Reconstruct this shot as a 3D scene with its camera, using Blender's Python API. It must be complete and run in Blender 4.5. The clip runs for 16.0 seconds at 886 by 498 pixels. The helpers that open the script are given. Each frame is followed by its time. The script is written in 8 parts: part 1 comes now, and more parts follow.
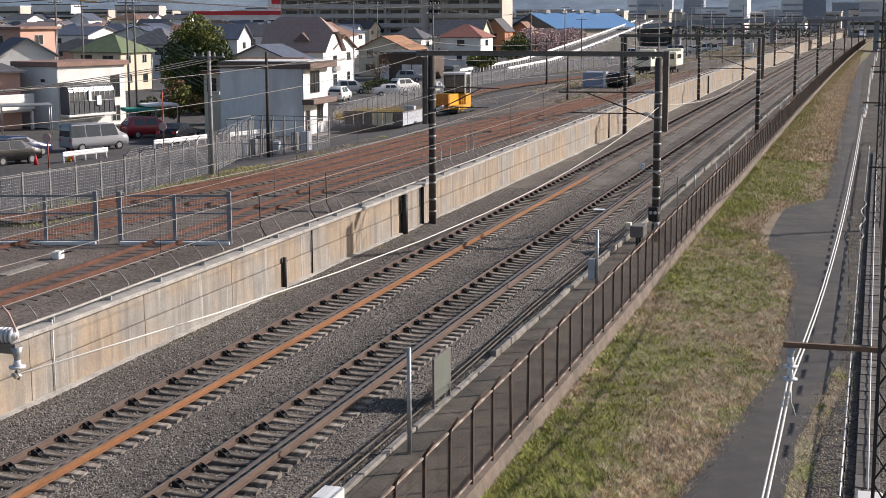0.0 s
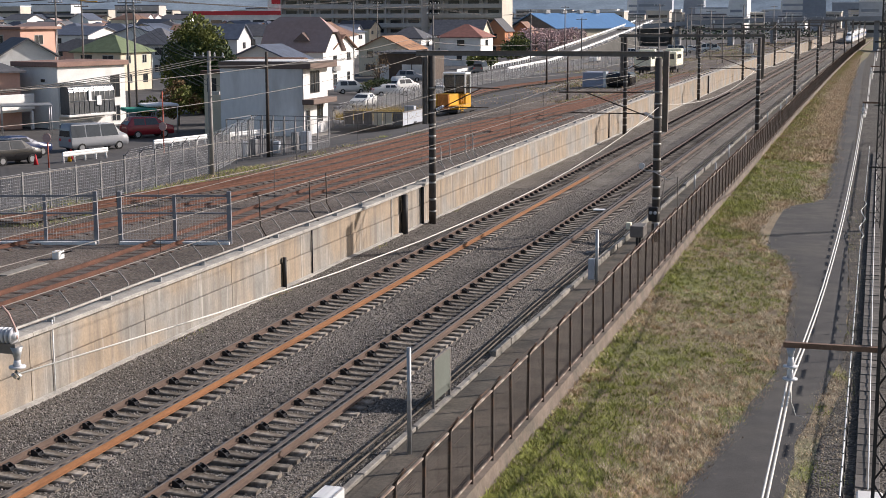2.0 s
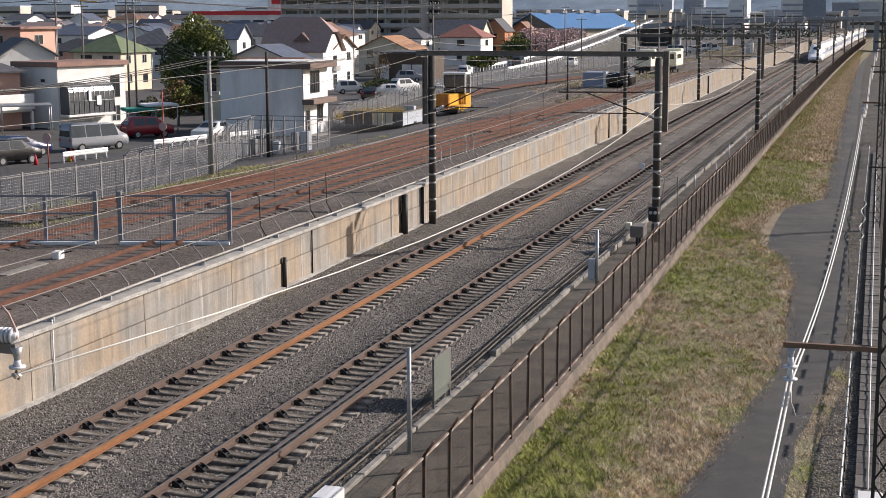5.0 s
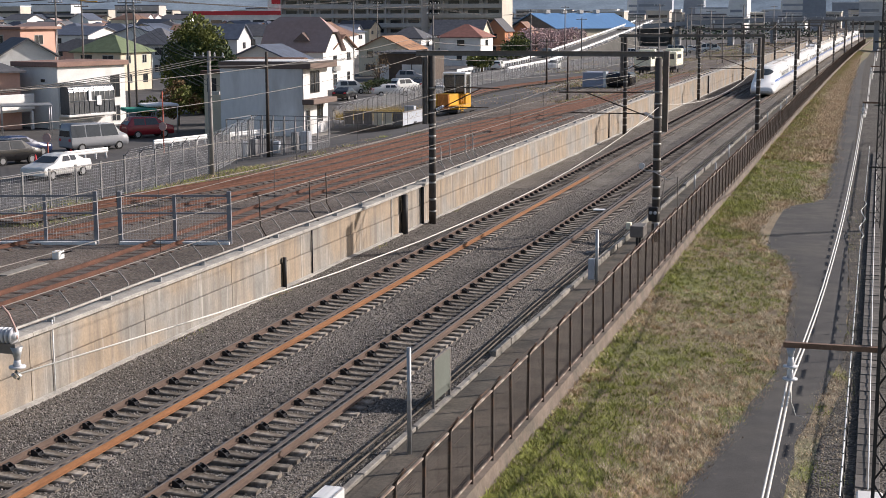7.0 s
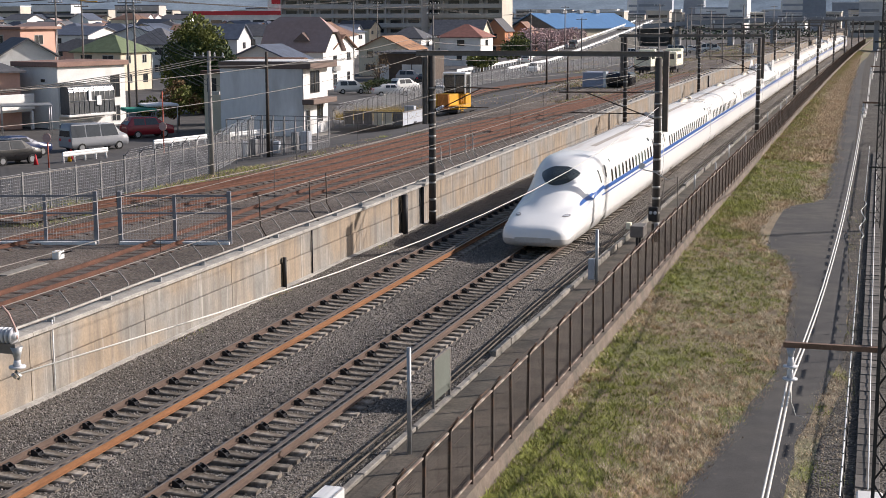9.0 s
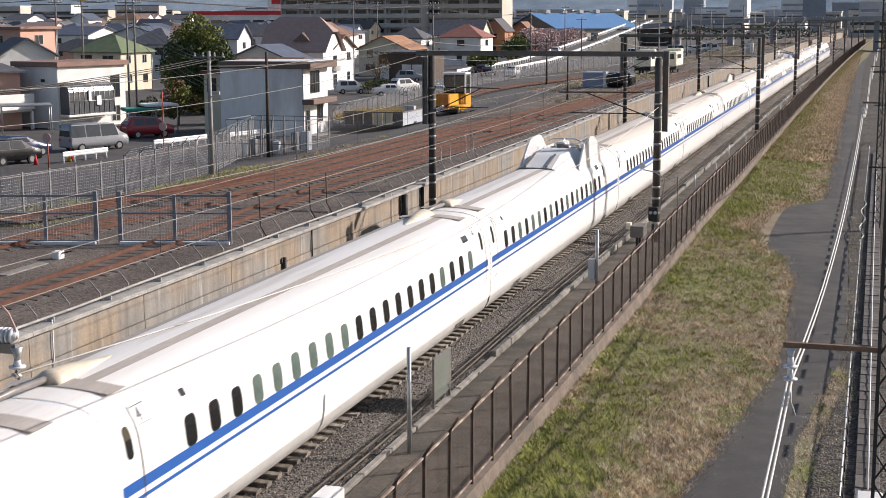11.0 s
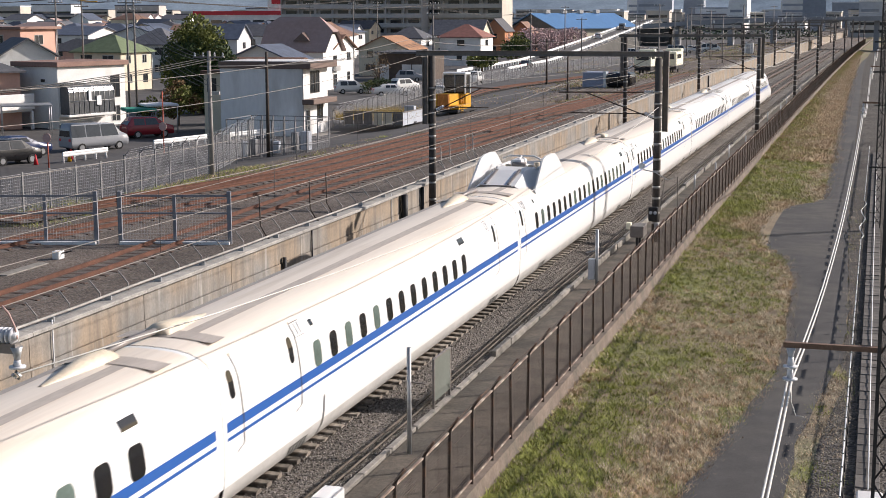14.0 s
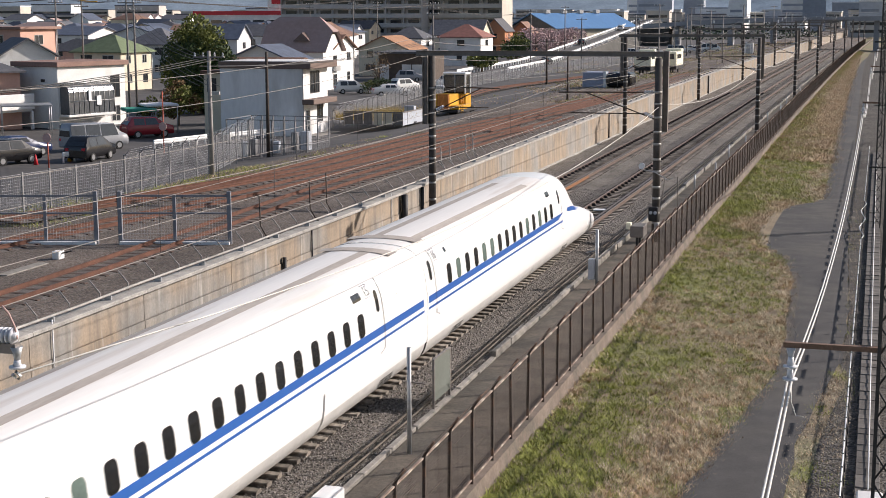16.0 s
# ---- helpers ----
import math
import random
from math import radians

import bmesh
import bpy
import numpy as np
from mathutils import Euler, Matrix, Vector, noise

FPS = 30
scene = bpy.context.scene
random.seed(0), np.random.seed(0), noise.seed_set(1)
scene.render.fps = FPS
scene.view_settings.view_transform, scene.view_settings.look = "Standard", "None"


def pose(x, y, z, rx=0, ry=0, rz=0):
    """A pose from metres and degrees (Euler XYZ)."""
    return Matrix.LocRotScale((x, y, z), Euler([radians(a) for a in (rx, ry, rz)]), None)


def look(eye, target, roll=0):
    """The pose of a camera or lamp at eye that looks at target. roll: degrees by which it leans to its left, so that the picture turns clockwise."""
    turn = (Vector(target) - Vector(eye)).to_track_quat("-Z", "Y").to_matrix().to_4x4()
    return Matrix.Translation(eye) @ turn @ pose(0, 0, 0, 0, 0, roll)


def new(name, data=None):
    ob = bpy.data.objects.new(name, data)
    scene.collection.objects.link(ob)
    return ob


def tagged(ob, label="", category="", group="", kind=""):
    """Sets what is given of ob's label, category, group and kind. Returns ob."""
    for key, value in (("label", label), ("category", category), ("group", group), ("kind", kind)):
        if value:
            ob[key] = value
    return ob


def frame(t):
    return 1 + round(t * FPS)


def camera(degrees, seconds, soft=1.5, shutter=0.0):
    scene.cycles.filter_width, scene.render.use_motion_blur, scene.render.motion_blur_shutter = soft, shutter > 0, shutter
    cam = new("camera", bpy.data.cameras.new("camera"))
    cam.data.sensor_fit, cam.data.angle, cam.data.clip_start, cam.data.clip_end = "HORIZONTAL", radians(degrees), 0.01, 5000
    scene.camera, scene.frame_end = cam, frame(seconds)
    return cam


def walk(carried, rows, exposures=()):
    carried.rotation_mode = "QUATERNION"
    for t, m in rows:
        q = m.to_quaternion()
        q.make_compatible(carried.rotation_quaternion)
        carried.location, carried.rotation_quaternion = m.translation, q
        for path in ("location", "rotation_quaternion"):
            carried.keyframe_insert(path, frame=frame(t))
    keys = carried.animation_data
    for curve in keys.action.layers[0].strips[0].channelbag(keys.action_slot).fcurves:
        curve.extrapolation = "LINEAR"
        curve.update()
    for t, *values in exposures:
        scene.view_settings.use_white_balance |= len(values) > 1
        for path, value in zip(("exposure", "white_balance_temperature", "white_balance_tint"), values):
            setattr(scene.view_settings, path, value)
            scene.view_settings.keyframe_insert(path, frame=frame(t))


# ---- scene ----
K = 1.86e-5          # the gentle curve of the line


def tp(x, y, z):
    """A place given across and along the line."""
    return Vector((x + K * y * y, y, z))


EYE = (13.76, 0.0, 10.09)
cam = camera(34.21, 16.0, soft=0.5, shutter=0.05)
VIEW = pose(*EYE, 90 - 9.248, 0, 16.581) @ pose(0, 0, 0, 0, 0, -0.18)
walk(cam, [(0.0, VIEW), (16.0, VIEW)], exposures=[(0.0, 0.34, 6500, 15), (16.0, 0.34, 6500, 15)])

# ---- light ----
SUN_AZ, SUN_EL = 56.0, 26.0      # degrees from +y towards +x, and above the horizon
world = bpy.data.worlds.new("sky")
scene.world = world
world.use_nodes = True
wn = world.node_tree
sky = wn.nodes.new("ShaderNodeTexSky")
sky.sky_type, sky.sun_disc = "NISHITA", False
sky.sun_elevation, sky.sun_rotation = radians(SUN_EL), radians(SUN_AZ)
sky.air_density, sky.dust_density = 1.0, 1.6
wn.links.new(sky.outputs[0], wn.nodes["Background"].inputs[0])
wn.nodes["Background"].inputs[1].default_value = 0.085
sun = new("sun", bpy.data.lights.new("sun", "SUN"))
sun.data.energy, sun.data.angle, sun.data.color = 4.6, radians(0.53), (1.0, 0.94, 0.86)
_d = Vector((math.sin(radians(SUN_AZ)) * math.cos(radians(SUN_EL)), math.cos(radians(SUN_AZ)) * math.cos(radians(SUN_EL)), math.sin(radians(SUN_EL))))
sun.matrix_world = look(_d * 50, (0, 0, 0))


# ---- materials ----
def material(name, base, rough=0.8, metal=0.0, vary=0.25, scale=6.0, bump=0.0, bump_scale=40.0, spot=None, spot_scale=1.5, spot_amount=0.5, stretch=(1, 1, 1), island=0.0, spec=0.4, own=0.0):
    """A node material: base colour broken up at two scales, an optional second colour in patches, and fine relief."""
    m = bpy.data.materials.new(name)
    m.use_nodes = True
    n, l = m.node_tree.nodes, m.node_tree.links
    b = n["Principled BSDF"]
    b.inputs["Roughness"].default_value, b.inputs["Metallic"].default_value = rough, metal
    b.inputs["Specular IOR Level"].default_value = spec
    tc = n.new("ShaderNodeTexCoord")
    mp = n.new("ShaderNodeMapping")
    mp.inputs["Scale"].default_value = stretch
    l.new(tc.outputs["Object"], mp.inputs[0])

    def tex(s, detail=4):
        t = n.new("ShaderNodeTexNoise")
        t.inputs["Scale"].default_value, t.inputs["Detail"].default_value = s, detail
        l.new(mp.outputs[0], t.inputs["Vector"])
        return t.outputs[0]

    def mix(a, b_, fac, mode="MIX"):
        x = n.new("ShaderNodeMix")
        x.data_type, x.blend_type = "RGBA", mode
        for i, v in ((6, a), (7, b_), (0, fac)):
            if hasattr(v, "is_linked"):
                l.new(v, x.inputs[i])
            else:
                x.inputs[i].default_value = v
        return x.outputs[2]

    def span(v, lo, hi, a=0.0, z=1.0):
        r = n.new("ShaderNodeMapRange")
        r.inputs[1].default_value, r.inputs[2].default_value, r.inputs[3].default_value, r.inputs[4].default_value = lo, hi, a, z
        l.new(v, r.inputs[0])
        return r.outputs[0]

    col = (*base, 1)
    if spot:
        col = mix(col, (*spot, 1), span(tex(spot_scale, 6), 0.62 - spot_amount * 0.3, 0.78 - spot_amount * 0.3))
    if vary:
        for s, k in ((scale, 1.0), (scale * 9, 0.7)):
            g = n.new("ShaderNodeCombineColor")
            v = span(tex(s), 0.25, 0.75, 1 - vary * k, 1 + vary * k)
            for i in range(3):
                l.new(v, g.inputs[i])
            col = mix(col, g.outputs[0], 1.0, "MULTIPLY")
    for amount, node, sock in ((island, "ShaderNodeNewGeometry", "Random Per Island"), (own, "ShaderNodeObjectInfo", "Random")):
        if amount:
            q = n.new(node)
            g = n.new("ShaderNodeCombineColor")
            v = span(q.outputs[sock], 0, 1, 1 - amount, 1 + amount)
            for i in range(3):
                l.new(v, g.inputs[i])
            col = mix(col, g.outputs[0], 1.0, "MULTIPLY")
    if hasattr(col, "is_linked"):
        l.new(col, b.inputs["Base Color"])
    else:
        b.inputs["Base Color"].default_value = col
    if bump:
        bp = n.new("ShaderNodeBump")
        bp.inputs["Strength"].default_value, bp.inputs["Distance"].default_value = 1.0, bump
        l.new(tex(bump_scale, 3), bp.inputs["Height"])
        l.new(bp.outputs[0], b.inputs["Normal"])
    return m


M = {}
M["ballast"] = material("ballast", (0.17, 0.155, 0.145), 0.9, vary=0.45, scale=3.5, bump=0.05, bump_scale=14, spot=(0.2, 0.165, 0.13), spot_scale=0.25)
M["yard"] = material("yard_gravel", (0.15, 0.135, 0.125), 0.9, vary=0.4, scale=2.5, bump=0.04, bump_scale=14, spot=(0.2, 0.17, 0.12), spot_scale=0.15, spot_amount=0.7)
M["soil"] = material("soil", (0.21, 0.165, 0.11), 0.95, vary=0.35, scale=1.5, bump=0.05, bump_scale=9, spot=(0.17, 0.18, 0.07), spot_scale=0.2, spot_amount=0.5)
M["asphalt"] = material("asphalt", (0.062, 0.058, 0.056), 0.85, vary=0.18, scale=1.2, bump=0.006, bump_scale=60, spot=(0.085, 0.078, 0.07), spot_scale=0.3)
M["town"] = material("town_asphalt", (0.085, 0.08, 0.078), 0.85, vary=0.25, scale=0.4)
M["concrete"] = material("weathered_concrete", (0.42, 0.37, 0.31), 0.9, vary=0.22, scale=2.0, bump=0.006, bump_scale=30, spot=(0.30, 0.235, 0.17), spot_scale=0.8, stretch=(1, 1, 0.35))
M["coping"] = material("coping_concrete", (0.36, 0.34, 0.31), 0.9, vary=0.3, scale=1.5, bump=0.01, bump_scale=20)
M["kerb"] = material("kerb_concrete", (0.27, 0.25, 0.22), 0.9, vary=0.3, scale=2.5, bump=0.01, bump_scale=20, own=0.2)
M["path"] = material("walkway_concrete", (0.125, 0.105, 0.083), 0.9, vary=0.35, scale=1.0, bump=0.01, bump_scale=25, spot=(0.09, 0.08, 0.065), spot_scale=0.6)
M["rail"] = material("rusty_rail", (0.20, 0.088, 0.036), 0.8, vary=0.25, scale=3, stretch=(1, 0.2, 1))
M["rail_brown"] = material("brown_rail", (0.105, 0.070, 0.054), 0.75, vary=0.25, scale=3, stretch=(1, 0.2, 1))
M["rail_top"] = material("polished_rail_top", (0.22, 0.185, 0.16), 0.5, 0.4, vary=0.15, scale=3, stretch=(1, 0.1, 1))
M["guard"] = material("guard_rail_steel", (0.115, 0.10, 0.09), 0.7, 0.0, vary=0.2, scale=3)
M["sleeper"] = material("concrete_sleeper", (0.30, 0.265, 0.225), 0.9, vary=0.3, scale=4, own=0.4, spot=(0.11, 0.09, 0.07), spot_scale=2.2, spot_amount=0.7)
M["black"] = material("black_steel", (0.02, 0.02, 0.022), 0.6, vary=0.2)
M["fence"] = material("rusted_dark_fence", (0.05, 0.037, 0.03), 0.75, vary=0.4, scale=5, spot=(0.16, 0.075, 0.04), spot_scale=2, spot_amount=0.35)
M["mesh"] = material("rusty_wire_mesh", (0.085, 0.062, 0.05), 0.7, vary=0.2)
M["steel"] = material("galvanised_steel", (0.40, 0.41, 0.42), 0.5, 0.5, vary=0.15, scale=5)
M["mast"] = material("mast_concrete", (0.085, 0.075, 0.068), 0.85, vary=0.3, scale=3, spot=(0.05, 0.04, 0.035), spot_scale=1)
M["band"] = material("mast_band", (0.36, 0.35, 0.33), 0.6, 0.3, vary=0.2)
M["wire"] = material("wire", (0.45, 0.42, 0.39), 0.5, 0.4, vary=0.1)
M["wire_dark"] = material("dark_wire", (0.06, 0.055, 0.05), 0.6, vary=0.1)


# ---- mesh helpers ----
def mesh_object(name, bm, mat, smooth=False):
    me = bpy.data.meshes.new(name)
    bm.normal_update()
    bm.to_mesh(me)
    bm.free()
    for m in (mat if isinstance(mat, (list, tuple)) else [mat]):
        me.materials.append(M[m])
    if smooth:
        me.polygons.foreach_set("use_smooth", [True] * len(me.polygons))
    return new(name, me)


def thing(name, at=(0, 0, 0), label="", category="", group="", kind="", turn=0.0):
    ob = new(name)
    ob.empty_display_size = 0.2
    ob.matrix_basis = pose(*at, 0, 0, turn)
    return tagged(ob, label, category, group, kind)


def part(name, bm, mat, parent, label="", smooth=False):
    ob = mesh_object(name, bm, mat, smooth)
    ob.parent = parent
    return tagged(ob, label)


def piece(name, me, parent, at=None):
    ob = new(name, me)
    ob.parent = parent
    if at is not None:
        ob.matrix_basis = at
    return ob


def box(bm, x0, x1, y0, y1, z0, z1, mi=0):
    v = [bm.verts.new((x, y, z)) for z in (z0, z1) for y in (y0, y1) for x in (x0, x1)]
    for q in ((0, 2, 3, 1), (4, 5, 7, 6), (0, 1, 5, 4), (2, 6, 7, 3), (0, 4, 6, 2), (1, 3, 7, 5)):
        bm.faces.new([v[i] for i in q]).material_index = mi
    return v


def bevelled(x0, x1, y0, y1, z0, z1, r=0.02, seg=1, bm=None):
    b2 = bm or bmesh.new()
    vs = box(b2, x0, x1, y0, y1, z0, z1)
    es = list({e for v in vs for e in v.link_edges})
    bmesh.ops.bevel(b2, geom=es, offset=r, segments=seg, affect="EDGES", profile=0.5)
    return b2


def tube(bm, pts, r, seg=6, r2=None, mi=0, cap=True):
    """A round bar along pts, tapering from r to r2."""
    pts = [Vector(p) for p in pts]
    rings = []
    for i, p in enumerate(pts):
        d = (pts[min(i + 1, len(pts) - 1)] - pts[max(i - 1, 0)]).normalized()
        a = d.orthogonal().normalized() if abs(d.z) > 0.98 else d.cross(Vector((0, 0, 1))).normalized()
        b = d.cross(a)
        rr = r if r2 is None else r + (r2 - r) * i / (len(pts) - 1)
        rings.append([bm.verts.new(p + a * rr * math.cos(2 * math.pi * k / seg) + b * rr * math.sin(2 * math.pi * k / seg)) for k in range(seg)])
    for A, B in zip(rings, rings[1:]):
        for k in range(seg):
            f = bm.faces.new((A[k], A[(k + 1) % seg], B[(k + 1) % seg], B[k]))
            f.material_index, f.smooth = mi, True
    if cap:
        bm.faces.new(rings[0][::-1]).material_index = mi
        bm.faces.new(rings[-1]).material_index = mi
    return bm


def sweep(bm, prof, ys, place=tp, mi=None, close=False):
    """A profile of (x, z) drawn along the line at the distances ys."""
    rows = [[bm.verts.new(place(x, y, z)) for x, z in prof] for y in ys]
    n = len(prof)
    for A, B in zip(rows, rows[1:]):
        for k in range(n if close else n - 1):
            f = bm.faces.new((A[k], B[k], B[(k + 1) % n], A[(k + 1) % n]))
            f.material_index = mi[k] if mi else 0
    if close:
        bm.faces.new(rows[0])
        bm.faces.new(rows[-1][::-1])
    return bm


def spaced(a, b, step):
    n = max(1, int(math.ceil((b - a) / step)))
    return [a + (b - a) * i / n for i in range(n + 1)]


def quad(bm, a, b, c, d, mi=0):
    f = bm.faces.new([bm.verts.new(Vector(p)) for p in (a, b, c, d)])
    f.material_index = mi
    return f

# ---- crushed stone ----
def stone_material(name, base, warm, cell, depth):
    m = material(name, base, 0.9, vary=0.2, scale=0.6)
    n, l = m.node_tree.nodes, m.node_tree.links
    b = n["Principled BSDF"]
    tc = n.new("ShaderNodeTexCoord")
    vo = n.new("ShaderNodeTexVoronoi")
    vo.inputs["Scale"].default_value = cell
    l.new(tc.outputs["Object"], vo.inputs["Vector"])
    ramp = n.new("ShaderNodeValToRGB")
    e = ramp.color_ramp.elements
    e[0].color, e[1].color = (*[c * 0.45 for c in base], 1), (*[c * 1.75 for c in base], 1)
    mid = ramp.color_ramp.elements.new(0.5)
    mid.color = (*warm, 1)
    sep = n.new("ShaderNodeSeparateColor")
    l.new(vo.outputs["Color"], sep.inputs[0])
    l.new(sep.outputs[0], ramp.inputs[0])
    big = n.new("ShaderNodeTexNoise")
    big.inputs["Scale"].default_value, big.inputs["Detail"].default_value = 0.35, 5
    l.new(tc.outputs["Object"], big.inputs["Vector"])
    mr = n.new("ShaderNodeMapRange")
    mr.inputs[1].default_value, mr.inputs[2].default_value, mr.inputs[3].default_value, mr.inputs[4].default_value = 0.3, 0.7, 0.72, 1.2
    l.new(big.outputs[0], mr.inputs[0])
    mul = n.new("ShaderNodeVectorMath")
    mul.operation = "SCALE"
    l.new(ramp.outputs[0], mul.inputs[0])
    l.new(mr.outputs[0], mul.inputs["Scale"])
    l.new(mul.outputs[0], b.inputs["Base Color"])
    bp = n.new("ShaderNodeBump")
    bp.invert = True
    bp.inputs["Strength"].default_value, bp.inputs["Distance"].default_value = 1.0, depth
    l.new(vo.outputs["Distance"], bp.inputs["Height"])
    l.new(bp.outputs[0], b.inputs["Normal"])
    return m


M["stones"] = stone_material("track_ballast", (0.145, 0.133, 0.12), (0.15, 0.128, 0.105), 22, 0.035)
M["stones_yard"] = stone_material("yard_ballast", (0.125, 0.108, 0.095), (0.145, 0.112, 0.088), 18, 0.03)


# ---- the ground, one sheet to the horizon ----
YS = spaced(-40, 20, 20)[:-1] + spaced(20, 140, 4)[:-1] + spaced(140, 600, 20)[:-1] + spaced(600, 4200, 200)


def build_ground():
    bm = bmesh.new()
    prof = [(-3000, 0.6), (-600, 0.6), (-200, 0.6), (-80, 0.6), (-45, 0.6), (-25.5, 0.7), (-21.5, 1.25), (-19.0, 1.38), (-14, 1.4), (-8.32, 1.4), (-8.3, -0.75), (2.9, -0.75), (5.55, -0.75), (6.2, -0.62), (8.5, -0.78), (9.6, -0.86), (16, -0.86), (60, -0.86), (300, -0.86), (2500, -0.86)]
    sweep(bm, prof, YS, mi=[0, 0, 0, 0, 0, 0, 1, 1, 1, 2, 2, 2, 2, 2, 2, 2, 2, 2, 2])
    ob = mesh_object("ground", bm, ["town", "stones_yard", "soil"])
    tagged(ob, "flat town ground, gravel yard and soil beside the railway", "ground", kind="structure")


build_ground()


# ---- ballast ----
def build_ballast():
    bm = bmesh.new()
    random.seed(3)
    xs = spaced(-7.88, 2.78, 0.16)

    def z_at(x):
        d = min(abs(x), abs(x + 4.28))
        return -0.262 - 0.115 * max(0.0, min(1.0, (d - 1.35) / 0.9)) if x > -6.3 and x < 1.9 else -0.36
    ys = spaced(16, 85, 0.2) + spaced(85, 200, 1.5)[1:] + spaced(200, 1600, 40)[1:]
    rows = []
    for y in ys:
        fine = 0.012 if y < 86 else 0.0
        rows.append([bm.verts.new(tp(x, y, z_at(x) + 0.05 * noise.noise((x * 0.5, y * 0.22, 0)) + fine * noise.noise((x * 4.1, y * 4.3, 5)) + random.uniform(-fine, fine) * 0.6)) for x in xs])
    for A, B in zip(rows, rows[1:]):
        for k in range(len(xs) - 1):
            bm.faces.new((A[k], A[k + 1], B[k + 1], B[k]))
    ob = mesh_object("ballast_bed", bm, "stones")
    tagged(ob, "grey crushed stone ballast bed under two tracks", "ballast", kind="stuff")


build_ballast()


# ---- rails and sleepers ----
RAIL = [(-0.072, -0.174), (0.072, -0.174), (0.072, -0.155), (0.014, -0.135), (0.010, -0.05), (0.034, -0.038), (0.034, -0.006), (0.028, 0.0), (-0.028, 0.0), (-0.034, -0.006), (-0.034, -0.038), (-0.010, -0.05), (-0.014, -0.135), (-0.072, -0.155)]
RAIL_MI = [0] * 7 + [1] + [0] * 6


def sleeper_mesh(length=2.4):
    bm = bmesh.new()
    h = length / 2
    secs = [(-h, 0.13, -0.02), (-0.55, 0.145, 0.0), (0, 0.12, -0.055), (0.55, 0.145, 0.0), (h, 0.13, -0.02)]
    rows = [[bm.verts.new((x, s * w, z)) for s, w, z in ((-1, w + 0.02, -0.22), (-1, w, dz - 0.02), (-1, w - 0.025, dz), (1, w - 0.025, dz), (1, w, dz - 0.02), (1, w + 0.02, -0.22))] for x, w, dz in secs]
    for A, B in zip(rows, rows[1:]):
        for k in range(5):
            bm.faces.new((A[k], B[k], B[k + 1], A[k + 1]))
    bm.faces.new(rows[0])
    bm.faces.new(rows[-1][::-1])
    bmesh.ops.recalc_face_normals(bm, faces=bm.faces)
    me = bpy.data.meshes.new("sleeper")
    bm.to_mesh(me)
    bm.free()
    me.materials.append(M["sleeper"])
    return me


def chair_mesh():
    """A black guard bracket with its box."""
    bm = bmesh.new()
    box(bm, -0.02, 0.24, -0.12, 0.12, -0.175, -0.155)
    for y in (-0.11, 0.095):
        v = [bm.verts.new((x, q, z)) for q in (y, y + 0.015) for x, z in ((0.0, -0.155), (0.22, -0.155), (0.19, -0.10), (0.08, -0.03), (0.01, -0.03))]
        bm.faces.new(v[:5])
        bm.faces.new(v[5:][::-1])
        for k in range(5):
            bm.faces.new((v[k], v[k + 5], v[(k + 1) % 5 + 5], v[(k + 1) % 5]))
    box(bm, 0.02, 0.07, -0.095, 0.095, -0.06, -0.045)
    box(bm, 0.15, 0.18, -0.095, 0.095, -0.155, -0.11)
    me = bpy.data.meshes.new("guard_bracket")
    bm.to_mesh(me)
    bm.free()
    me.materials.append(M["black"])
    return me


PITCH = 0.583
SLEEPER, CHAIR = sleeper_mesh(), chair_mesh()


def build_track(x0, right_rail_mat, label, z=0.0):
    tr = thing("track", (0, 0, 0), label, "railway track", "running lines", "structure")
    ys = spaced(14, 60, 4)[:-1] + spaced(60, 1500, 30)
    near, far = [y for y in ys if y <= 90], [y for y in ys if y >= 90]
    for side, mat, reach in ((-1, "rail_brown", near), (-1, "rail_brown", far), (1, right_rail_mat, near), (1, "rail_brown", far)):
        bm = bmesh.new()
        sweep(bm, [(x0 + side * 0.752 + a, b + z) for a, b in RAIL], reach, mi=RAIL_MI, close=True)
        bmesh.ops.recalc_face_normals(bm, faces=bm.faces)
        part("rail", bm, [mat, "rail_top"], tr, "worn steel rail with a polished head")
    bm = bmesh.new()
    g = x0 + 0.752 - 0.165
    sweep(bm, [(g - 0.055, -0.07), (g - 0.055, 0.018), (g + 0.05, 0.018), (g + 0.05, 0.0), (g - 0.04, 0.0), (g - 0.04, -0.07)], ys, close=True)
    bmesh.ops.recalc_face_normals(bm, faces=bm.faces)
    part("guard_rail", bm, "guard", tr, "grey steel derailment guard beside the rail")
    n = 0
    far = bmesh.new()
    y = 18.0
    while y < 420:
        if n < 300:
            s = piece("sleeper", SLEEPER, tr, Matrix.Translation(tp(x0, y, -0.178)) @ pose(0, 0, 0, 0, 0, random.uniform(-0.6, 0.6)))
            if n % 2 == 0:
                piece("guard_bracket", CHAIR, tr, Matrix.Translation(tp(x0 - 0.752 + 0.05, y + PITCH / 2, 0.0)))
        else:
            p = tp(x0, y, 0)
            box(far, p.x - 1.2, p.x + 1.2, y - 0.12, y + 0.12, -0.3, -0.18)
        y += PITCH
        n += 1
    tagged(part("far_sleepers", far, "sleeper", tr), kind="stuff")


random.seed(5)
build_track(0.0, "rail_brown", "ballasted track with concrete sleepers and brown rails")
build_track(-4.28, "rail", "ballasted track with concrete sleepers and an orange rusty rail")


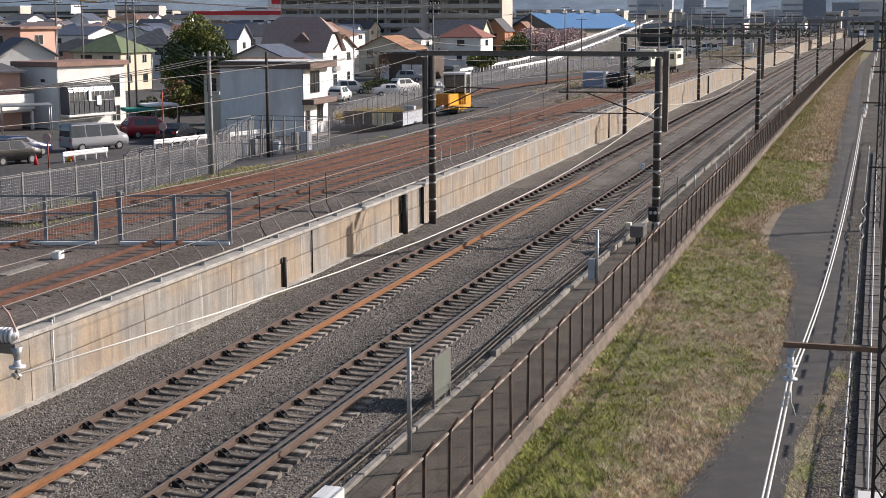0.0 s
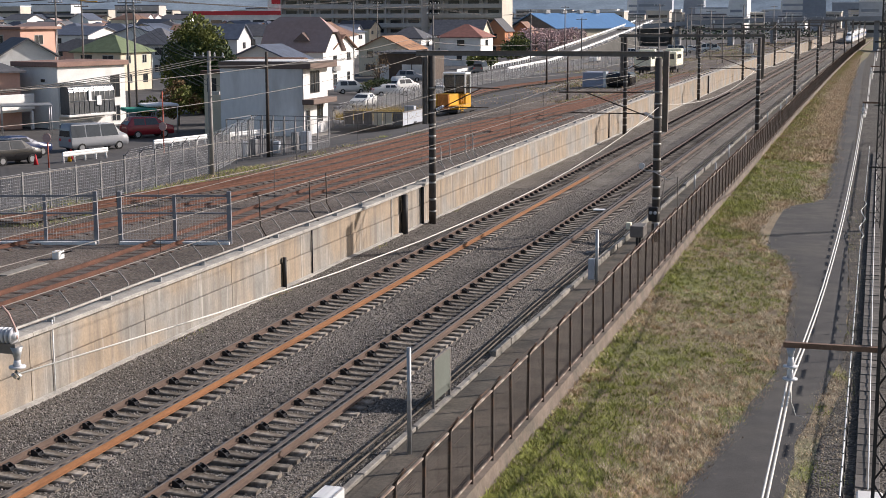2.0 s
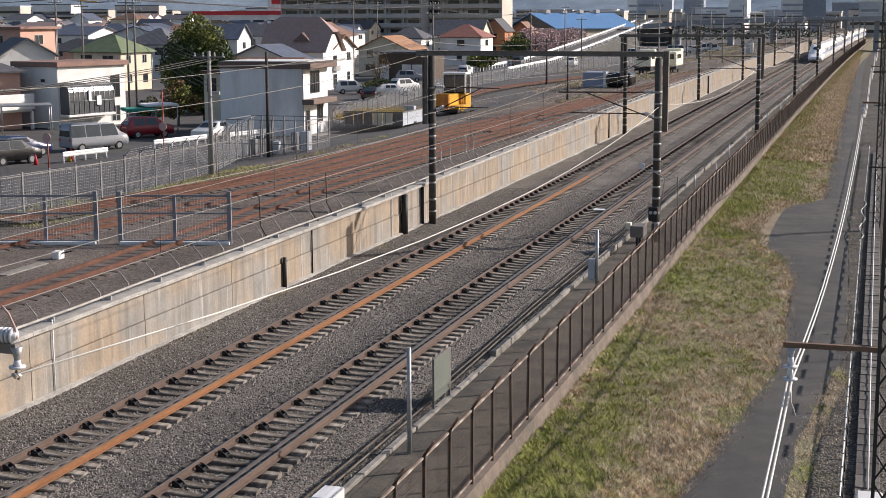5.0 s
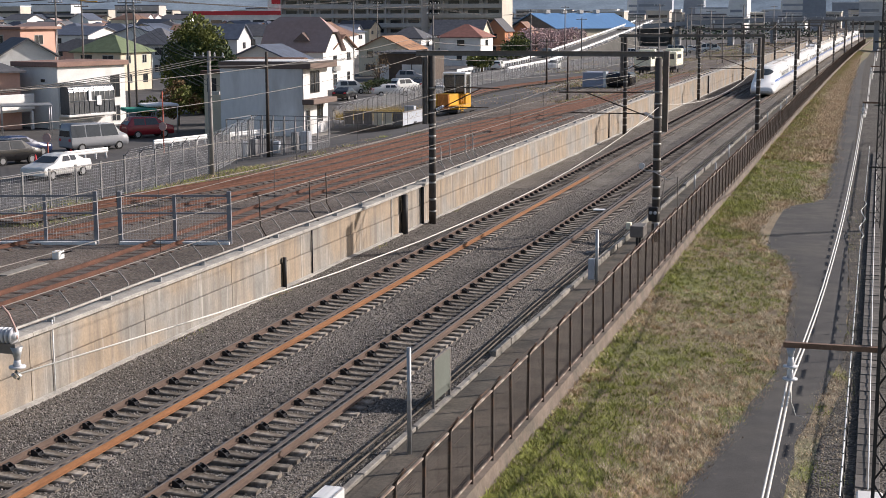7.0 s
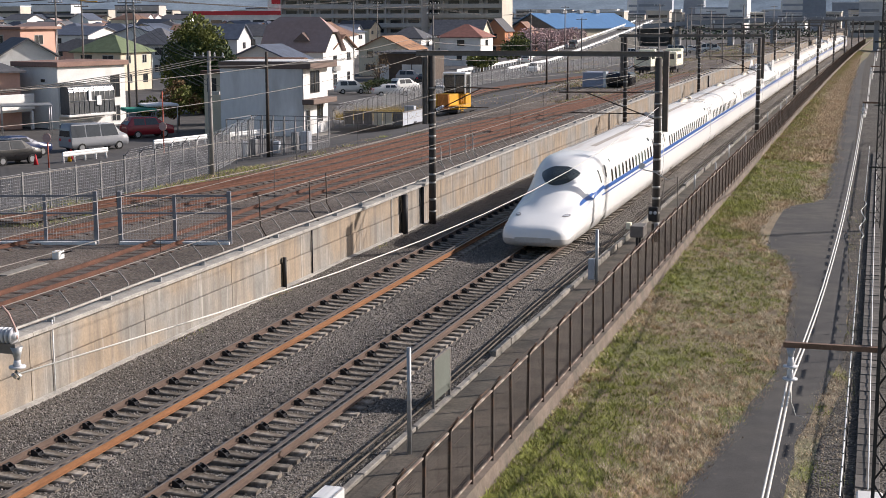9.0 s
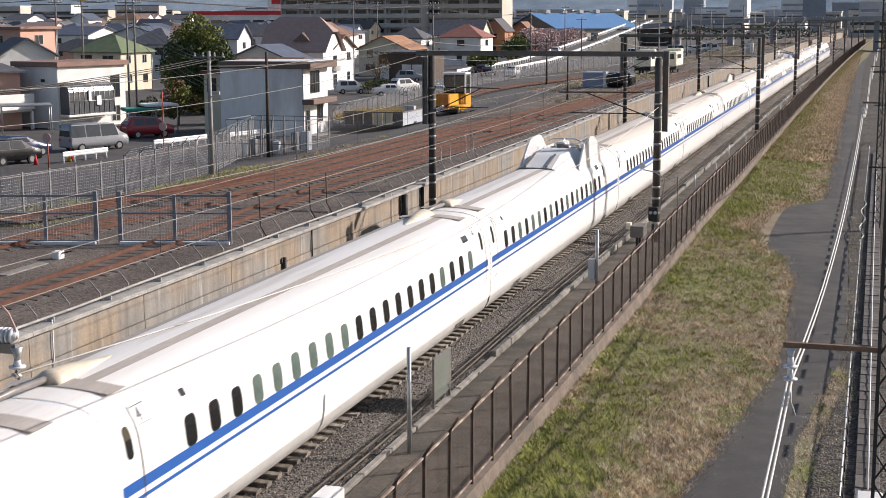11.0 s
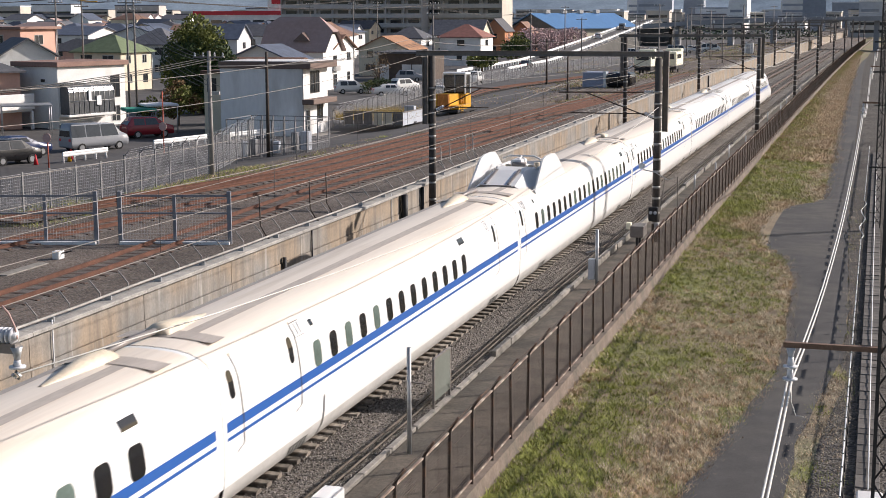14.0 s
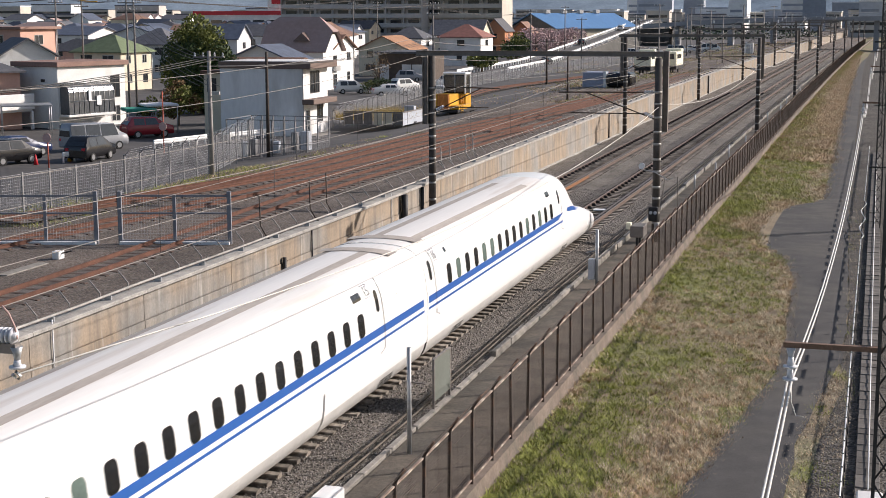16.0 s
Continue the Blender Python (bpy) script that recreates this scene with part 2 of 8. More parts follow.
# ---- retaining wall ----
def concrete_wall_material():
    m = material("stained_wall", (0.275, 0.262, 0.24), 0.92, vary=0.2, scale=1.2, bump=0.008, bump_scale=18, spot=(0.31, 0.245, 0.18), spot_scale=0.3, spot_amount=0.75)
    n, l = m.node_tree.nodes, m.node_tree.links
    b = n["Principled BSDF"]
    src = b.inputs["Base Color"].links[0].from_socket
    tc = n.new("ShaderNodeTexCoord")
    mp = n.new("ShaderNodeMapping")
    mp.inputs["Scale"].default_value = (1.0, 1.9, 0.14)
    st = n.new("ShaderNodeTexNoise")
    st.inputs["Scale"].default_value, st.inputs["Detail"].default_value = 1.6, 6
    l.new(tc.outputs["Object"], mp.inputs[0])
    l.new(mp.outputs[0], st.inputs["Vector"])
    mr = n.new("ShaderNodeMapRange")
    mr.inputs[1].default_value, mr.inputs[2].default_value, mr.inputs[3].default_value, mr.inputs[4].default_value = 0.46, 0.70, 0.0, 0.70
    l.new(st.outputs[0], mr.inputs[0])
    x = n.new("ShaderNodeMix")
    x.data_type, x.blend_type = "RGBA", "MIX"
    l.new(mr.outputs[0], x.inputs[0])
    l.new(src, x.inputs[6])
    x.inputs[7].default_value = (0.17, 0.145, 0.12, 1)
    # pale lime runs
    mp2 = n.new("ShaderNodeMapping")
    mp2.inputs["Scale"].default_value = (1.0, 2.6, 0.22)
    st2 = n.new("ShaderNodeTexNoise")
    st2.inputs["Scale"].default_value, st2.inputs["Detail"].default_value = 2.1, 5
    l.new(tc.outputs["Object"], mp2.inputs[0])
    l.new(mp2.outputs[0], st2.inputs["Vector"])
    mr2 = n.new("ShaderNodeMapRange")
    mr2.inputs[1].default_value, mr2.inputs[2].default_value, mr2.inputs[3].default_value, mr2.inputs[4].default_value = 0.58, 0.72, 0.0, 0.75
    l.new(st2.outputs[0], mr2.inputs[0])
    x2 = n.new("ShaderNodeMix")
    x2.data_type = "RGBA"
    l.new(mr2.outputs[0], x2.inputs[0])
    l.new(x.outputs[2], x2.inputs[6])
    x2.inputs[7].default_value = (0.43, 0.40, 0.36, 1)
    l.new(x2.outputs[2], b.inputs["Base Color"])
    return m


M["wall"] = concrete_wall_material()
WX = -7.9


def wall_top(y):
    return 1.64 + max(0.0, y - 60) * 0.006 if y < 160 else 2.24


def build_wall():
    w = thing("retaining_wall", (0, 0, 0), "stained concrete retaining wall with panel joints below the gravel yard", "wall", kind="structure")
    ys, y = [], 14.0
    while y < 420:
        ys.append(y)
        y += 6.45
    for a, b in zip(ys, ys[1:]):
        bm = bmesh.new()
        za, zb = wall_top(a), wall_top(b)
        # lower lift stands slightly proud of the upper one
        for lo, hi, off in ((-0.8, 0.62, 0.0), (0.635, None, -0.02)):
            pts = []
            for yy, zt in ((a + 0.015, za), (b - 0.015, zb)):
                h = hi if hi is not None else zt - 0.12
                pts.append([tp(WX + off, yy, lo), tp(WX + off, yy, h), tp(WX - 0.38, yy, h), tp(WX - 0.38, yy, lo)])
            A, B = [[bm.verts.new(p) for p in q] for q in pts]
            for k in range(4):
                bm.faces.new((A[k], B[k], B[(k + 1) % 4], A[(k + 1) % 4]))
            bm.faces.new(A)
            bm.faces.new(B[::-1])
        bmesh.ops.recalc_face_normals(bm, faces=bm.faces)
        part("wall_panel", bm, "wall", w)
        bm = bmesh.new()
        pts = [[tp(WX + 0.13, yy, zt - 0.117), tp(WX + 0.13, yy, zt - 0.02), tp(WX + 0.11, yy, zt), tp(WX - 0.42, yy, zt), tp(WX - 0.42, yy, zt - 0.117)] for yy, zt in ((a + 0.01, za), (b - 0.01, zb))]
        A, B = [[bm.verts.new(p) for p in q] for q in pts]
        for k in range(5):
            bm.faces.new((A[k], B[k], B[(k + 1) % 5], A[(k + 1) % 5]))
        bm.faces.new(A)
        bm.faces.new(B[::-1])
        bmesh.ops.recalc_face_normals(bm, faces=bm.faces)
        part("coping", bm, "coping", w, "grey concrete coping")
    # far reach
    bm = bmesh.new()
    sweep(bm, [(WX, -0.8), (WX, 2.2), (WX - 0.4, 2.2), (WX - 0.4, -0.8)], spaced(ys[-1], 1500, 100), close=True)
    bmesh.ops.recalc_face_normals(bm, faces=bm.faces)
    part("far_wall", bm, "wall", w)
    # footing strip
    bm = bmesh.new()
    sweep(bm, [(WX + 0.16, -0.6), (WX + 0.16, -0.31), (WX + 0.002, -0.28), (WX + 0.002, -0.6)], spaced(14, 400, 15), close=True)
    part("footing", bm, "coping", w)


build_wall()


# ---- kerb, walkway and fence on the other side ----
def build_walkway():
    bm = bmesh.new()
    sweep(bm, [(2.98, -0.8), (2.98, -0.36), (5.40, -0.36), (5.40, -0.8)], spaced(12, 400, 8))
    ob = mesh_object("walkway", bm, "path")
    tagged(ob, "dark weathered concrete walkway between kerb and fence", "walkway", kind="structure")
    k = thing("kerb", (0, 0, 0), "broken row of pale concrete kerb blocks", "kerb", kind="structure")
    me = []
    for s in range(4):
        random.seed(s)
        b2 = bevelled(-0.09, 0.09, -0.97, 0.97, -0.5, 0.0, 0.02)
        for v in b2.verts:
            v.co.x += random.uniform(-0.008, 0.008)
            v.co.z += random.uniform(-0.012, 0.006)
        d = bpy.data.meshes.new("kerb_block")
        b2.to_mesh(d)
        b2.free()
        d.materials.append(M["kerb"])
        me.append(d)
    random.seed(9)
    y, n = 13.0, 0
    while y < 330:
        drop = -0.17 if y < 41 else (0.0 if math.sin(y * 0.21) > -0.35 else -0.12)
        p = tp(2.86 + random.uniform(-0.02, 0.02), y, -0.12 + drop + random.uniform(-0.02, 0.02))
        piece("kerb_block", me[n % 4], k, Matrix.Translation(p) @ pose(0, 0, 0, random.uniform(-0.6, 0.6), random.uniform(-2, 2), random.uniform(-0.6, 0.6)))
        y += 1.99
        n += 1


build_walkway()
FX, FSTEP, FH = 5.52, 1.80, 1.74


def build_fence():
    f = thing("railway_fence", (0, 0, 0), "dark rusted steel fence with mesh panels and inward bent post tops", "fence", kind="structure")
    bm = bmesh.new()
    sweep(bm, [(FX - 0.14, -0.8), (FX - 0.14, -0.27), (FX + 0.12, -0.27), (FX + 0.20, -0.9)], spaced(12, 620, 12), close=True)
    bmesh.ops.recalc_face_normals(bm, faces=bm.faces)
    part("plinth", bm, "plinth", f, "low concrete plinth")
    bm = bevelled(-0.035, 0.035, -0.04, 0.04, -0.35, FH - 0.27, 0.006)
    tube(bm, [(0, 0, FH - 0.29), (0.03, 0, FH - 0.21), (0.2, 0, FH + 0.03)], 0.035, 5)
    post = bpy.data.meshes.new("post")
    bm.to_mesh(post)
    bm.free()
    post.materials.append(M["fence"])
    bm = bmesh.new()
    L = FSTEP - 0.1
    H0, H1 = -0.16, FH - 0.33
    box(bm, -0.02, 0.02, 0.05, 0.05 + L, H1, H1 + 0.035, 1)
    box(bm, -0.018, 0.018, 0.05, 0.05 + L, H0 - 0.03, H0, 1)
    for i in range(1, 26):
        y = 0.05 + L * i / 26
        box(bm, -0.0015, 0.0015, y - 0.0025, y + 0.0025, H0, H1)
    for i in range(1, 22):
        z = H0 + (H1 - H0) * i / 22
        w = 0.007 if i % 7 == 3 else 0.0028
        box(bm, 0.004, 0.008, 0.05, 0.05 + L, z - w, z + w)
    panel = bpy.data.meshes.new("mesh_panel")
    bm.to_mesh(panel)
    bm.free()
    panel.materials.append(M["mesh"])
    panel.materials.append(M["fence_rail"])
    random.seed(12)
    y, n = 29.83 - FSTEP * 9, 0
    while y < 520:
        m = Matrix.Translation(tp(FX, y, 0)) @ pose(0, 0, 0, random.uniform(-0.5, 0.5), random.uniform(-0.7, 0.7), 0)
        piece("post", post, f, m)
        piece("mesh_panel", panel, f, Matrix.Translation(tp(FX, y, 0)))
        y += FSTEP
        n += 1
    bm = bmesh.new()
    for dx, dz in ((0.08, -0.14), (0.14, -0.05), (0.2, 0.03)):
        tube(bm, [tp(FX + dx, yy, FH + dz) for yy in spaced(14, 400, 30)], 0.006, 4)
    part("barbed_wire", bm, "fence", f)


M["plinth"] = material("brown_stained_plinth", (0.165, 0.13, 0.105), 0.9, vary=0.3, scale=1.5, bump=0.01, bump_scale=15, spot=(0.13, 0.11, 0.09), spot_scale=0.8)
M["fence_rail"] = material("fence_rail", (0.26, 0.19, 0.15), 0.7, vary=0.35, scale=4, spot=(0.42, 0.36, 0.30), spot_scale=2)
build_fence()


def loose_stones():
    """Single stones on the ballast where the camera looks down on it from near."""
    rng = np.random.default_rng(11)
    n = 150000
    y = 19 + 66 * rng.random(n) ** 1.7
    x = -7.85 + 10.6 * rng.random(n)
    d = np.minimum(np.abs(x), np.abs(x + 4.28))
    z = np.where((x > -6.3) & (x < 1.9), -0.262 - 0.115 * np.clip((d - 1.35) / 0.9, 0, 1), -0.36)
    big = np.array([0.05 * noise.noise((a * 0.5, b * 0.22, 0)) for a, b in zip(x, y)])
    # none on the rails and few on the sleepers' tops
    near_rail = np.minimum(np.abs(np.abs(x) - 0.75), np.abs(np.abs(x + 4.28) - 0.75)) < 0.16
    on_sleeper = (np.abs(((y - 18.0) / 0.583 + 0.5) % 1.0 - 0.5) * 0.583 < 0.16) & (d < 1.25)
    keep = ~near_rail & ~on_sleeper
    x, y, z = x[keep], y[keep], (z + big)[keep]
    n = len(x)
    r = 0.011 + 0.020 * rng.random(n) ** 1.6
    base = np.array([(1, 0, 0), (0, 1, 0), (-1, 0, 0), (0, -1, 0), (0, 0, 1), (0, 0, -1)], float)
    v = base[None] * r[:, None, None] * (0.7 + 0.7 * rng.random((n, 6, 1)))
    v += rng.normal(0, 0.25, (n, 6, 3)) * r[:, None, None]
    a = rng.random(n) * 6.283
    c, s_ = np.cos(a)[:, None], np.sin(a)[:, None]
    vx, vy = v[:, :, 0] * c - v[:, :, 1] * s_, v[:, :, 0] * s_ + v[:, :, 1] * c
    co = np.stack((vx + (x + K * y * y)[:, None], vy + y[:, None], v[:, :, 2] + (z + r * 0.55)[:, None]), 2).reshape(-1, 3)
    tri = np.array([(0, 1, 4), (1, 2, 4), (2, 3, 4), (3, 0, 4), (1, 0, 5), (2, 1, 5), (3, 2, 5), (0, 3, 5)])
    f = (tri[None] + 6 * np.arange(n)[:, None, None]).reshape(-1)
    me = bpy.data.meshes.new("ballast_stones")
    me.vertices.add(len(co))
    me.vertices.foreach_set("co", co.reshape(-1))
    me.loops.add(len(f))
    me.loops.foreach_set("vertex_index", f.astype(np.int32))
    m = len(f) // 3
    me.polygons.add(m)
    me.polygons.foreach_set("loop_start", np.arange(0, 3 * m, 3, dtype=np.int32))
    me.update(calc_edges=True)
    me.materials.append(M["stone"])
    tagged(new("ballast_stones", me), "loose grey crushed stones of the ballast", "ballast", kind="stuff")


M["stone"] = material("crushed_stone", (0.235, 0.215, 0.195), 0.9, vary=0.15, scale=5, island=0.7)
loose_stones()

# ---- the train ----
M["train_white"] = material("train_white_paint", (0.86, 0.86, 0.85), 0.25, vary=0.02, scale=2, spec=0.5)
M["train_roof"] = material("train_roof_white", (0.78, 0.76, 0.73), 0.5, vary=0.05, scale=0.8, stretch=(1.6, 0.12, 1), spot=(0.66, 0.61, 0.56), spot_scale=1.2, spot_amount=0.3)
M["train_roof_cream"] = material("train_roof_brake_dust", (0.74, 0.665, 0.575), 0.5, vary=0.06, scale=0.8, stretch=(1.6, 0.12, 1), spot=(0.64, 0.56, 0.47), spot_scale=1.2, spot_amount=0.35)
M["train_walk"] = material("roof_walkway_strip", (0.43, 0.385, 0.345), 0.8, vary=0.15, scale=1.5, stretch=(1, 0.2, 1))
M["train_skirt"] = material("train_skirt", (0.50, 0.49, 0.47), 0.45, vary=0.12, scale=1.2)
M["train_blue"] = material("train_blue_stripe", (0.026, 0.105, 0.36), 0.3, vary=0.05, scale=3)
M["train_glass"] = material("train_window_glass", (0.012, 0.013, 0.015), 0.12, vary=0.1, spec=0.6)
M["train_blind"] = material("drawn_blind_behind_glass", (0.11, 0.15, 0.135), 0.18, vary=0.2, scale=2, spec=0.6)
M["train_frame"] = material("window_rubber", (0.10, 0.10, 0.10), 0.6, vary=0.1)
M["train_line"] = material("door_seam", (0.05, 0.05, 0.055), 0.7, vary=0.1)
M["train_under"] = material("bogie_black", (0.035, 0.033, 0.03), 0.8, vary=0.3)
M["ins_cream"] = material("roof_insulator_cream", (0.62, 0.54, 0.42), 0.5, vary=0.2, scale=2)
M["fair_white"] = material("pantograph_screen", (0.66, 0.66, 0.66), 0.4, vary=0.05, scale=2)
M["panto"] = material("pantograph_grey", (0.22, 0.2, 0.19), 0.5, 0.3, vary=0.2)
M["ink"] = material("grey_lettering", (0.10, 0.10, 0.12), 0.5, vary=0.1)
M["gold"] = material("pale_emblem_line", (0.40, 0.39, 0.37), 0.45, vary=0.1)
M["clover"] = material("light_green_mark", (0.42, 0.58, 0.16), 0.5, vary=0.1)
# Windscreen: teal-grey reflections are put into the glass's base colour.
M["screen_glass"] = material("windscreen_glass", (0.035, 0.045, 0.045), 0.1, vary=0.2, scale=1.5, spec=0.8)
M["lamp"] = material("headlamp_glass", (0.55, 0.56, 0.58), 0.1, vary=0.1, spec=0.8)

HALF = [(0.0, 3.57), (0.35, 3.56), (0.7, 3.53), (0.98, 3.47), (1.2, 3.37), (1.38, 3.22), (1.5, 3.02), (1.575, 2.78), (1.63, 2.45), (1.665, 2.1), (1.68, 1.75), (1.68, 1.2), (1.665, 0.9), (1.64, 0.72), (1.60, 0.55), (1.48, 0.32), (1.25, 0.18), (0.8, 0.16), (0.0, 0.16)]
RING = [(-x, z) for x, z in HALF[::-1]][:-1] + HALF          # from under, up the left side, over, down the right
N = len(RING)


def side_x(z):
    for (xa, za), (xb, zb) in zip(HALF, HALF[1:]):
        if zb <= z <= za and za > zb:
            return xa + (xb - xa) * (za - z) / (za - zb)
    return 1.68


def ring_mat(i):
    z = (RING[i][1] + RING[(i + 1) % N][1]) / 2
    return 1 if z > 3.25 else (2 if z < 0.72 else 0)


def loft(bm, rings):
    rows = [[bm.verts.new(p) for p in r] for r in rings]
    for A, B in zip(rows, rows[1:]):
        for k in range(N - 1):
            f = bm.faces.new((A[k], A[k + 1], B[k + 1], B[k]))
            f.material_index, f.smooth = ring_mat(k), True
    for r in (rows[0], rows[-1]):
        f = bm.faces.new([bm.verts.new(v.co) for v in r])
        f.material_index = 2 if abs(r[0].co.y) < 0.01 else 3
    bmesh.ops.recalc_face_normals(bm, faces=bm.faces)
    return bm


def rounded_pane(w, h, r=0.1, t=0.006, z0=2.35):
    """A rounded window plate that follows the side's lean, centred at height z0."""
    bm = bmesh.new()
    out = []
    for cx, cz, a0 in ((w / 2 - r, h / 2 - r, 0), (-w / 2 + r, h / 2 - r, 90), (-w / 2 + r, -h / 2 + r, 180), (w / 2 - r, -h / 2 + r, 270)):
        for k in range(5):
            a = radians(a0 + 22.5 * k)
            out.append((cx + r * math.cos(a), cz + r * math.sin(a)))
    # level strips that follow the curve of the side
    right = sorted({(round(z, 4), abs(y)) for y, z in out}, key=lambda q: q[0])
    levels = {}
    for z, y in right:
        levels[z] = max(levels.get(z, 0.0), y)
    zs = sorted(set(list(levels) + [k / 20 * h - h / 2 for k in range(1, 20)]))

    def half(z):
        dz = max(0.0, abs(z) - (h / 2 - r))
        return w / 2 - r + math.sqrt(max(0.0, r * r - dz * dz))
    prev = None
    for z in zs:
        row = [bm.verts.new((side_x(z0 + z) + t, s * half(z), z0 + z)) for s in (-1, 1)]
        if prev:
            bm.faces.new((prev[0], prev[1], row[1], row[0]))
        prev = row
    me = bpy.data.meshes.new("window")
    bm.to_mesh(me)
    bm.free()
    return me


def with_mat(me, m):
    d = me.copy()
    d.materials.clear()
    d.materials.append(M[m])
    return d


PANE = rounded_pane(0.47, 0.60, 0.14)
PANE_WIDE = rounded_pane(0.56, 0.62, 0.15)
PANES = [with_mat(PANE, "train_glass"), with_mat(PANE, "train_blind")]
PANES_WIDE = [with_mat(PANE_WIDE, "train_glass"), with_mat(PANE_WIDE, "train_blind")]
DOORPANE = with_mat(rounded_pane(0.26, 0.58, 0.11, z0=2.74), "train_glass")
SIGN = with_mat(rounded_pane(0.62, 0.19, 0.02, z0=3.05), "train_glass")
SIGN_SMALL = with_mat(rounded_pane(0.22, 0.14, 0.02, z0=3.07), "train_glass")


def strip(y0, y1, z0, z1, t=0.004, steps=1):
    bm = bmesh.new()
    zs = spaced(z0, z1, 0.1)
    prev = None
    for z in zs:
        row = [bm.verts.new((side_x(z) + t, y, z)) for y in (y0, y1)]
        if prev:
            bm.faces.new((prev[0], prev[1], row[1], row[0]))
        prev = row
    return bm


def mirror(me):
    d = me.copy()
    for v in d.vertices:
        v.co.x = -v.co.x
    d.flip_normals()
    return d


LEFT = {}


SHOWN = [1]          # the side of a car that carries the fittings in view


def both(name, me, car, y, label="", sides=None):
    sides = sides or (SHOWN[0],)
    for s in sides:
        if s < 0 and me.name not in LEFT:
            LEFT[me.name] = mirror(me)
        ob = piece(name, me if s > 0 else LEFT[me.name], car, Matrix.Translation((0, y, 0)))
        tagged(ob, label)


def part_mesh(name, bm, m):
    me = bpy.data.meshes.new(name)
    bmesh.ops.recalc_face_normals(bm, faces=bm.faces)
    bm.to_mesh(me)
    bm.free()
    me.materials.append(M[m])
    return me


def door_seam():
    bm = bmesh.new()
    pts = [(z, 0.0) for z in spaced(1.42, 3.2, 0.06)] + [(3.24, 0.02), (3.27, 0.06)]
    for (za, ya), (zb, yb) in zip(pts, pts[1:]):
        quad(bm, (side_x(za) + 0.012, ya - 0.02, za), (side_x(za) + 0.012, ya + 0.02, za), (side_x(zb) + 0.012, yb + 0.02, zb), (side_x(zb) + 0.012, yb - 0.02, zb))
    quad(bm, (1.686, -0.0, 1.43), (1.686, 0.014, 1.42), (1.686, -0.34, 1.32), (1.686, -0.36, 1.34))
    return part_mesh("door", bm, "train_line")


DOOR = door_seam()
L_CAR, L_HEAD = 25.0, 27.3
WIDE = part_mesh("stripe", strip(0.25, 24.75, 1.84, 2.05), "train_blue")
THIN = part_mesh("pinstripe", strip(0.25, 24.75, 1.66, 1.735), "train_blue")


def roof_strips(y0, y1):
    bm = bmesh.new()
    for x0, x1 in ((-0.95, -0.67), (0.19, 0.47)):
        for a, b in zip(spaced(y0, y1, 8), spaced(y0, y1, 8)[1:]):
            za, zb = [next(p[1] + (q[1] - p[1]) * (abs(x) - p[0]) / (q[0] - p[0]) for p, q in zip(HALF, HALF[1:]) if p[0] <= abs(x) <= q[0]) + 0.006 for x in (x0, x1)]
            quad(bm, (x0, a, za), (x1, a, zb), (x1, b, zb), (x0, b, za))
    return part_mesh("roof_walkway", bm, "train_walk")


ROOF = roof_strips(1.2, 23.8)
ROOF_HEAD = roof_strips(9.4, 23.8)


def end_frames():
    """Transverse walkway pads by the coupling and the seam round the roof."""
    made = []
    for a, b in ((0.9, 1.5), (23.5, 24.1)):
        bm = bmesh.new()
        for x0, x1 in zip(spaced(-1.1, 1.1, 0.2), spaced(-1.1, 1.1, 0.2)[1:]):
            z = [3.585 - 0.075 * min(1, abs(x)) ** 2.2 for x in (x0, x1)]
            quad(bm, (x0, a, z[0]), (x1, a, z[1]), (x1, b, z[1]), (x0, b, z[0]))
        made.append(part_mesh("roof_pad", bm, "train_walk"))
    return made


PADS = end_frames()


def cable_head():
    """Cream insulator cover and the dark cable that bridges two cars."""
    bm = bmesh.new()
    prof = [(0.0, 0.30, 0.16), (0.25, 0.30, 0.24), (0.9, 0.24, 0.20), (1.7, 0.14, 0.08), (2.3, 0.05, 0.02)]
    rows = []
    for y, w, h in prof:
        rows.append([bm.verts.new((w * math.cos(a), y, 3.56 + h * math.sin(a))) for a in [math.pi * k / 8 for k in range(9)]])
    for A, B in zip(rows, rows[1:]):
        for k in range(8):
            bm.faces.new((A[k], A[k + 1], B[k + 1], B[k])).smooth = True
    bm.faces.new(rows[0])
    return part_mesh("cable_cover", bm, "ins_cream")


COVER = cable_head()
_bm = bmesh.new()
tube(_bm, [(0, -1.3, 3.66), (0, 0.0, 3.70), (0, 1.0, 3.66)], 0.07, 8)
CABLE = part_mesh("roof_cable", _bm, "panto")
_bm = bmesh.new()
for _y0, _y1 in ((0.25, 1.0),):
    _rows = [[_bm.verts.new((x * 0.995, y, 0.2 + (z - 0.2) * 0.997)) for x, z in RING if z > 0.6] for y in (-0.24, 0.24)]
    for _k in range(len(_rows[0]) - 1):
        _bm.faces.new((_rows[0][_k], _rows[0][_k + 1], _rows[1][_k + 1], _rows[1][_k])).smooth = True
GANGWAY = part_mesh("gangway", _bm, "train_white")


def bogie_mesh():
    bm = bmesh.new()
    box(bm, -1.1, 1.1, -1.9, 1.9, 0.3, 0.7)
    for y in (-1.25, 1.25):
        for x in (-0.76, 0.76):
            tube(bm, [(x - 0.06, y, 0.43), (x + 0.06, y, 0.43)], 0.43, 16)
    return part_mesh("bogie", bm, "train_under")


BOGIE = bogie_mesh()


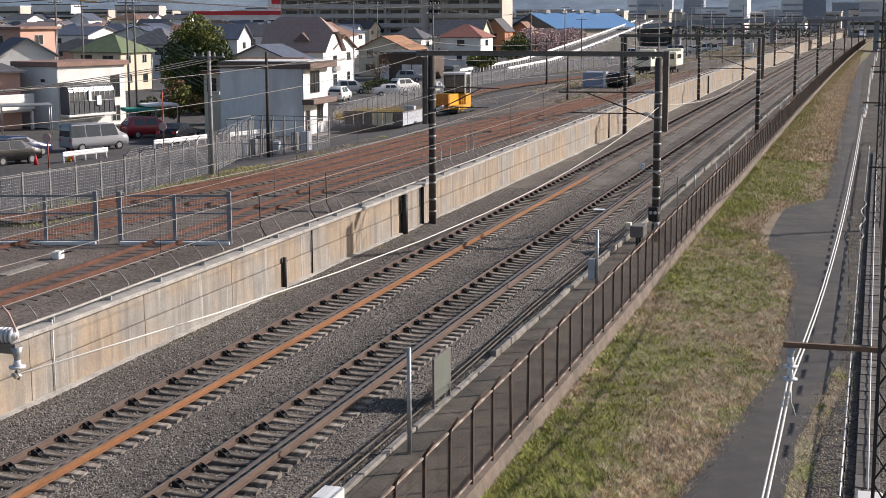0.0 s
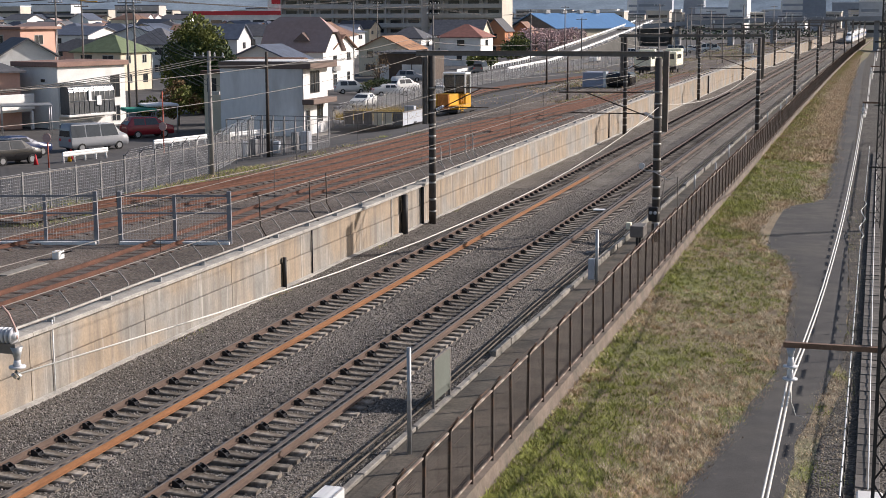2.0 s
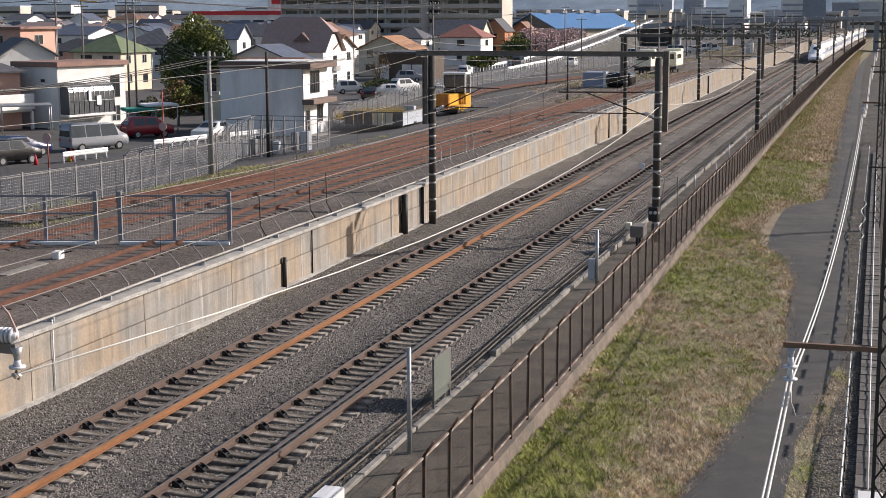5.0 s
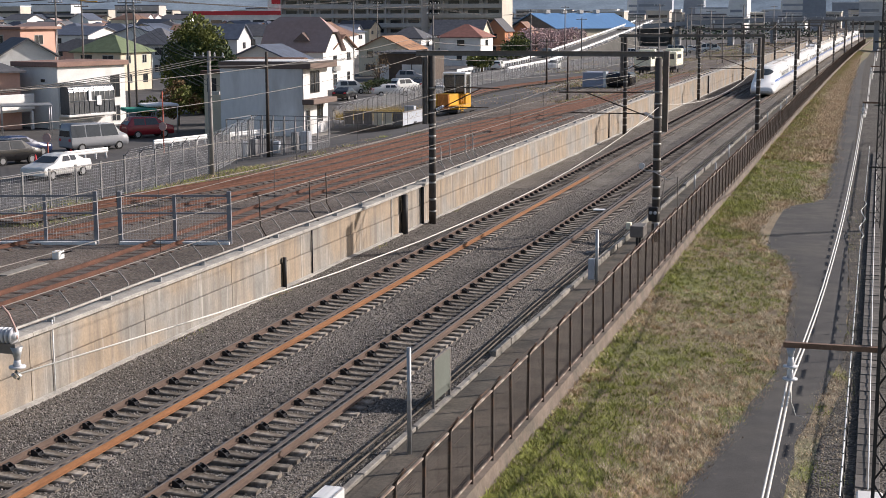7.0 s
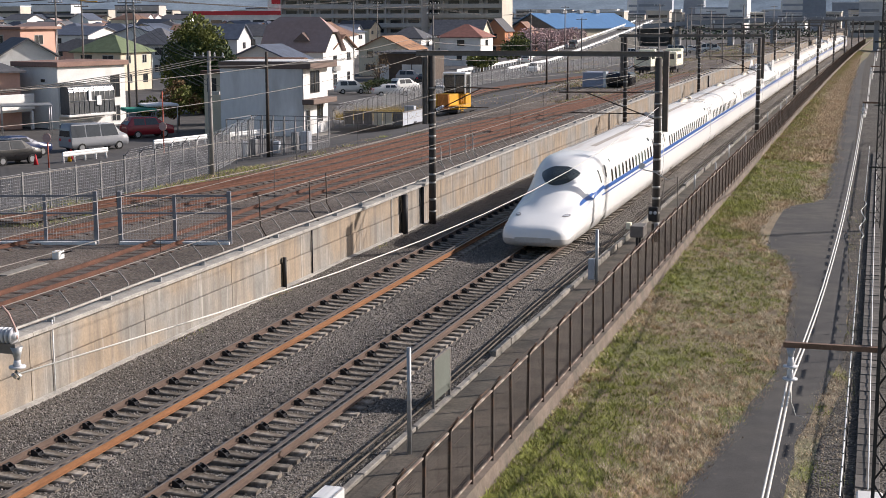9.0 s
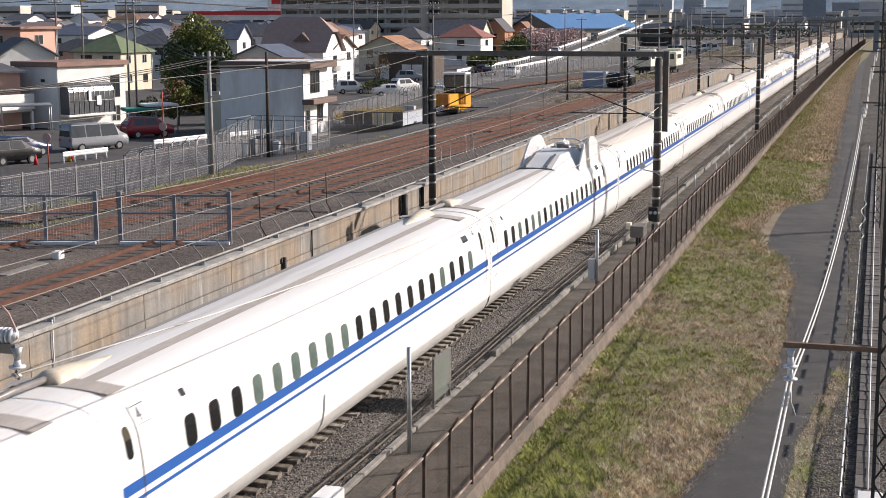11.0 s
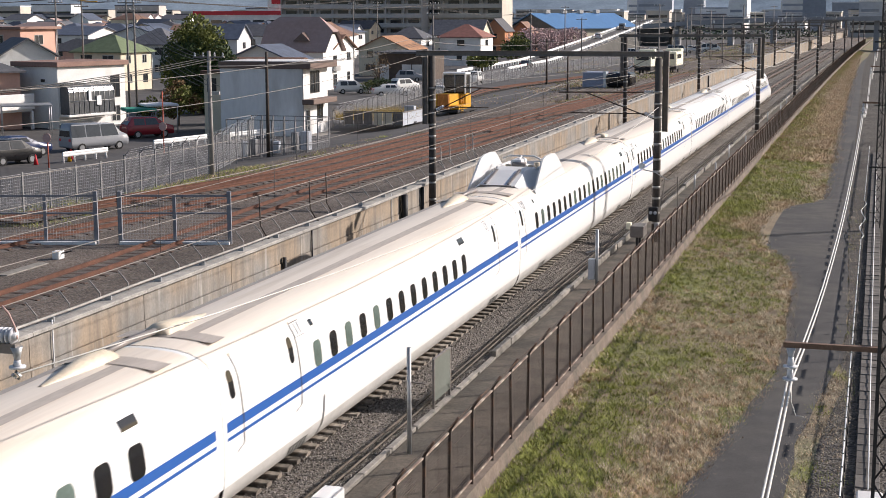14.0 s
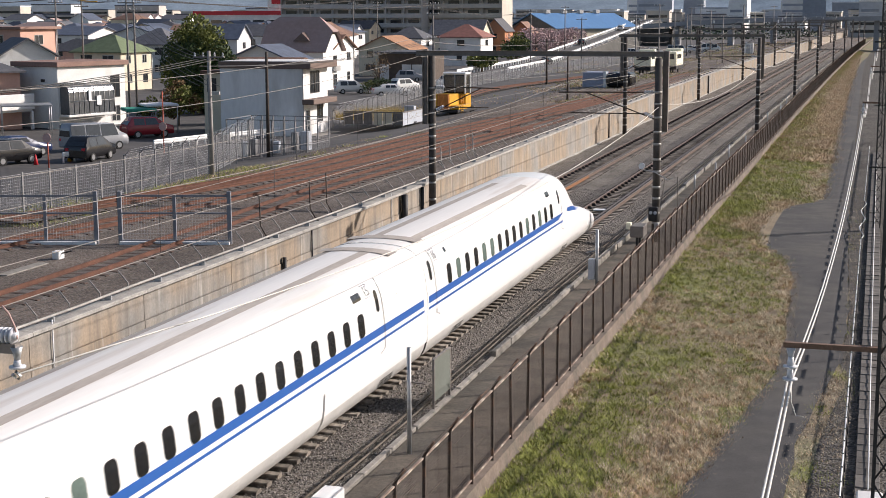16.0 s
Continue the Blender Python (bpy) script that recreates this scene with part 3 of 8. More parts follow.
def vent_panel():
    bm = bmesh.new()
    for i in range(6):
        z = 0.30 + 0.05 * i
        quad(bm, (side_x(z) + 0.012, -0.55 - 0.02 * i, z), (side_x(z) + 0.012, 0.55 - 0.02 * i, z), (side_x(z + 0.03) + 0.012, 0.54 - 0.02 * i, z + 0.03), (side_x(z + 0.03) + 0.012, -0.56 - 0.02 * i, z + 0.03))
    return part_mesh("skirt_vent", bm, "train_under")


VENT = vent_panel()


def number_mesh(text, h=0.26, mat="ink"):
    cu = bpy.data.curves.new("car_number", "FONT")
    cu.body, cu.size, cu.extrude = text, h * 1.35, 0.002
    ob = bpy.data.objects.new("tmp", cu)
    scene.collection.objects.link(ob)
    dg = bpy.context.evaluated_depsgraph_get()
    me = bpy.data.meshes.new_from_object(ob.evaluated_get(dg))
    bpy.data.objects.remove(ob)
    for v in me.vertices:
        # read from the platform side: along -y... +y runs to the reader's right
        v.co = Vector((side_x(2.98 + v.co.y) + 0.02 + v.co.z, v.co.x, 2.98 + v.co.y))
    me.materials.clear()
    me.materials.append(M[mat])
    return me


def number_frame():
    bm = bmesh.new()
    for y0, y1, z0, z1 in ((-0.06, 0.40, 3.235, 3.25), (-0.06, 0.40, 2.93, 2.945), (-0.06, -0.045, 2.945, 3.235), (0.385, 0.40, 2.945, 3.235)):
        quad(bm, (side_x(z0) + 0.02, y0, z0), (side_x(z0) + 0.02, y1, z0), (side_x(z1) + 0.02, y1, z1), (side_x(z1) + 0.02, y0, z1))
    return part_mesh("number_frame", bm, "ink")


NUMFRAME = number_frame()
_bm = bmesh.new()
for _y, _z in ((0.02, 2.80), (0.11, 2.80), (0.02, 2.70), (0.11, 2.70)):
    quad(_bm, (side_x(_z) + 0.02, _y, _z), (side_x(_z) + 0.02, _y + 0.08, _z), (side_x(_z + 0.09) + 0.02, _y + 0.08, _z + 0.09), (side_x(_z + 0.09) + 0.02, _y, _z + 0.09))
CLOVER = part_mesh("clover_mark", _bm, "clover")


def swoosh():
    """The thin emblem line on the side, a long slanted tail that ends in a flat loop."""
    bm = bmesh.new()
    pts = [(0.67, 3.0), (0.62, 2.99), (0.50, 2.88), (0.30, 2.68), (0.05, 2.46), (-0.2, 2.28), (-0.42, 2.19), (-0.6, 2.2), (-0.66, 2.3), (-0.52, 2.44), (-0.25, 2.58), (0.05, 2.67), (0.2, 2.68)]
    for (ya, za), (yb, zb) in zip(pts, pts[1:]):
        quad(bm, (side_x(za) + 0.012, ya, za - 0.008), (side_x(zb) + 0.012, yb, zb - 0.008), (side_x(zb) + 0.012, yb, zb + 0.008), (side_x(za) + 0.012, ya, za + 0.008))
    return part_mesh("emblem", bm, "gold")


EMBLEM = swoosh()


def side_screen():
    """The tall grey screen beside a pantograph, a plate with slanted ends."""
    bm = bmesh.new()
    pts = [(0.0, 3.36), (0.75, 3.86), (1.35, 4.28), (1.62, 4.42), (2.1, 4.50), (3.2, 4.52), (3.8, 4.46), (4.3, 4.26), (5.1, 3.82), (5.85, 3.36)]
    out = [bm.verts.new((1.36 - 0.05 * (z - 3.3), y, z)) for y, z in pts] + [bm.verts.new((1.40, 5.85, 3.2)), bm.verts.new((1.40, 0, 3.2))]
    inn = [bm.verts.new((v.co.x - 0.07, v.co.y, v.co.z)) for v in out]
    bm.faces.new(out)
    bm.faces.new(inn[::-1])
    n = len(out)
    for k in range(n):
        bm.faces.new((out[k], out[(k + 1) % n], inn[(k + 1) % n], inn[k]))
    return part_mesh("side_screen", bm, "fair_white")


SCREEN = side_screen()


def ribbed():
    """A cream insulator turned in one piece, with four ribs."""
    bm = bmesh.new()
    prof = [(0.10, 0.0)] + [(r, 0.02 + 0.045 * k) for k, r in enumerate((0.14, 0.10) * 4)]
    rows = [[bm.verts.new((r * math.cos(a * math.pi / 4), r * math.sin(a * math.pi / 4), z)) for a in range(8)] for r, z in prof]
    for A, B in zip(rows, rows[1:]):
        for k in range(8):
            bm.faces.new((A[k], A[(k + 1) % 8], B[(k + 1) % 8], B[k])).smooth = True
    bm.faces.new(rows[-1])
    return part_mesh("insulator", bm, "ins_cream")


RIBBED = ribbed()


def pantograph_parts(car, y, ramp):
    """Screens from y on; the wind cover's ramp begins at y + ramp."""
    both("side_screen", SCREEN, car, y, "tall grey pantograph screen", (1, -1))
    r0 = y + ramp
    r1 = r0 + 2.05
    # long fairing: ramp, flat top, open well and tail
    bm = bmesh.new()
    secs = [(r0, 0.70, 3.585, 0.95), (r1, 0.62, 3.98, 1.15), (y + 2.6, 0.72, 4.0, 1.25), (y + 2.75, 0.8, 3.72, 1.25), (y + 4.7, 0.8, 3.72, 1.25), (y + 4.85, 0.78, 4.02, 1.25), (y + 5.9, 0.70, 3.9, 1.2), (y + 7.1, 0.5, 3.57, 1.0)]
    rows = [[bm.verts.new(p) for p in ((-b, q, 3.44), (-w, q, z), (w, q, z), (b, q, 3.44))] for q, w, z, b in secs]
    for A, B in zip(rows, rows[1:]):
        for k in range(3):
            bm.faces.new((A[k], A[k + 1], B[k + 1], B[k]))
    bmesh.ops.recalc_face_normals(bm, faces=bm.faces)
    cover = part("wind_cover", bm, "fair_white", car, "sloped white pantograph cover")
    for x in (-0.5, 0.42):
        bm = bmesh.new()
        rows = [[bm.verts.new((x + dx, q, 3.60 + 0.395 * (q - r0) / 2.05 + dz)) for dx, dz in ((-0.05, 0.0), (-0.05, 0.05), (0.05, 0.05), (0.05, 0.0))] for q in (r0 + 0.15, r1 - 0.05)]
        for k in range(4):
            bm.faces.new((rows[0][k], rows[1][k], rows[1][(k + 1) % 4], rows[0][(k + 1) % 4]))
        bm.faces.new(rows[0])
        part("grey_bar", bm, "panto", cover)
    bm = bmesh.new()
    box(bm, -0.66, 0.58, r0 - 0.06, r0 + 0.02, 3.575, 3.62)
    part("front_lip", bm, "panto", cover)
    # walls of the well
    for x in (-0.86, 0.86):
        part("well_wall", bevelled(x - 0.05, x + 0.05, y + 2.6, y + 4.85, 3.5, 4.0, 0.02), "fair_white", cover)
    arm = part("pantograph_arm", tube(bmesh.new(), [(0.1, y + 4.5, 3.82), (-0.1, y + 3.0, 4.12), (-0.05, y + 3.6, 4.31)], 0.07, 8), "fair_white", car, "grey folding pantograph arm")
    part("contact_strip", tube(bmesh.new(), [(-0.85, y + 3.6, 4.22), (-0.55, y + 3.6, 4.34), (0.45, y + 3.6, 4.34), (0.75, y + 3.6, 4.22)], 0.04, 6), "fair_white", arm)
    part("arm_shield", bevelled(-0.38, 0.12, y + 2.9, y + 3.9, 3.95, 4.25, 0.1, 2), "fair_white", arm, "rounded pale arm shield")
    part("knuckle", tube(bmesh.new(), [(-0.25, y + 2.82, 4.06), (0.3, y + 2.82, 4.06)], 0.10, 10), "panto", arm)
    for yy in (y + 3.1, y + 4.2):
        for x in (-0.5, 0.45):
            piece("insulator", RIBBED, car, Matrix.Translation((x, yy, 3.70)))


def side_parts(car, wins, doors=(), signs=(), numbers=(), number="", seed=0, wide=False, turned=False, lone=()):
    """Windows (first, step, count), doors, sign panels (place, broad) and numbers on a car's shown side."""
    rnd = random.Random(seed)
    panes = PANES_WIDE if wide else PANES
    for y in [wins[0] + wins[1] * k for k in range(wins[2])] + list(lone):
        both("window", panes[1 if rnd.random() < 0.25 else 0], car, y)
    for y in doors:
        both("door_window", DOORPANE, car, y)
        both("door", DOOR, car, y + (-0.36 if turned else 0.36))
    for y, broad in signs:
        both("sign_panel", SIGN if broad else SIGN_SMALL, car, y)
    for y in numbers:
        m = Matrix.Translation((0, y + (0.17 if turned else -0.17), 0)) @ pose(0, 0, 0, 0, 0, 180 if turned else 0)
        piece("car_number", number_mesh(number), car, m)
        piece("number_frame", NUMFRAME, car, m)
        if number in ("8", "9", "10"):
            piece("clover_mark", CLOVER, car, m)


def roof_parts(car, y0, first):
    piece("roof_walkway", ROOF if first else ROOF_HEAD, car, Matrix.Translation((0, y0, 0)))
    for pad in PADS if first else PADS[1:]:
        piece("roof_pad", pad, car, Matrix.Translation((0, y0, 0)))
    for y in (3.75, 21.25) if first else (5.2, 21.25):
        piece("bogie", BOGIE, car, Matrix.Translation((0, y0 + y, 0)))
        both("skirt_vent", VENT, car, y0 + y + 0.4)


# windows, doors, signs, numbers, emblem of the cars that differ from the two usual plans
EVEN = dict(wins=(2.93, 1.039, 20), doors=(0.65, 24.15), signs=((2.92, 0), (22.49, 1)), numbers=(1.34, 23.59))
ODD = dict(wins=(2.31, 1.042, 18), doors=(0.65, 21.3), signs=((2.29, 0), (20.0, 1)), numbers=(1.34, 20.76), mark=22.85)
PLANS = {
    7: dict(wins=(2.31, 1.044, 15), doors=(0.65, 18.22, 21.72), signs=((2.3, 0), (16.91, 1)), numbers=(1.36, 17.66), mark=23.3),
    8: dict(wins=(3.96, 1.165, 17), doors=(24.22,), signs=((22.55, 1),), numbers=(23.66,), wide=True, lone=(1.22,)),
    9: dict(wins=(2.41, 1.165, 16), doors=(21.34,), signs=((23.14, 1),), numbers=(20.78,), wide=True, mark=23.65),
    10: dict(wins=(3.06, 1.162, 17), doors=(0.66,), signs=((21.65, 1),), numbers=(1.35,), wide=True),
    11: dict(wins=(5.27, 1.04, 13), doors=(0.68, 3.8, 21.65), signs=((5.24, 0), (17.86, 1)), numbers=(4.47, 20.99), mark=23.4),
    15: dict(wins=(3.97, 1.04, 16), doors=(2.48, 20.9), signs=((3.95, 0), (19.6, 1)), numbers=(3.21, 20.35), mark=22.5),
}


def flipped_cover(tall):
    m = COVER.copy()
    for v in m.vertices:
        v.co.y = -v.co.y
        v.co.z = 3.56 + (v.co.z - 3.56) * tall
    m.flip_normals()
    return m


def middle_car(i):
    car = thing("train_car", (0, 0, 0), "white high-speed train car with blue stripes and small dark windows", "train car", "cars of the train")
    bm = bmesh.new()
    ys = [0.10, 6, 12.5, 19, 24.90]
    loft(bm, [[(x, y, z) for x, z in RING] for y in ys])
    part("body", bm, ["train_white", "train_roof_cream" if 6 <= i <= 13 else "train_roof", "train_skirt", "train_under"], car)
    plan = dict(PLANS.get(i, ODD if i % 2 else EVEN))
    mark = plan.pop("mark", None)
    side_parts(car, number=str(i), seed=40 + i, **plan)
    if mark:
        piece("emblem", EMBLEM, car, Matrix.Translation((0, mark, 0)))
    both("stripe", WIDE, car, 0, "broad blue stripe")
    both("pinstripe", THIN, car, 0, "thin blue stripe")
    roof_parts(car, 0.0, True)
    piece("gangway", GANGWAY, car, Matrix.Translation((0, 0.0, 0)))
    if i in (5, 12):
        pantograph_parts(car, 3.84 if i == 12 else 16.57, -0.7 if i == 12 else -2.65)
    if i != 2:
        tall = COVER
        if i == 9:
            tall = COVER.copy()
            for v in tall.vertices:
                v.co.z = 3.56 + (v.co.z - 3.56) * 2.9
        if i != 12:
            piece("cable_cover", tall, car, Matrix.Translation((-0.25, 1.0 if i != 9 else 0.7, 0)))
        piece("roof_cable", CABLE, car, Matrix.Translation((-0.25, 0.0, 0)))
    if i not in (5, 15):
        piece("cable_cover", flipped_cover(2.9 if i == 8 else 1.0), car, Matrix.Translation((-0.25, 24.0, 0)))
    if i == 8:
        part("cable_head", tube(bmesh.new(), [(-0.25, 23.98, 3.86), (-0.25, 24.3, 3.86)], 0.22, 16), "train_under", car, "dark insulator head")
    if i == 9:
        part("cover_face", bevelled(-0.58, 0.08, 0.60, 0.69, 3.55, 4.2, 0.08, 2), "panto", car, "dark cover face")
        part("cable_head", tube(bmesh.new(), [(-0.25, 0.15, 3.92), (-0.25, 0.62, 3.92)], 0.19, 16), "ins_cream", car, "round cream insulator head")
    return car


# stations of the long nose: distance from the tip, half width, hood height, canopy height, canopy half width, underside
NOSE = [(0.0, 0.80, 0.66, 0, 1.0, 0.46), (0.06, 1.16, 0.98, 0, 1.0, 0.33), (0.25, 1.36, 1.12, 0, 1.0, 0.24), (0.6, 1.48, 1.22, 0, 1.0, 0.19), (1.2, 1.53, 1.35, 0, 1.0, 0.16), (2.0, 1.54, 1.48, 1.50, 0.60, 0.16), (3.0, 1.59, 1.62, 1.74, 0.66, 0.16), (4.0, 1.62, 1.76, 2.04, 0.74, 0.16), (4.8, 1.64, 1.88, 2.34, 0.82, 0.16), (5.4, 1.65, 1.98, 2.60, 0.90, 0.16), (6.0, 1.655, 2.10, 2.86, 0.98, 0.16), (6.6, 1.66, 2.24, 3.09, 1.05, 0.16), (7.2, 1.665, 2.40, 3.28, 1.12, 0.16), (8.0, 1.67, 2.64, 3.45, 1.22, 0.16), (9.0, 1.675, 2.98, 3.54, 1.33, 0.16), (10.0, 1.68, 3.32, 3.57, 1.42, 0.16), (10.8, 1.68, 3.57, 3.57, 1.5, 0.16)]


NOSE = [(d if d < 1.2 else 1.2 + (d - 1.2) * 0.85, *q) for d, *q in NOSE]


def nose_at(y):
    for a, b in zip(NOSE, NOSE[1:]):
        if a[0] <= y <= b[0]:
            u = (y - a[0]) / (b[0] - a[0])
            return [p + (q - p) * u for p, q in zip(a, b)]
    return NOSE[-1]


def nose_top(x, y):
    """Height of the nose's upper skin above (x, y)."""
    _, w, hood, can, cw, zb = nose_at(y)
    u = min(1.0, abs(x) / w)
    base = 0.75 + 0.45 * max(0.0, min(1.0, (hood - 1.2) / 0.45))
    base = min(base, hood - 0.02)
    h = base + (hood - base) * (1 - u ** 3.2) ** 0.45 if u < 1 else base
    if can > hood:
        v = min(1.0, abs(x) / (cw + 0.42))
        h = max(h, hood - 0.3 + (can - hood + 0.3) * (1 - v ** 2.4) ** 0.75)
    return h


def nose_ring(y):
    _, w, hood, can, cw, zb = nose_at(y)
    full = max(0.0, min(1.0, (y - 5.7) / 2.6))
    ring = []
    for x, z in RING:
        s = -1 if x < 0 else 1
        nx = abs(x) / 1.68
        if z > 1.9:          # upper skin, spread evenly over the width
            k = HALF.index((abs(x), z)) / 9.4
            px = w * min(1.0, k) ** 0.9
            pz = nose_top(px, y)
        else:
            px = nx * w
            top = nose_top(w, y)
            pz = zb + (z - 0.16) / (1.75 - 0.16) * (min(1.75, top) - zb)
        q = (s * px, pz)
        ring.append((q[0] * (1 - full) + x * full, y, q[1] * (1 - full) + z * full))
    return ring


def skin_x(y, z):
    """Half width of the nose's skin at a height on its flank."""
    best = 1.68
    ring = [(p[0], p[2]) for p in nose_ring(y) if p[0] > 0.3]
    for (xa, za), (xb, zb) in zip(ring, ring[1:]):
        if min(za, zb) <= z <= max(za, zb) and abs(zb - za) > 1e-6:
            best = xa + (xb - xa) * (z - za) / (zb - za)
    return best


def head_car(number, tail):
    car = thing("train_head_car", (0, 0, 0), "white streamlined end car with a long duck-bill nose and dark windscreen", "train car", "cars of the train")
    ys = [0.0, 0.06, 0.14, 0.25, 0.42, 0.6, 0.9, 1.2, 1.6, 2.0, 2.5, 3.0, 3.5, 4.0, 4.4, 4.8, 5.1, 5.4, 5.7, 6.0, 6.3, 6.6, 6.9, 7.2, 7.6, 8.0, 8.5, 9.0, 9.5, 10.0, 10.4, 10.8, 16, 22, 27.2]
    ys = [y if y < 1.2 or y > 11 else 1.2 + (y - 1.2) * 0.85 for y in ys]
    bm = bmesh.new()
    loft(bm, [[(x, y, z) for x, y, z in nose_ring(y)] if y < 9.36 else [(x, y, z) for x, z in RING] for y in ys])
    # only the skirt below stays grey on the nose
    bm.faces.index_update()
    for f in bm.faces:
        c = f.calc_center_median()
        if c.y < 9.3 and f.material_index == 1:
            f.material_index = 0
        if c.y < 0.01:
            f.material_index = 2
        elif c.y < 4.0:
            k = f.index % (N - 1)
            z = (RING[k][1] + RING[k + 1][1]) / 2
            f.material_index = 2 if z < (1.12 if c.y < 1.6 else 0.85) else 0
    part("body", bm, ["train_white", "train_roof", "train_skirt", "train_under"], car)
    # windscreen laid on the canopy
    bm = bmesh.new()
    rows = []
    for j, y in enumerate(spaced(4.35, 5.85, 0.15)):
        u = j / 10
        half = 0.54 + 0.36 * math.sin(math.pi * min(1, u * 0.62))
        rows.append([bm.verts.new((half * t, y - 0.35 * abs(t) ** 2 * -1.0, nose_top(half * t, min(7.5, y + 0.35 * t * t)) + 0.03)) for t in [k / 8 - 1 for k in range(17)]])
    for A, B in zip(rows, rows[1:]):
        for k in range(16):
            bm.faces.new((A[k], A[k + 1], B[k + 1], B[k])).smooth = True
    bmesh.ops.recalc_face_normals(bm, faces=bm.faces)
    part("windscreen", bm, "screen_glass", car, "dark curved windscreen", True)
    for s in (-1, 1):
        lens = None
        for name, mat, rx, ry, up in (("headlight", "panto", 0.12, 0.28, 0.012), ("lamp_glass", "lamp", 0.085, 0.21, 0.02)):
            bm = bmesh.new()
            c = []
            for k in range(14):
                a = 2 * math.pi * k / 14
                x, y = s * (1.08 + rx * math.cos(a) + 0.10 * math.sin(a)), 1.84 + ry * math.sin(a)
                c.append(bm.verts.new((x, y, nose_top(x, y) + up)))
            mid = bm.verts.new((s * 1.08, 1.84, nose_top(1.08, 1.84) + up + 0.01))
            for k in range(14):
                bm.faces.new((c[k], c[(k + 1) % 14], mid)).smooth = True
            bmesh.ops.recalc_face_normals(bm, faces=bm.faces)
            lens = part(name, bm, mat, lens or car, "oval headlight in a dark rim" if lens is None else "")
    # sides: the leading car faces the camera, the last one shows its other flank
    if tail:
        side_parts(car, (27.3 - 2.43, -1.024, 15), (26.7, 9.05), ((24.88, 0), (10.73, 1)), (26.02,), number, 86, turned=True)
    else:
        side_parts(car, (9.94, 1.041, 13), (23.51,), ((9.87, 0), (22.25, 1)), (22.95,), number, 71)
        piece("emblem", EMBLEM, car, Matrix.Translation((0, 25.1, 0)))
        for y, w, z, h in ((8.35, 0.26, 2.70, 0.58), (7.08, 0.15, 2.58, 0.6)):
            part("door_window", skin_panel(y - w / 2, y + w / 2, z - h / 2, z + h / 2), "train_glass", car)
        part("door", skin_panel(8.70, 8.73, 1.45, 3.1), "train_line", car)
    roof_parts(car, 2.3, False)
    start = 8.4 if tail else 7.0
    for name, z0, z1, slant in (("stripe", 1.84, 2.05, 1.0), ("pinstripe", 1.66, 1.735, 0.2)):
        bm = bmesh.new()
        rows = []
        for y in spaced(start, 27.1, 0.5):
            y2 = max(y, start)
            rows.append([bm.verts.new((skin_x(min(yy, 9.35), z) + 0.012 if yy < 9.36 else side_x(z) + 0.006, yy, z)) for z, yy in ((z0, y2 + (slant if y == start else 0)), (z1, y2))])
        for A, B in zip(rows[:1] + rows[(3 if slant > 0.5 else 1):], rows[(3 if slant > 0.5 else 1):]):
            bm.faces.new((A[0], B[0], B[1], A[1]))
        both(name, part_mesh(name, bm, "train_blue"), car, 0)
    # the blue flash that runs down towards the nose
    bm = bmesh.new()
    rows = []
    for k in range(17):
        u = k / 16
        y = 3.6 + 4.0 * u
        low, high = 1.60 + 0.38 * u, 1.61 + 0.60 * u ** 0.8 - 0.08 * u ** 6
        rows.append([bm.verts.new((skin_x(y, z) + 0.015, y, z)) for z in (low, (low + high) / 2, high)])
    for A, B in zip(rows, rows[1:]):
        for k in range(2):
            bm.faces.new((A[k], B[k], B[k + 1], A[k + 1])).smooth = True
    both("blue_flash", part_mesh("blue_flash", bm, "train_blue"), car, 0)
    return car


def skin_panel(y0, y1, z0, z1, t=0.02):
    """A plate on the nose's flank."""
    bm = bmesh.new()
    prev = None
    for z in spaced(z0, z1, 0.08):
        row = [bm.verts.new((skin_x(y, z) + t, y, z)) for y in (y0, y1)]
        if prev:
            bm.faces.new((prev[0], prev[1], row[1], row[0]))
        prev = row
    return bm


def build_train():
    head = head_car("1", False)
    cars = [head] + [middle_car(i) for i in range(2, 16)]
    SHOWN[0] = -1
    tail = head_car("16", True)
    piece("gangway", GANGWAY, tail, Matrix.Translation((0, 27.3, 0)))
    return cars + [tail]


CARS = build_train()
# times and the place along the line of the joint behind the leading car
RUN_T = [0.0, 2.0, 4.0, 6.0, 7.0, 8.0, 9.0, 10.0, 11.0, 12.0, 13.0, 14.0, 15.0, 16.0]
# small departures from an even speed, by seconds before the end
LAG = ((0.0, 0.08), (1.0, -0.08), (2.0, -0.12), (3.0, 0.0), (4.0, 0.36), (5.0, 0.62), (6.0, 0.78), (7.0, 1.1), (8.0, 2.6), (9.0, 7.5), (9.5, 10.0), (12.0, 28.0), (13.0, 36.0), (14.0, 44.0), (16.0, 60.0))


def joint_at(t):
    u = 16.0 - t
    lag = next(a + (b - a) * (u - p) / (q - p) for (p, a), (q, b) in zip(LAG, LAG[1:]) if p <= u <= q)
    return -311.24 + 55.38 * u + 0.188 * u * u + lag


RUN = [(t, joint_at(t)) for t in RUN_T]


def motions():
    for i, car in enumerate(CARS):
        rows = []
        for t, g in RUN:
            if i == 0:
                y, span_ = g - L_HEAD, L_HEAD
            elif i < 15:
                y, span_ = g + L_CAR * (i - 1), L_CAR
            else:
                y, span_ = g + L_CAR * 14, L_HEAD
            a, b = tp(0, y, 0), tp(0, y + span_, 0)
            yaw = -math.degrees(math.atan2(b.x - a.x, b.y - a.y))
            rows.append((t, pose(*(b if i == 15 else a), 0, 0, yaw + (180 if i == 15 else 0))))
        walk(car, rows)
    traffic()

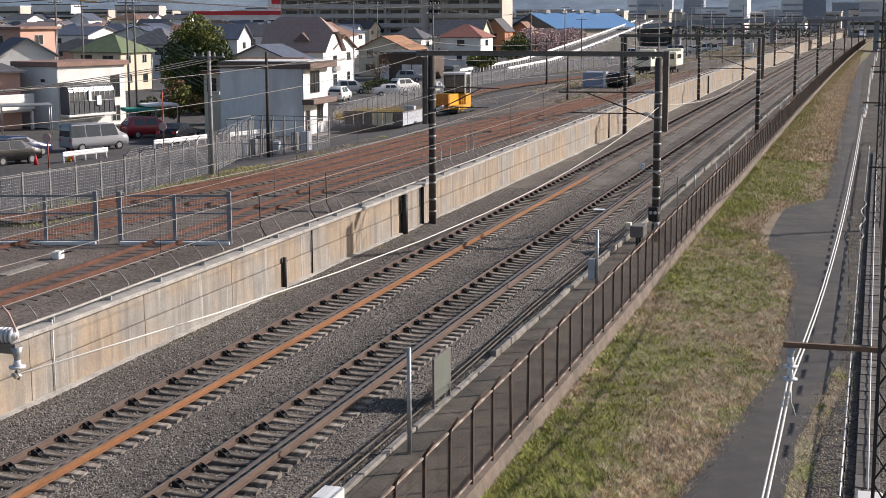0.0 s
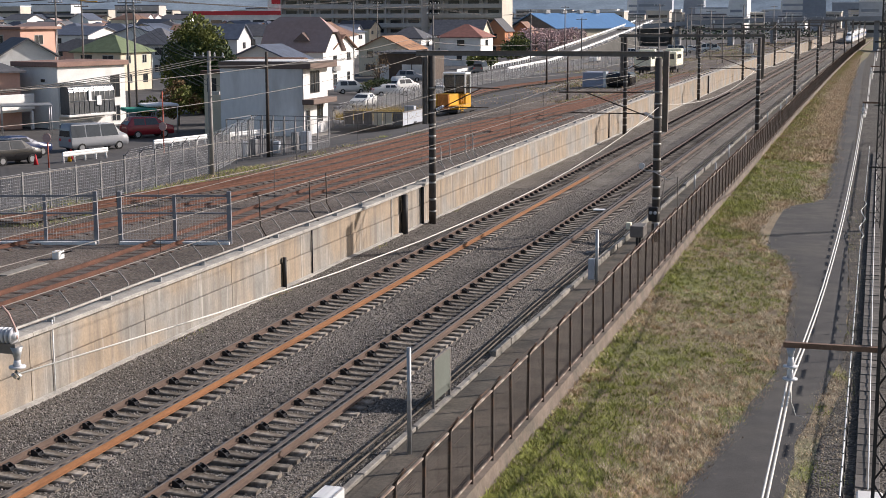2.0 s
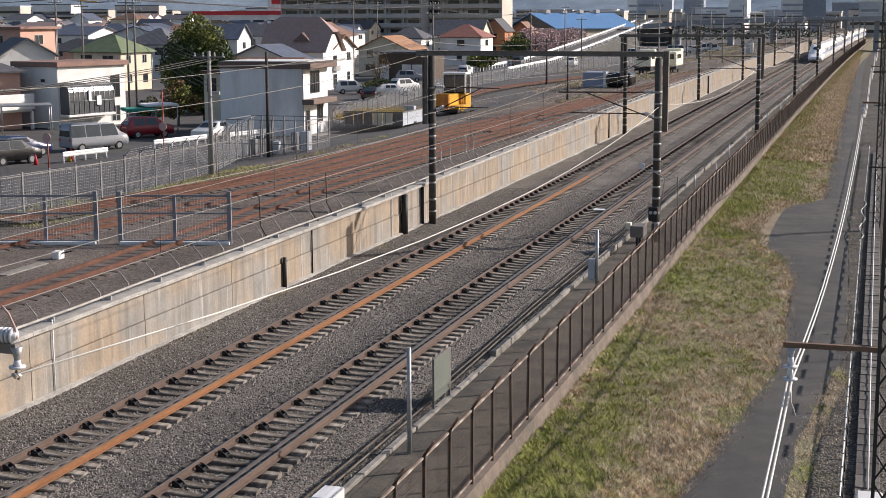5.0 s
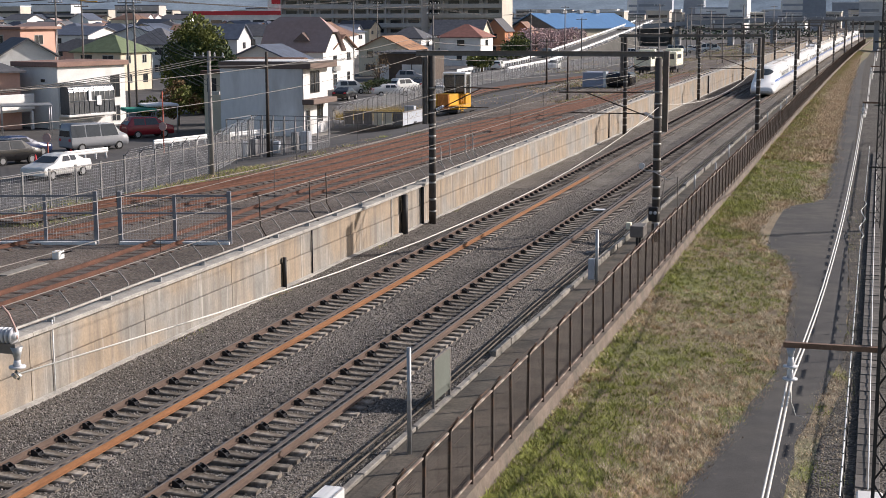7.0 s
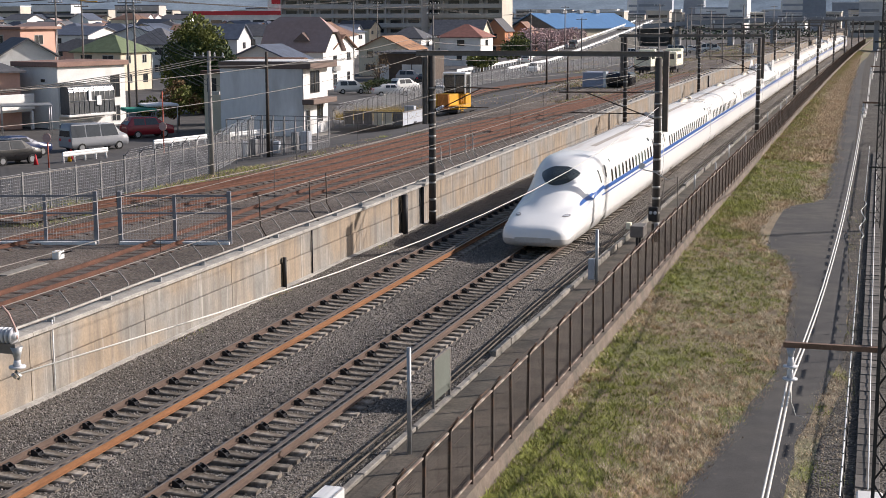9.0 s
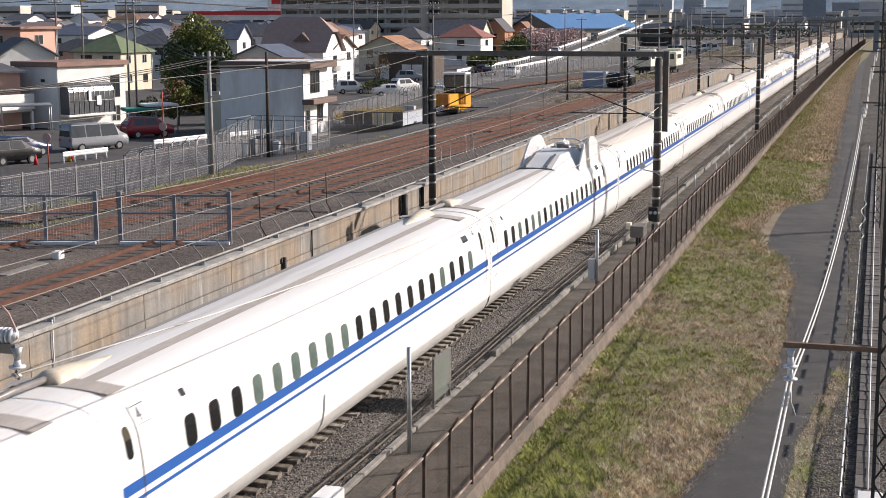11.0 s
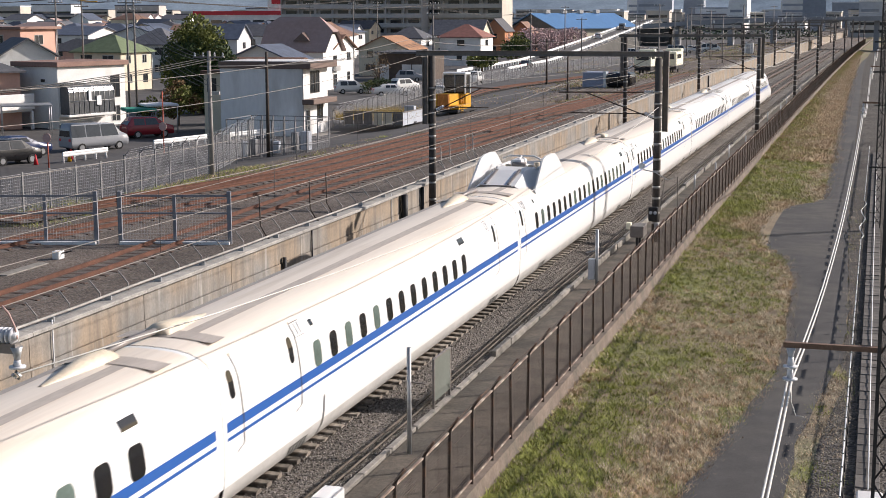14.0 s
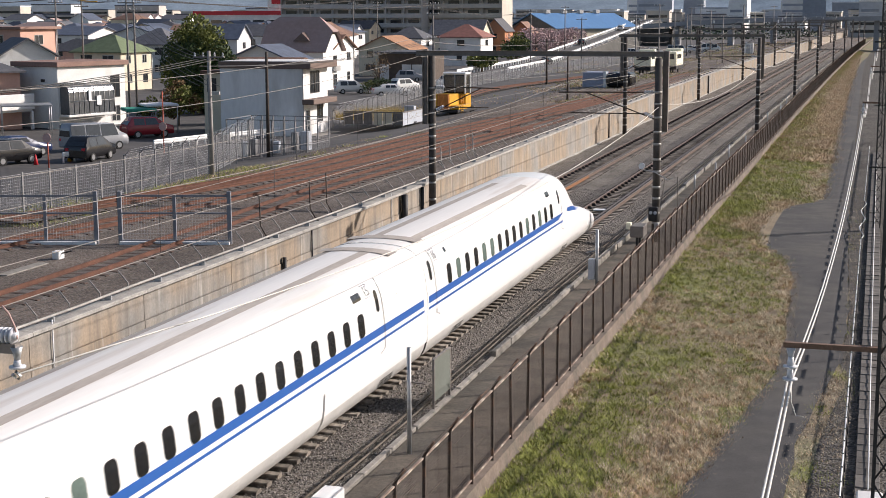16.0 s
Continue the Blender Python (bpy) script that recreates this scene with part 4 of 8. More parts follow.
# ---- materials of the town ----
M["plaster_white"] = material("white_render", (0.80, 0.79, 0.76), 0.85, vary=0.06, scale=0.6, bump=0.004, bump_scale=25, spot=(0.66, 0.64, 0.60), spot_scale=0.4, spot_amount=0.3)
M["plaster_grey"] = material("pale_grey_render", (0.66, 0.65, 0.64), 0.85, vary=0.08, scale=0.6, bump=0.004, bump_scale=25, spot=(0.52, 0.51, 0.50), spot_scale=0.3)
M["plaster_pink"] = material("salmon_render", (0.60, 0.36, 0.28), 0.85, vary=0.08, scale=0.8)
M["plaster_cream"] = material("cream_render", (0.68, 0.60, 0.46), 0.85, vary=0.08, scale=0.8)
M["plaster_orange"] = material("terracotta_render", (0.52, 0.24, 0.13), 0.85, vary=0.1, scale=0.8)
M["wood_dark"] = material("dark_board_siding", (0.10, 0.075, 0.06), 0.85, vary=0.25, scale=2)
M["roof_grey"] = material("grey_tile_roof", (0.105, 0.105, 0.115), 0.7, vary=0.25, scale=1.5, bump=0.03, bump_scale=6, own=0.3)
M["roof_slate"] = material("blue_grey_tile_roof", (0.085, 0.10, 0.135), 0.6, vary=0.25, scale=1.5, bump=0.03, bump_scale=6, own=0.3)
M["roof_brown"] = material("brown_tile_roof", (0.20, 0.115, 0.08), 0.75, vary=0.25, scale=1.5, bump=0.03, bump_scale=6, own=0.3)
M["roof_mauve"] = material("mauve_shingle_roof", (0.37, 0.27, 0.245), 0.8, vary=0.1, scale=2.0, bump=0.01, bump_scale=14)
M["roof_green"] = material("green_tile_roof", (0.16, 0.20, 0.11), 0.75, vary=0.2, scale=1.5, bump=0.03, bump_scale=6)
M["roof_blue"] = material("blue_metal_roof", (0.11, 0.24, 0.45), 0.5, vary=0.12, scale=0.6, stretch=(0.3, 3, 1))
M["trim_brown"] = material("brown_fascia", (0.17, 0.12, 0.10), 0.7, vary=0.15)
M["trim_white"] = material("white_trim", (0.80, 0.80, 0.79), 0.5, vary=0.05)
M["pane"] = material("house_window_glass", (0.03, 0.035, 0.04), 0.08, vary=0.2, spec=0.8)
M["frame"] = material("dark_window_frame", (0.06, 0.055, 0.05), 0.5, 0.4, vary=0.1)
M["alu"] = material("aluminium_frame", (0.45, 0.45, 0.45), 0.45, 0.6, vary=0.1)
M["shade_net"] = material("smoky_glazing", (0.10, 0.105, 0.11), 0.25, vary=0.25, scale=1.5, spec=0.6)
M["awning"] = material("green_awning", (0.03, 0.28, 0.20), 0.7, vary=0.15)
M["bark"] = material("bark", (0.10, 0.075, 0.055), 0.95, vary=0.35, scale=4, bump=0.02, bump_scale=12)
M["leaf_dark"] = material("dark_evergreen_leaves", (0.035, 0.062, 0.018), 0.7, vary=0.35, scale=0.8, island=0.45)
# Lighter leaves: sunlight put into the colour, given to clumps at random.
M["leaf_light"] = material("sunlit_olive_leaves", (0.135, 0.15, 0.03), 0.7, vary=0.3, scale=0.8, island=0.4)
M["leaf_brown"] = material("reddish_brown_leaves", (0.14, 0.085, 0.035), 0.8, vary=0.3, scale=0.8, island=0.4)
M["blossom"] = material("pale_blossom", (0.42, 0.31, 0.31), 0.9, vary=0.2, scale=1, island=0.35)
M["apartment"] = material("apartment_concrete", (0.55, 0.50, 0.43), 0.85, vary=0.1, scale=0.2)
# Duller copy of the apartment concrete, with shade put into its colour.
M["apartment_dim"] = material("apartment_shade_wall", (0.52, 0.485, 0.45), 0.85, vary=0.1, scale=0.2)
M["pale_block"] = material("pale_town_block", (0.70, 0.70, 0.69), 0.85, vary=0.1, scale=0.2, own=0.25)
# Distance haze is put into the hills' blue-grey base colour.
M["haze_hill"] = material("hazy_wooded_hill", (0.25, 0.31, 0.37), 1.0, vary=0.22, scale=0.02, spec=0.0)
M["red_sign"] = material("red_sign", (0.55, 0.03, 0.04), 0.5, vary=0.1)
M["yellow"] = material("yellow_machine_paint", (0.62, 0.32, 0.02), 0.5, vary=0.15, scale=2)
M["cream_paint"] = material("cream_machine_paint", (0.86, 0.82, 0.64), 0.5, vary=0.1, scale=2)
M["straw"] = material("dry_yellow_grass", (0.36, 0.27, 0.10), 0.9, vary=0.35, scale=2, island=0.35)
M["tyre"] = material("tyre_rubber", (0.02, 0.02, 0.02), 0.85, vary=0.2)
M["rim"] = material("wheel_rim", (0.42, 0.42, 0.43), 0.35, 0.7, vary=0.1)
M["grey_box"] = material("grey_cabinet_paint", (0.42, 0.45, 0.50), 0.5, vary=0.1)
M["container"] = material("faded_blue_container", (0.30, 0.33, 0.42), 0.6, vary=0.15)
M["cage"] = material("dull_cage_steel", (0.22, 0.22, 0.225), 0.55, 0.5, vary=0.2)
M["gate"] = material("grey_blue_gate_paint", (0.23, 0.235, 0.255), 0.55, vary=0.15, scale=3)
M["galv_wire"] = material("galvanised_wire", (0.42, 0.42, 0.43), 0.5, 0.4, vary=0.1)
M["pole_wood"] = material("dark_pole", (0.07, 0.055, 0.045), 0.9, vary=0.3, scale=3)
M["pole_con"] = material("grey_concrete_pole", (0.30, 0.28, 0.26), 0.85, vary=0.2, scale=3)
M["ceramic"] = material("white_porcelain", (0.62, 0.63, 0.66), 0.25, vary=0.08)
M["road_line"] = material("white_road_paint", (0.62, 0.61, 0.58), 0.7, vary=0.2)
M["orange_line"] = material("orange_road_paint", (0.50, 0.20, 0.05), 0.7, vary=0.2)

YARD, TOWN = 1.40, 0.62
HOUSE_GROUP = "houses of the town"


def window_part(parent, x, y, z, w, h, face, frame_mat="frame", bars=1, simple=False):
    """A window on a wall: face is 'front' (towards -y) or 'side' (towards +x)."""
    bm = bmesh.new()
    t, p = 0.06, 0.04

    def b(u0, u1, z0, z1, d0, d1, mi):
        if face == "front":
            box(bm, x + u0, x + u1, y - d1, y - d0, z0, z1, mi)
        else:
            box(bm, x + d0, x + d1, y + u0, y + u1, z0, z1, mi)
    b(-w / 2 - t, w / 2 + t, z, z + t, -0.05, p, 0)
    b(-w / 2 - t, w / 2 + t, z + h - t, z + h, -0.05, p, 0)
    b(-w / 2 - t, -w / 2, z + t, z + h - t, -0.05, p, 0)
    b(w / 2, w / 2 + t, z + t, z + h - t, -0.05, p, 0)
    for k in range(bars):
        u = -w / 2 + w * (k + 1) / (bars + 1)
        b(u - 0.025, u + 0.025, z + t, z + h - t, 0.008, p - 0.01, 0)
    if simple:
        b(-w / 2, w / 2, z + t, z + h - t, -0.03, 0.006, 1)
        return part("window", bm, [frame_mat, "pane"], parent)
    win = part("window", bm, frame_mat, parent)
    bm = bmesh.new()
    b(-w / 2, w / 2, z + t, z + h - t, -0.03, 0.006, 0)
    part("pane", bm, "pane", win)
    return win


def roof_mesh(kind, w, d, z, rise, over=0.45, th=0.14):
    """A roof over the footprint w by d (x, y), centred; ridge along x, or along y for kinds that end in _y."""
    bm = bmesh.new()
    W, D = w / 2 + over, d / 2 + over
    if kind == "flat":
        return bevelled(-W, W, -D, D, z, z + rise, 0.03, bm=bm)
    along_y = kind.endswith("_y")
    hip = kind.startswith("hip")
    A, B = (D, W) if along_y else (W, D)          # half length along the ridge, half width across
    r = max(0.0, A - B) if hip else A
    if hip and r < 0.4:
        r = 0.4
    drop = rise * over / B
    ring = [(-A, -B), (A, -B), (A, B), (-A, B)]

    def P(u, v, zz):
        return (v, u, zz) if along_y else (u, v, zz)
    lo = [bm.verts.new(P(u, v, z - drop)) for u, v in ring]
    up = [bm.verts.new(P(u, v, z - drop + th)) for u, v in ring]
    rl = [bm.verts.new(P(u, 0, z + rise)) for u in (-r, r)]
    rh = [bm.verts.new(P(u, 0, z + rise + th)) for u in (-r, r)]
    bm.faces.new((up[0], up[1], rh[1], rh[0]))
    bm.faces.new((up[2], up[3], rh[0], rh[1]))
    bm.faces.new((lo[1], lo[0], rl[0], rl[1]))
    bm.faces.new((lo[3], lo[2], rl[1], rl[0]))
    for a, b, k in ((1, 2, 1), (3, 0, 0)):
        if hip:
            bm.faces.new((up[a], up[b], rh[k]))
            bm.faces.new((lo[b], lo[a], rl[k]))
            bm.faces.new((lo[a], lo[b], up[b], up[a]))
        else:
            bm.faces.new((lo[a], up[a], rh[k], rl[k]))
            bm.faces.new((up[b], lo[b], rl[k], rh[k]))
    for a, b in ((0, 1), (2, 3)):
        bm.faces.new((lo[a], lo[b], up[b], up[a]))
    bmesh.ops.recalc_face_normals(bm, faces=bm.faces)
    return bm


def house(x, y, w, d, h, wall="plaster_white", roof="roof_grey", kind="hip", rise=1.7, turn=0.0, label="", z=TOWN, storeys=2, seed=0, gable=None, over=0.45, name="house", wins=True):
    """A house whose near right corner stands at (x, y)."""
    rnd = random.Random(seed)
    a = radians(turn)
    cx, cy = -w / 2, d / 2
    c = (x + cx * math.cos(a) - cy * math.sin(a), y + cx * math.sin(a) + cy * math.cos(a), z)
    t = thing(name, c, label or "tiled-roof house", "house", HOUSE_GROUP, turn=turn)
    bm = bmesh.new()
    v = box(bm, -w / 2, w / 2, -d / 2, d / 2, -0.5, h)
    if kind.startswith("gable"):
        if kind.endswith("_y"):
            for yy in (-d / 2, d / 2):
                quad(bm, (-w / 2, yy, h), (w / 2, yy, h), (0.02, yy, h + rise), (-0.02, yy, h + rise))
        else:
            for xx in (-w / 2, w / 2):
                quad(bm, (xx, -d / 2, h), (xx, d / 2, h), (xx, 0.02, h + rise), (xx, -0.02, h + rise))
    part("wall", bm, wall, t)
    part("roof", roof_mesh(kind, w, d, h, rise, over), roof, t)
    if wins:
        per = h / storeys
        for s in range(storeys):
            zz = per * s + per * 0.36
            for face, length in (("side", d), ("front", w)):
                n = max(1, int(length / (3.2 if y < 225 else 4.6)))
                for k in range(n):
                    u = -length / 2 + length * (k + 0.5) / n + rnd.uniform(-0.2, 0.2)
                    ww = rnd.choice((0.9, 1.3, 1.6))
                    if face == "side":
                        window_part(t, w / 2, u, zz, min(ww, length * 0.6), 1.1, "side", rnd.choice(("frame", "alu")), simple=y > 225)
                    else:
                        window_part(t, u, -d / 2, zz, min(ww, length * 0.6), 1.1, "front", rnd.choice(("frame", "alu")), simple=y > 225)
        if y > 225:
            return t
        bm = bmesh.new()
        tube(bm, [(w / 2 + 0.06, d / 2 - 0.1, h - 0.1), (w / 2 + 0.06, d / 2 - 0.1, 0)], 0.05, 6)
        part("downpipe", bm, "alu", t)
    return t


# ---- the white building with the flat brown roof edge ----
def white_building():
    x1, y0, w, d, h = -28.9, 105.0, 7.0, 5.4, 5.45
    t = thing("office_building", (x1 - w / 2, y0 + d / 2, TOWN), "white rendered two-storey flat-roofed building with brown roof edge", "building", HOUSE_GROUP)
    bm = bmesh.new()
    box(bm, -w / 2, w / 2, -d / 2, d / 2, -0.4, h)
    part("wall", bm, "plaster_grey_white", t)
    part("roof", bevelled(-w / 2 - 0.1, w / 2 + 0.75, -d / 2 - 0.12, d / 2 + 0.3, h - 0.12, h + 0.42, 0.03), "trim_brown", t, "brown flat roof edge")
    part("roof_deck", bevelled(-w / 2 + 0.1, w / 2 + 0.5, -d / 2 + 0.1, d / 2, h + 0.42, h + 0.46, 0.01), "plaster_grey", t)
    for u in (-0.62, 0.42):
        window_part(t, w / 2, u, 3.35, 0.82, 1.75, "side")
    window_part(t, w / 2, 0.9, 1.0, 1.1, 1.7, "side")
    part("canopy", bevelled(w / 2, w / 2 + 1.0, -d / 2 - 0.15, d / 2 - 0.4, 2.55, 2.95, 0.04), "trim_brown", t, "brown entrance canopy")
    bm = bmesh.new()
    box(bm, w / 2 - 0.03, w / 2 + 0.04, -d / 2 + 0.45, -d / 2 + 1.5, 0, 2.2)
    door = part("door", bm, "alu", t, "glazed aluminium door")
    bm = bmesh.new()
    box(bm, w / 2 + 0.042, w / 2 + 0.05, -d / 2 + 0.6, -d / 2 + 1.35, 0.2, 2.05)
    part("pane", bm, "pane", door)
    part("step", bevelled(w / 2, w / 2 + 1.2, -d / 2 + 0.1, d / 2 - 0.2, -0.3, 0.12, 0.02), "kerb", t, "concrete step")
    bm = bmesh.new()
    for zz in (0.3, 2.9, 4.9):
        box(bm, w / 2 - 0.02, w / 2 + 0.03, -d / 2 + 0.02, -d / 2 + 0.07, zz, zz + 0.05)
    tube(bm, [(w / 2 + 0.04, -d / 2 + 0.06, 0), (w / 2 + 0.04, -d / 2 + 0.06, h)], 0.045, 6)
    part("downpipe", bm, "alu", t)
    # low annexe behind with shabby cladding
    bm = bmesh.new()
    box(bm, -w / 2 - 2.0, -w / 2 - 0.01, -d / 2 + 1.2, d / 2 + 2, -0.4, h - 0.6)
    part("annexe", bm, "plaster_cream", t, "faded clad annexe")
    part("annexe_roof", bevelled(-w / 2 - 2.2, -w / 2 - 0.12, -d / 2 + 1.0, d / 2 + 2.2, h - 0.6, h - 0.35, 0.02), "roof_brown", t)
    bm = bmesh.new()
    box(bm, -w / 2 - 1.7, -w / 2 - 0.9, -d / 2 + 1.15, -d / 2 + 1.21, 3.4, 4.5)
    part("annexe_window", bm, "pane", t)


M["plaster_grey_white"] = material("white_render_streaked", (0.82, 0.81, 0.80), 0.85, vary=0.07, scale=0.5, bump=0.003, bump_scale=25, spot=(0.62, 0.60, 0.58), spot_scale=0.35, spot_amount=0.4, stretch=(1, 1, 0.3))
white_building()


# ---- the beige house with the glazed balcony, standing at an angle ----
def balcony_house():
    t = thing("balcony_house", (-49.85, 115.0, TOWN), "white house with flat brown-edged roof and a glazed balcony", "house", HOUSE_GROUP, turn=72)
    w, d, h = 7.6, 5.5, 5.2          # the lit face looks along -y of its own frame, turned towards the railway
    bm = bmesh.new()
    box(bm, -w, 0, 0, d, -0.4, h)
    part("wall", bm, "plaster_white", t)
    part("roof", bevelled(-w - 0.25, 0.25, -0.3, d + 0.2, h, h + 0.42, 0.03), "trim_mauve", t, "brown roof edge")
    # curved glazed balcony
    bm = bmesh.new()
    prof = [(-1.1, 1.2), (-1.1, 2.6), (-1.08, 3.1), (-0.95, 3.45), (-0.7, 3.68), (-0.35, 3.8), (0.0, 3.85)]
    rows = [[bm.verts.new((xx, yy, zz)) for yy, zz in prof] for xx in (-7.4, -2.35)]
    for k in range(len(prof) - 1):
        bm.faces.new((rows[0][k], rows[1][k], rows[1][k + 1], rows[0][k + 1]))
    for r in rows:
        bm.faces.new([bm.verts.new((r[0].co.x, 0.0, 1.2))] + r)
    bal = part("balcony", bm, "shade_net", t, "smoky glazed balcony enclosure")
    bm = bmesh.new()
    for xx in spaced(-7.4, -2.35, 0.62):
        tube(bm, [(xx, y - 0.02, z) for y, z in prof], 0.028, 4)
    for yy, zz in ((-1.11, 1.2), (-1.11, 2.3), (-1.02, 3.35), (-0.35, 3.82)):
        tube(bm, [(-7.4, yy, zz), (-2.35, yy, zz)], 0.035, 4)
    part("balcony_frame", bm, "alu", bal)
    part("balcony_floor", bevelled(-7.5, -2.25, -1.15, -0.005, 1.0, 1.2, 0.02), "plaster_white", t)
    bm = bmesh.new()
    box(bm, -4.4, -3.9, -1.2, -1.13, 1.9, 2.7)
    box(bm, -5.3, -5.0, -1.2, -1.13, 2.3, 3.2)
    part("hung_washing", bm, "trim_white", bal)
    window_part(t, -1.2, 0.0, 2.4, 0.95, 1.9, "front")
    window_part(t, -1.2, 0.0, 0.3, 0.9, 1.4, "front", "alu")
    bm = bmesh.new()
    box(bm, -w - 0.03, -w + 0.02, 1.6, 2.1, 3.9, 4.15)
    part("vent", bm, "frame", t)


M["trim_mauve"] = material("mauve_brown_fascia", (0.28, 0.17, 0.135), 0.75, vary=0.12)
balcony_house()


# ---- the house under the mauve mansard roof ----
def mansard_house():
    x1, y0, w, d = -53.2, 172.0, 8.2, 6.6
    t = thing("mansard_house", (x1 - w / 2, y0 + d / 2, TOWN), "white house under a tall mauve half-hipped shingle roof", "house", HOUSE_GROUP)
    bm = bmesh.new()
    box(bm, -w / 2, w / 2, -d / 2, d / 2, -0.4, 4.9)
    quad(bm, (-w / 2, -d / 2, 4.9), (-w / 2, d / 2, 4.9), (-w / 2, 1.0, 8.0), (-w / 2, -1.0, 8.0))
    quad(bm, (w / 2, -d / 2, 4.9), (w / 2, d / 2, 4.9), (w / 2, 1.0, 7.0), (w / 2, -1.0, 7.0))
    part("wall", bm, "plaster_white", t)
    bm = bmesh.new()
    W, D = w / 2 + 0.5, d / 2 + 0.5
    e = [(-W, -D, 4.75), (W, -D, 4.75), (W, D, 4.75), (-W, D, 4.75)]
    g = [(-W, -1.1, 8.0), (W, -1.1, 7.3), (W, 1.1, 7.3), (-W, 1.1, 8.0)]
    r = [(-W + 1.5, 0, 9.1), (W - 2.2, 0, 9.1)]
    th = Vector((0, 0, 0.16))
    for q in ((e[0], e[1], g[1], g[0]), (e[2], e[3], g[3], g[2]), (g[0], g[1], r[1], r[0]), (g[2], g[3], r[0], r[1]), (g[1], g[2], r[1], r[1]), (g[3], g[0], r[0], r[0])):
        pts = [Vector(p) for i, p in enumerate(q) if p not in q[:i]]
        bm.faces.new([bm.verts.new(p + th) for p in pts])
        bm.faces.new([bm.verts.new(p) for p in pts][::-1])
    bmesh.ops.remove_doubles(bm, verts=bm.verts, dist=0.002)
    part("roof", bm, "roof_mauve", t, "mauve shingle roof")
    bm = bmesh.new()
    v = [bm.verts.new(p) for p in ((-0.2, -2.95, 6.15), (2.2, -2.95, 6.15), (1.0, -2.75, 7.25), (1.0, -1.2, 7.3), (-0.5, -2.5, 6.1), (2.5, -2.5, 6.1))]
    bm.faces.new((v[0], v[1], v[2]))
    bm.faces.new((v[0], v[2], v[3]))
    bm.faces.new((v[2], v[1], v[3]))
    part("dormer", bm, "trim_brown", t, "small brown triangular dormer")
    for u, z in ((0.8, 2.6), (0.8, 0.2)):
        window_part(t, w / 2, u, z, 1.2, 1.7, "side")
    part("balcony_rail", bevelled(w / 2 + 0.02, w / 2 + 0.5, 0.0, 1.6, 2.3, 3.0, 0.02), "alu", t)
    window_part(t, -1.0, -d / 2, 3.0, 1.4, 1.2, "front")


mansard_house()

# ---- other named houses ----
house(-55.3, 107.0, 6.0, 6.0, 4.9, "plaster_pink", "roof_grey", "hip", 1.1, 50, "salmon pink house with grey tiled hip roof and white balcony", seed=3)
house(-76.3, 140.0, 6.0, 6.0, 8.0, "plaster_pink", "trim_mauve", "flat", 0.3, -8, "tall salmon pink flat-roofed house", seed=4, storeys=3)
house(-69.0, 135.0, 5.8, 5.5, 5.4, "plaster_white", "roof_grey", "gable_y", 1.7, 48, "white gabled house with a grey roof", seed=5, wins=False)
house(-78.0, 165.0, 7.2, 7.0, 5.0, "plaster_cream", "roof_green", "hip", 1.9, -6, "cream house with green tiled hip roof", seed=6)
house(-89.0, 200.0, 7.5, 8.0, 5.2, "plaster_grey", "roof_grey", "hip", 2.2, 0, "grey house with wide dark hip roof", seed=7)
house(-53.5, 176.0, 6.0, 8.0, 5.2, "plaster_white", "roof_brown", "gable", 1.6, 0, "white house with brown tiled roof", seed=8)
house(-46.2, 145.0, 8.0, 6.0, 4.5, "plaster_grey", "roof_slate", "gable_y", 1.7, 0, "grey house with slate-blue gable roof", seed=9)
house(-40.6, 132.0, 8.0, 3.5, 4.7, "plaster_cream", "roof_brown", "gable", 0.5, 0, "low house with rusty red roof", seed=10)
M["roof_red"] = material("red_brown_tile_roof", (0.27, 0.12, 0.095), 0.75, vary=0.2, scale=1.5, bump=0.03, bump_scale=6)
M["roof_terra"] = material("terracotta_tile_roof", (0.36, 0.19, 0.105), 0.75, vary=0.2, scale=1.5, bump=0.03, bump_scale=6)
house(-56.0, 215.0, 8.0, 9.0, 4.2, "plaster_cream", "roof_terra", "gable_y", 1.9, 0, "cream house with terracotta tiled roof", seed=12)
DARK_STORE = house(-48.5, 200.0, 7.0, 10.0, 3.9, "wood_dark", "roof_grey", "flat", 0.3, 0, "dark clad warehouse with white doors", seed=13, wins=False)
house(-67.8, 260.0, 6.5, 8.0, 5.2, "plaster_white", "roof_grey", "hip", 1.9, 0, "white house with grey hip roof", seed=14)
house(-56.8, 262.0, 8.0, 9.0, 5.4, "plaster_white", "roof_red", "hip", 2.1, 0, "white house with a red-brown tiled roof", seed=15)
house(-72.0, 318.0, 12.0, 10.0, 5.0, "plaster_cream", "roof_grey", "gable", 3.2, 0, "house with broad dark gable roof", seed=16)
house(-66.5, 345.0, 5.0, 7.0, 5.2, "plaster_orange", "roof_brown", "gable_y", 2.4, 0, "terracotta orange gabled house with white edged roof", seed=17)
house(-69.3, 330.0, 5.0, 8.0, 5.8, "plaster_orange", "roof_grey", "gable_y", 2.6, 0, "orange gabled house under dark roof", seed=18)


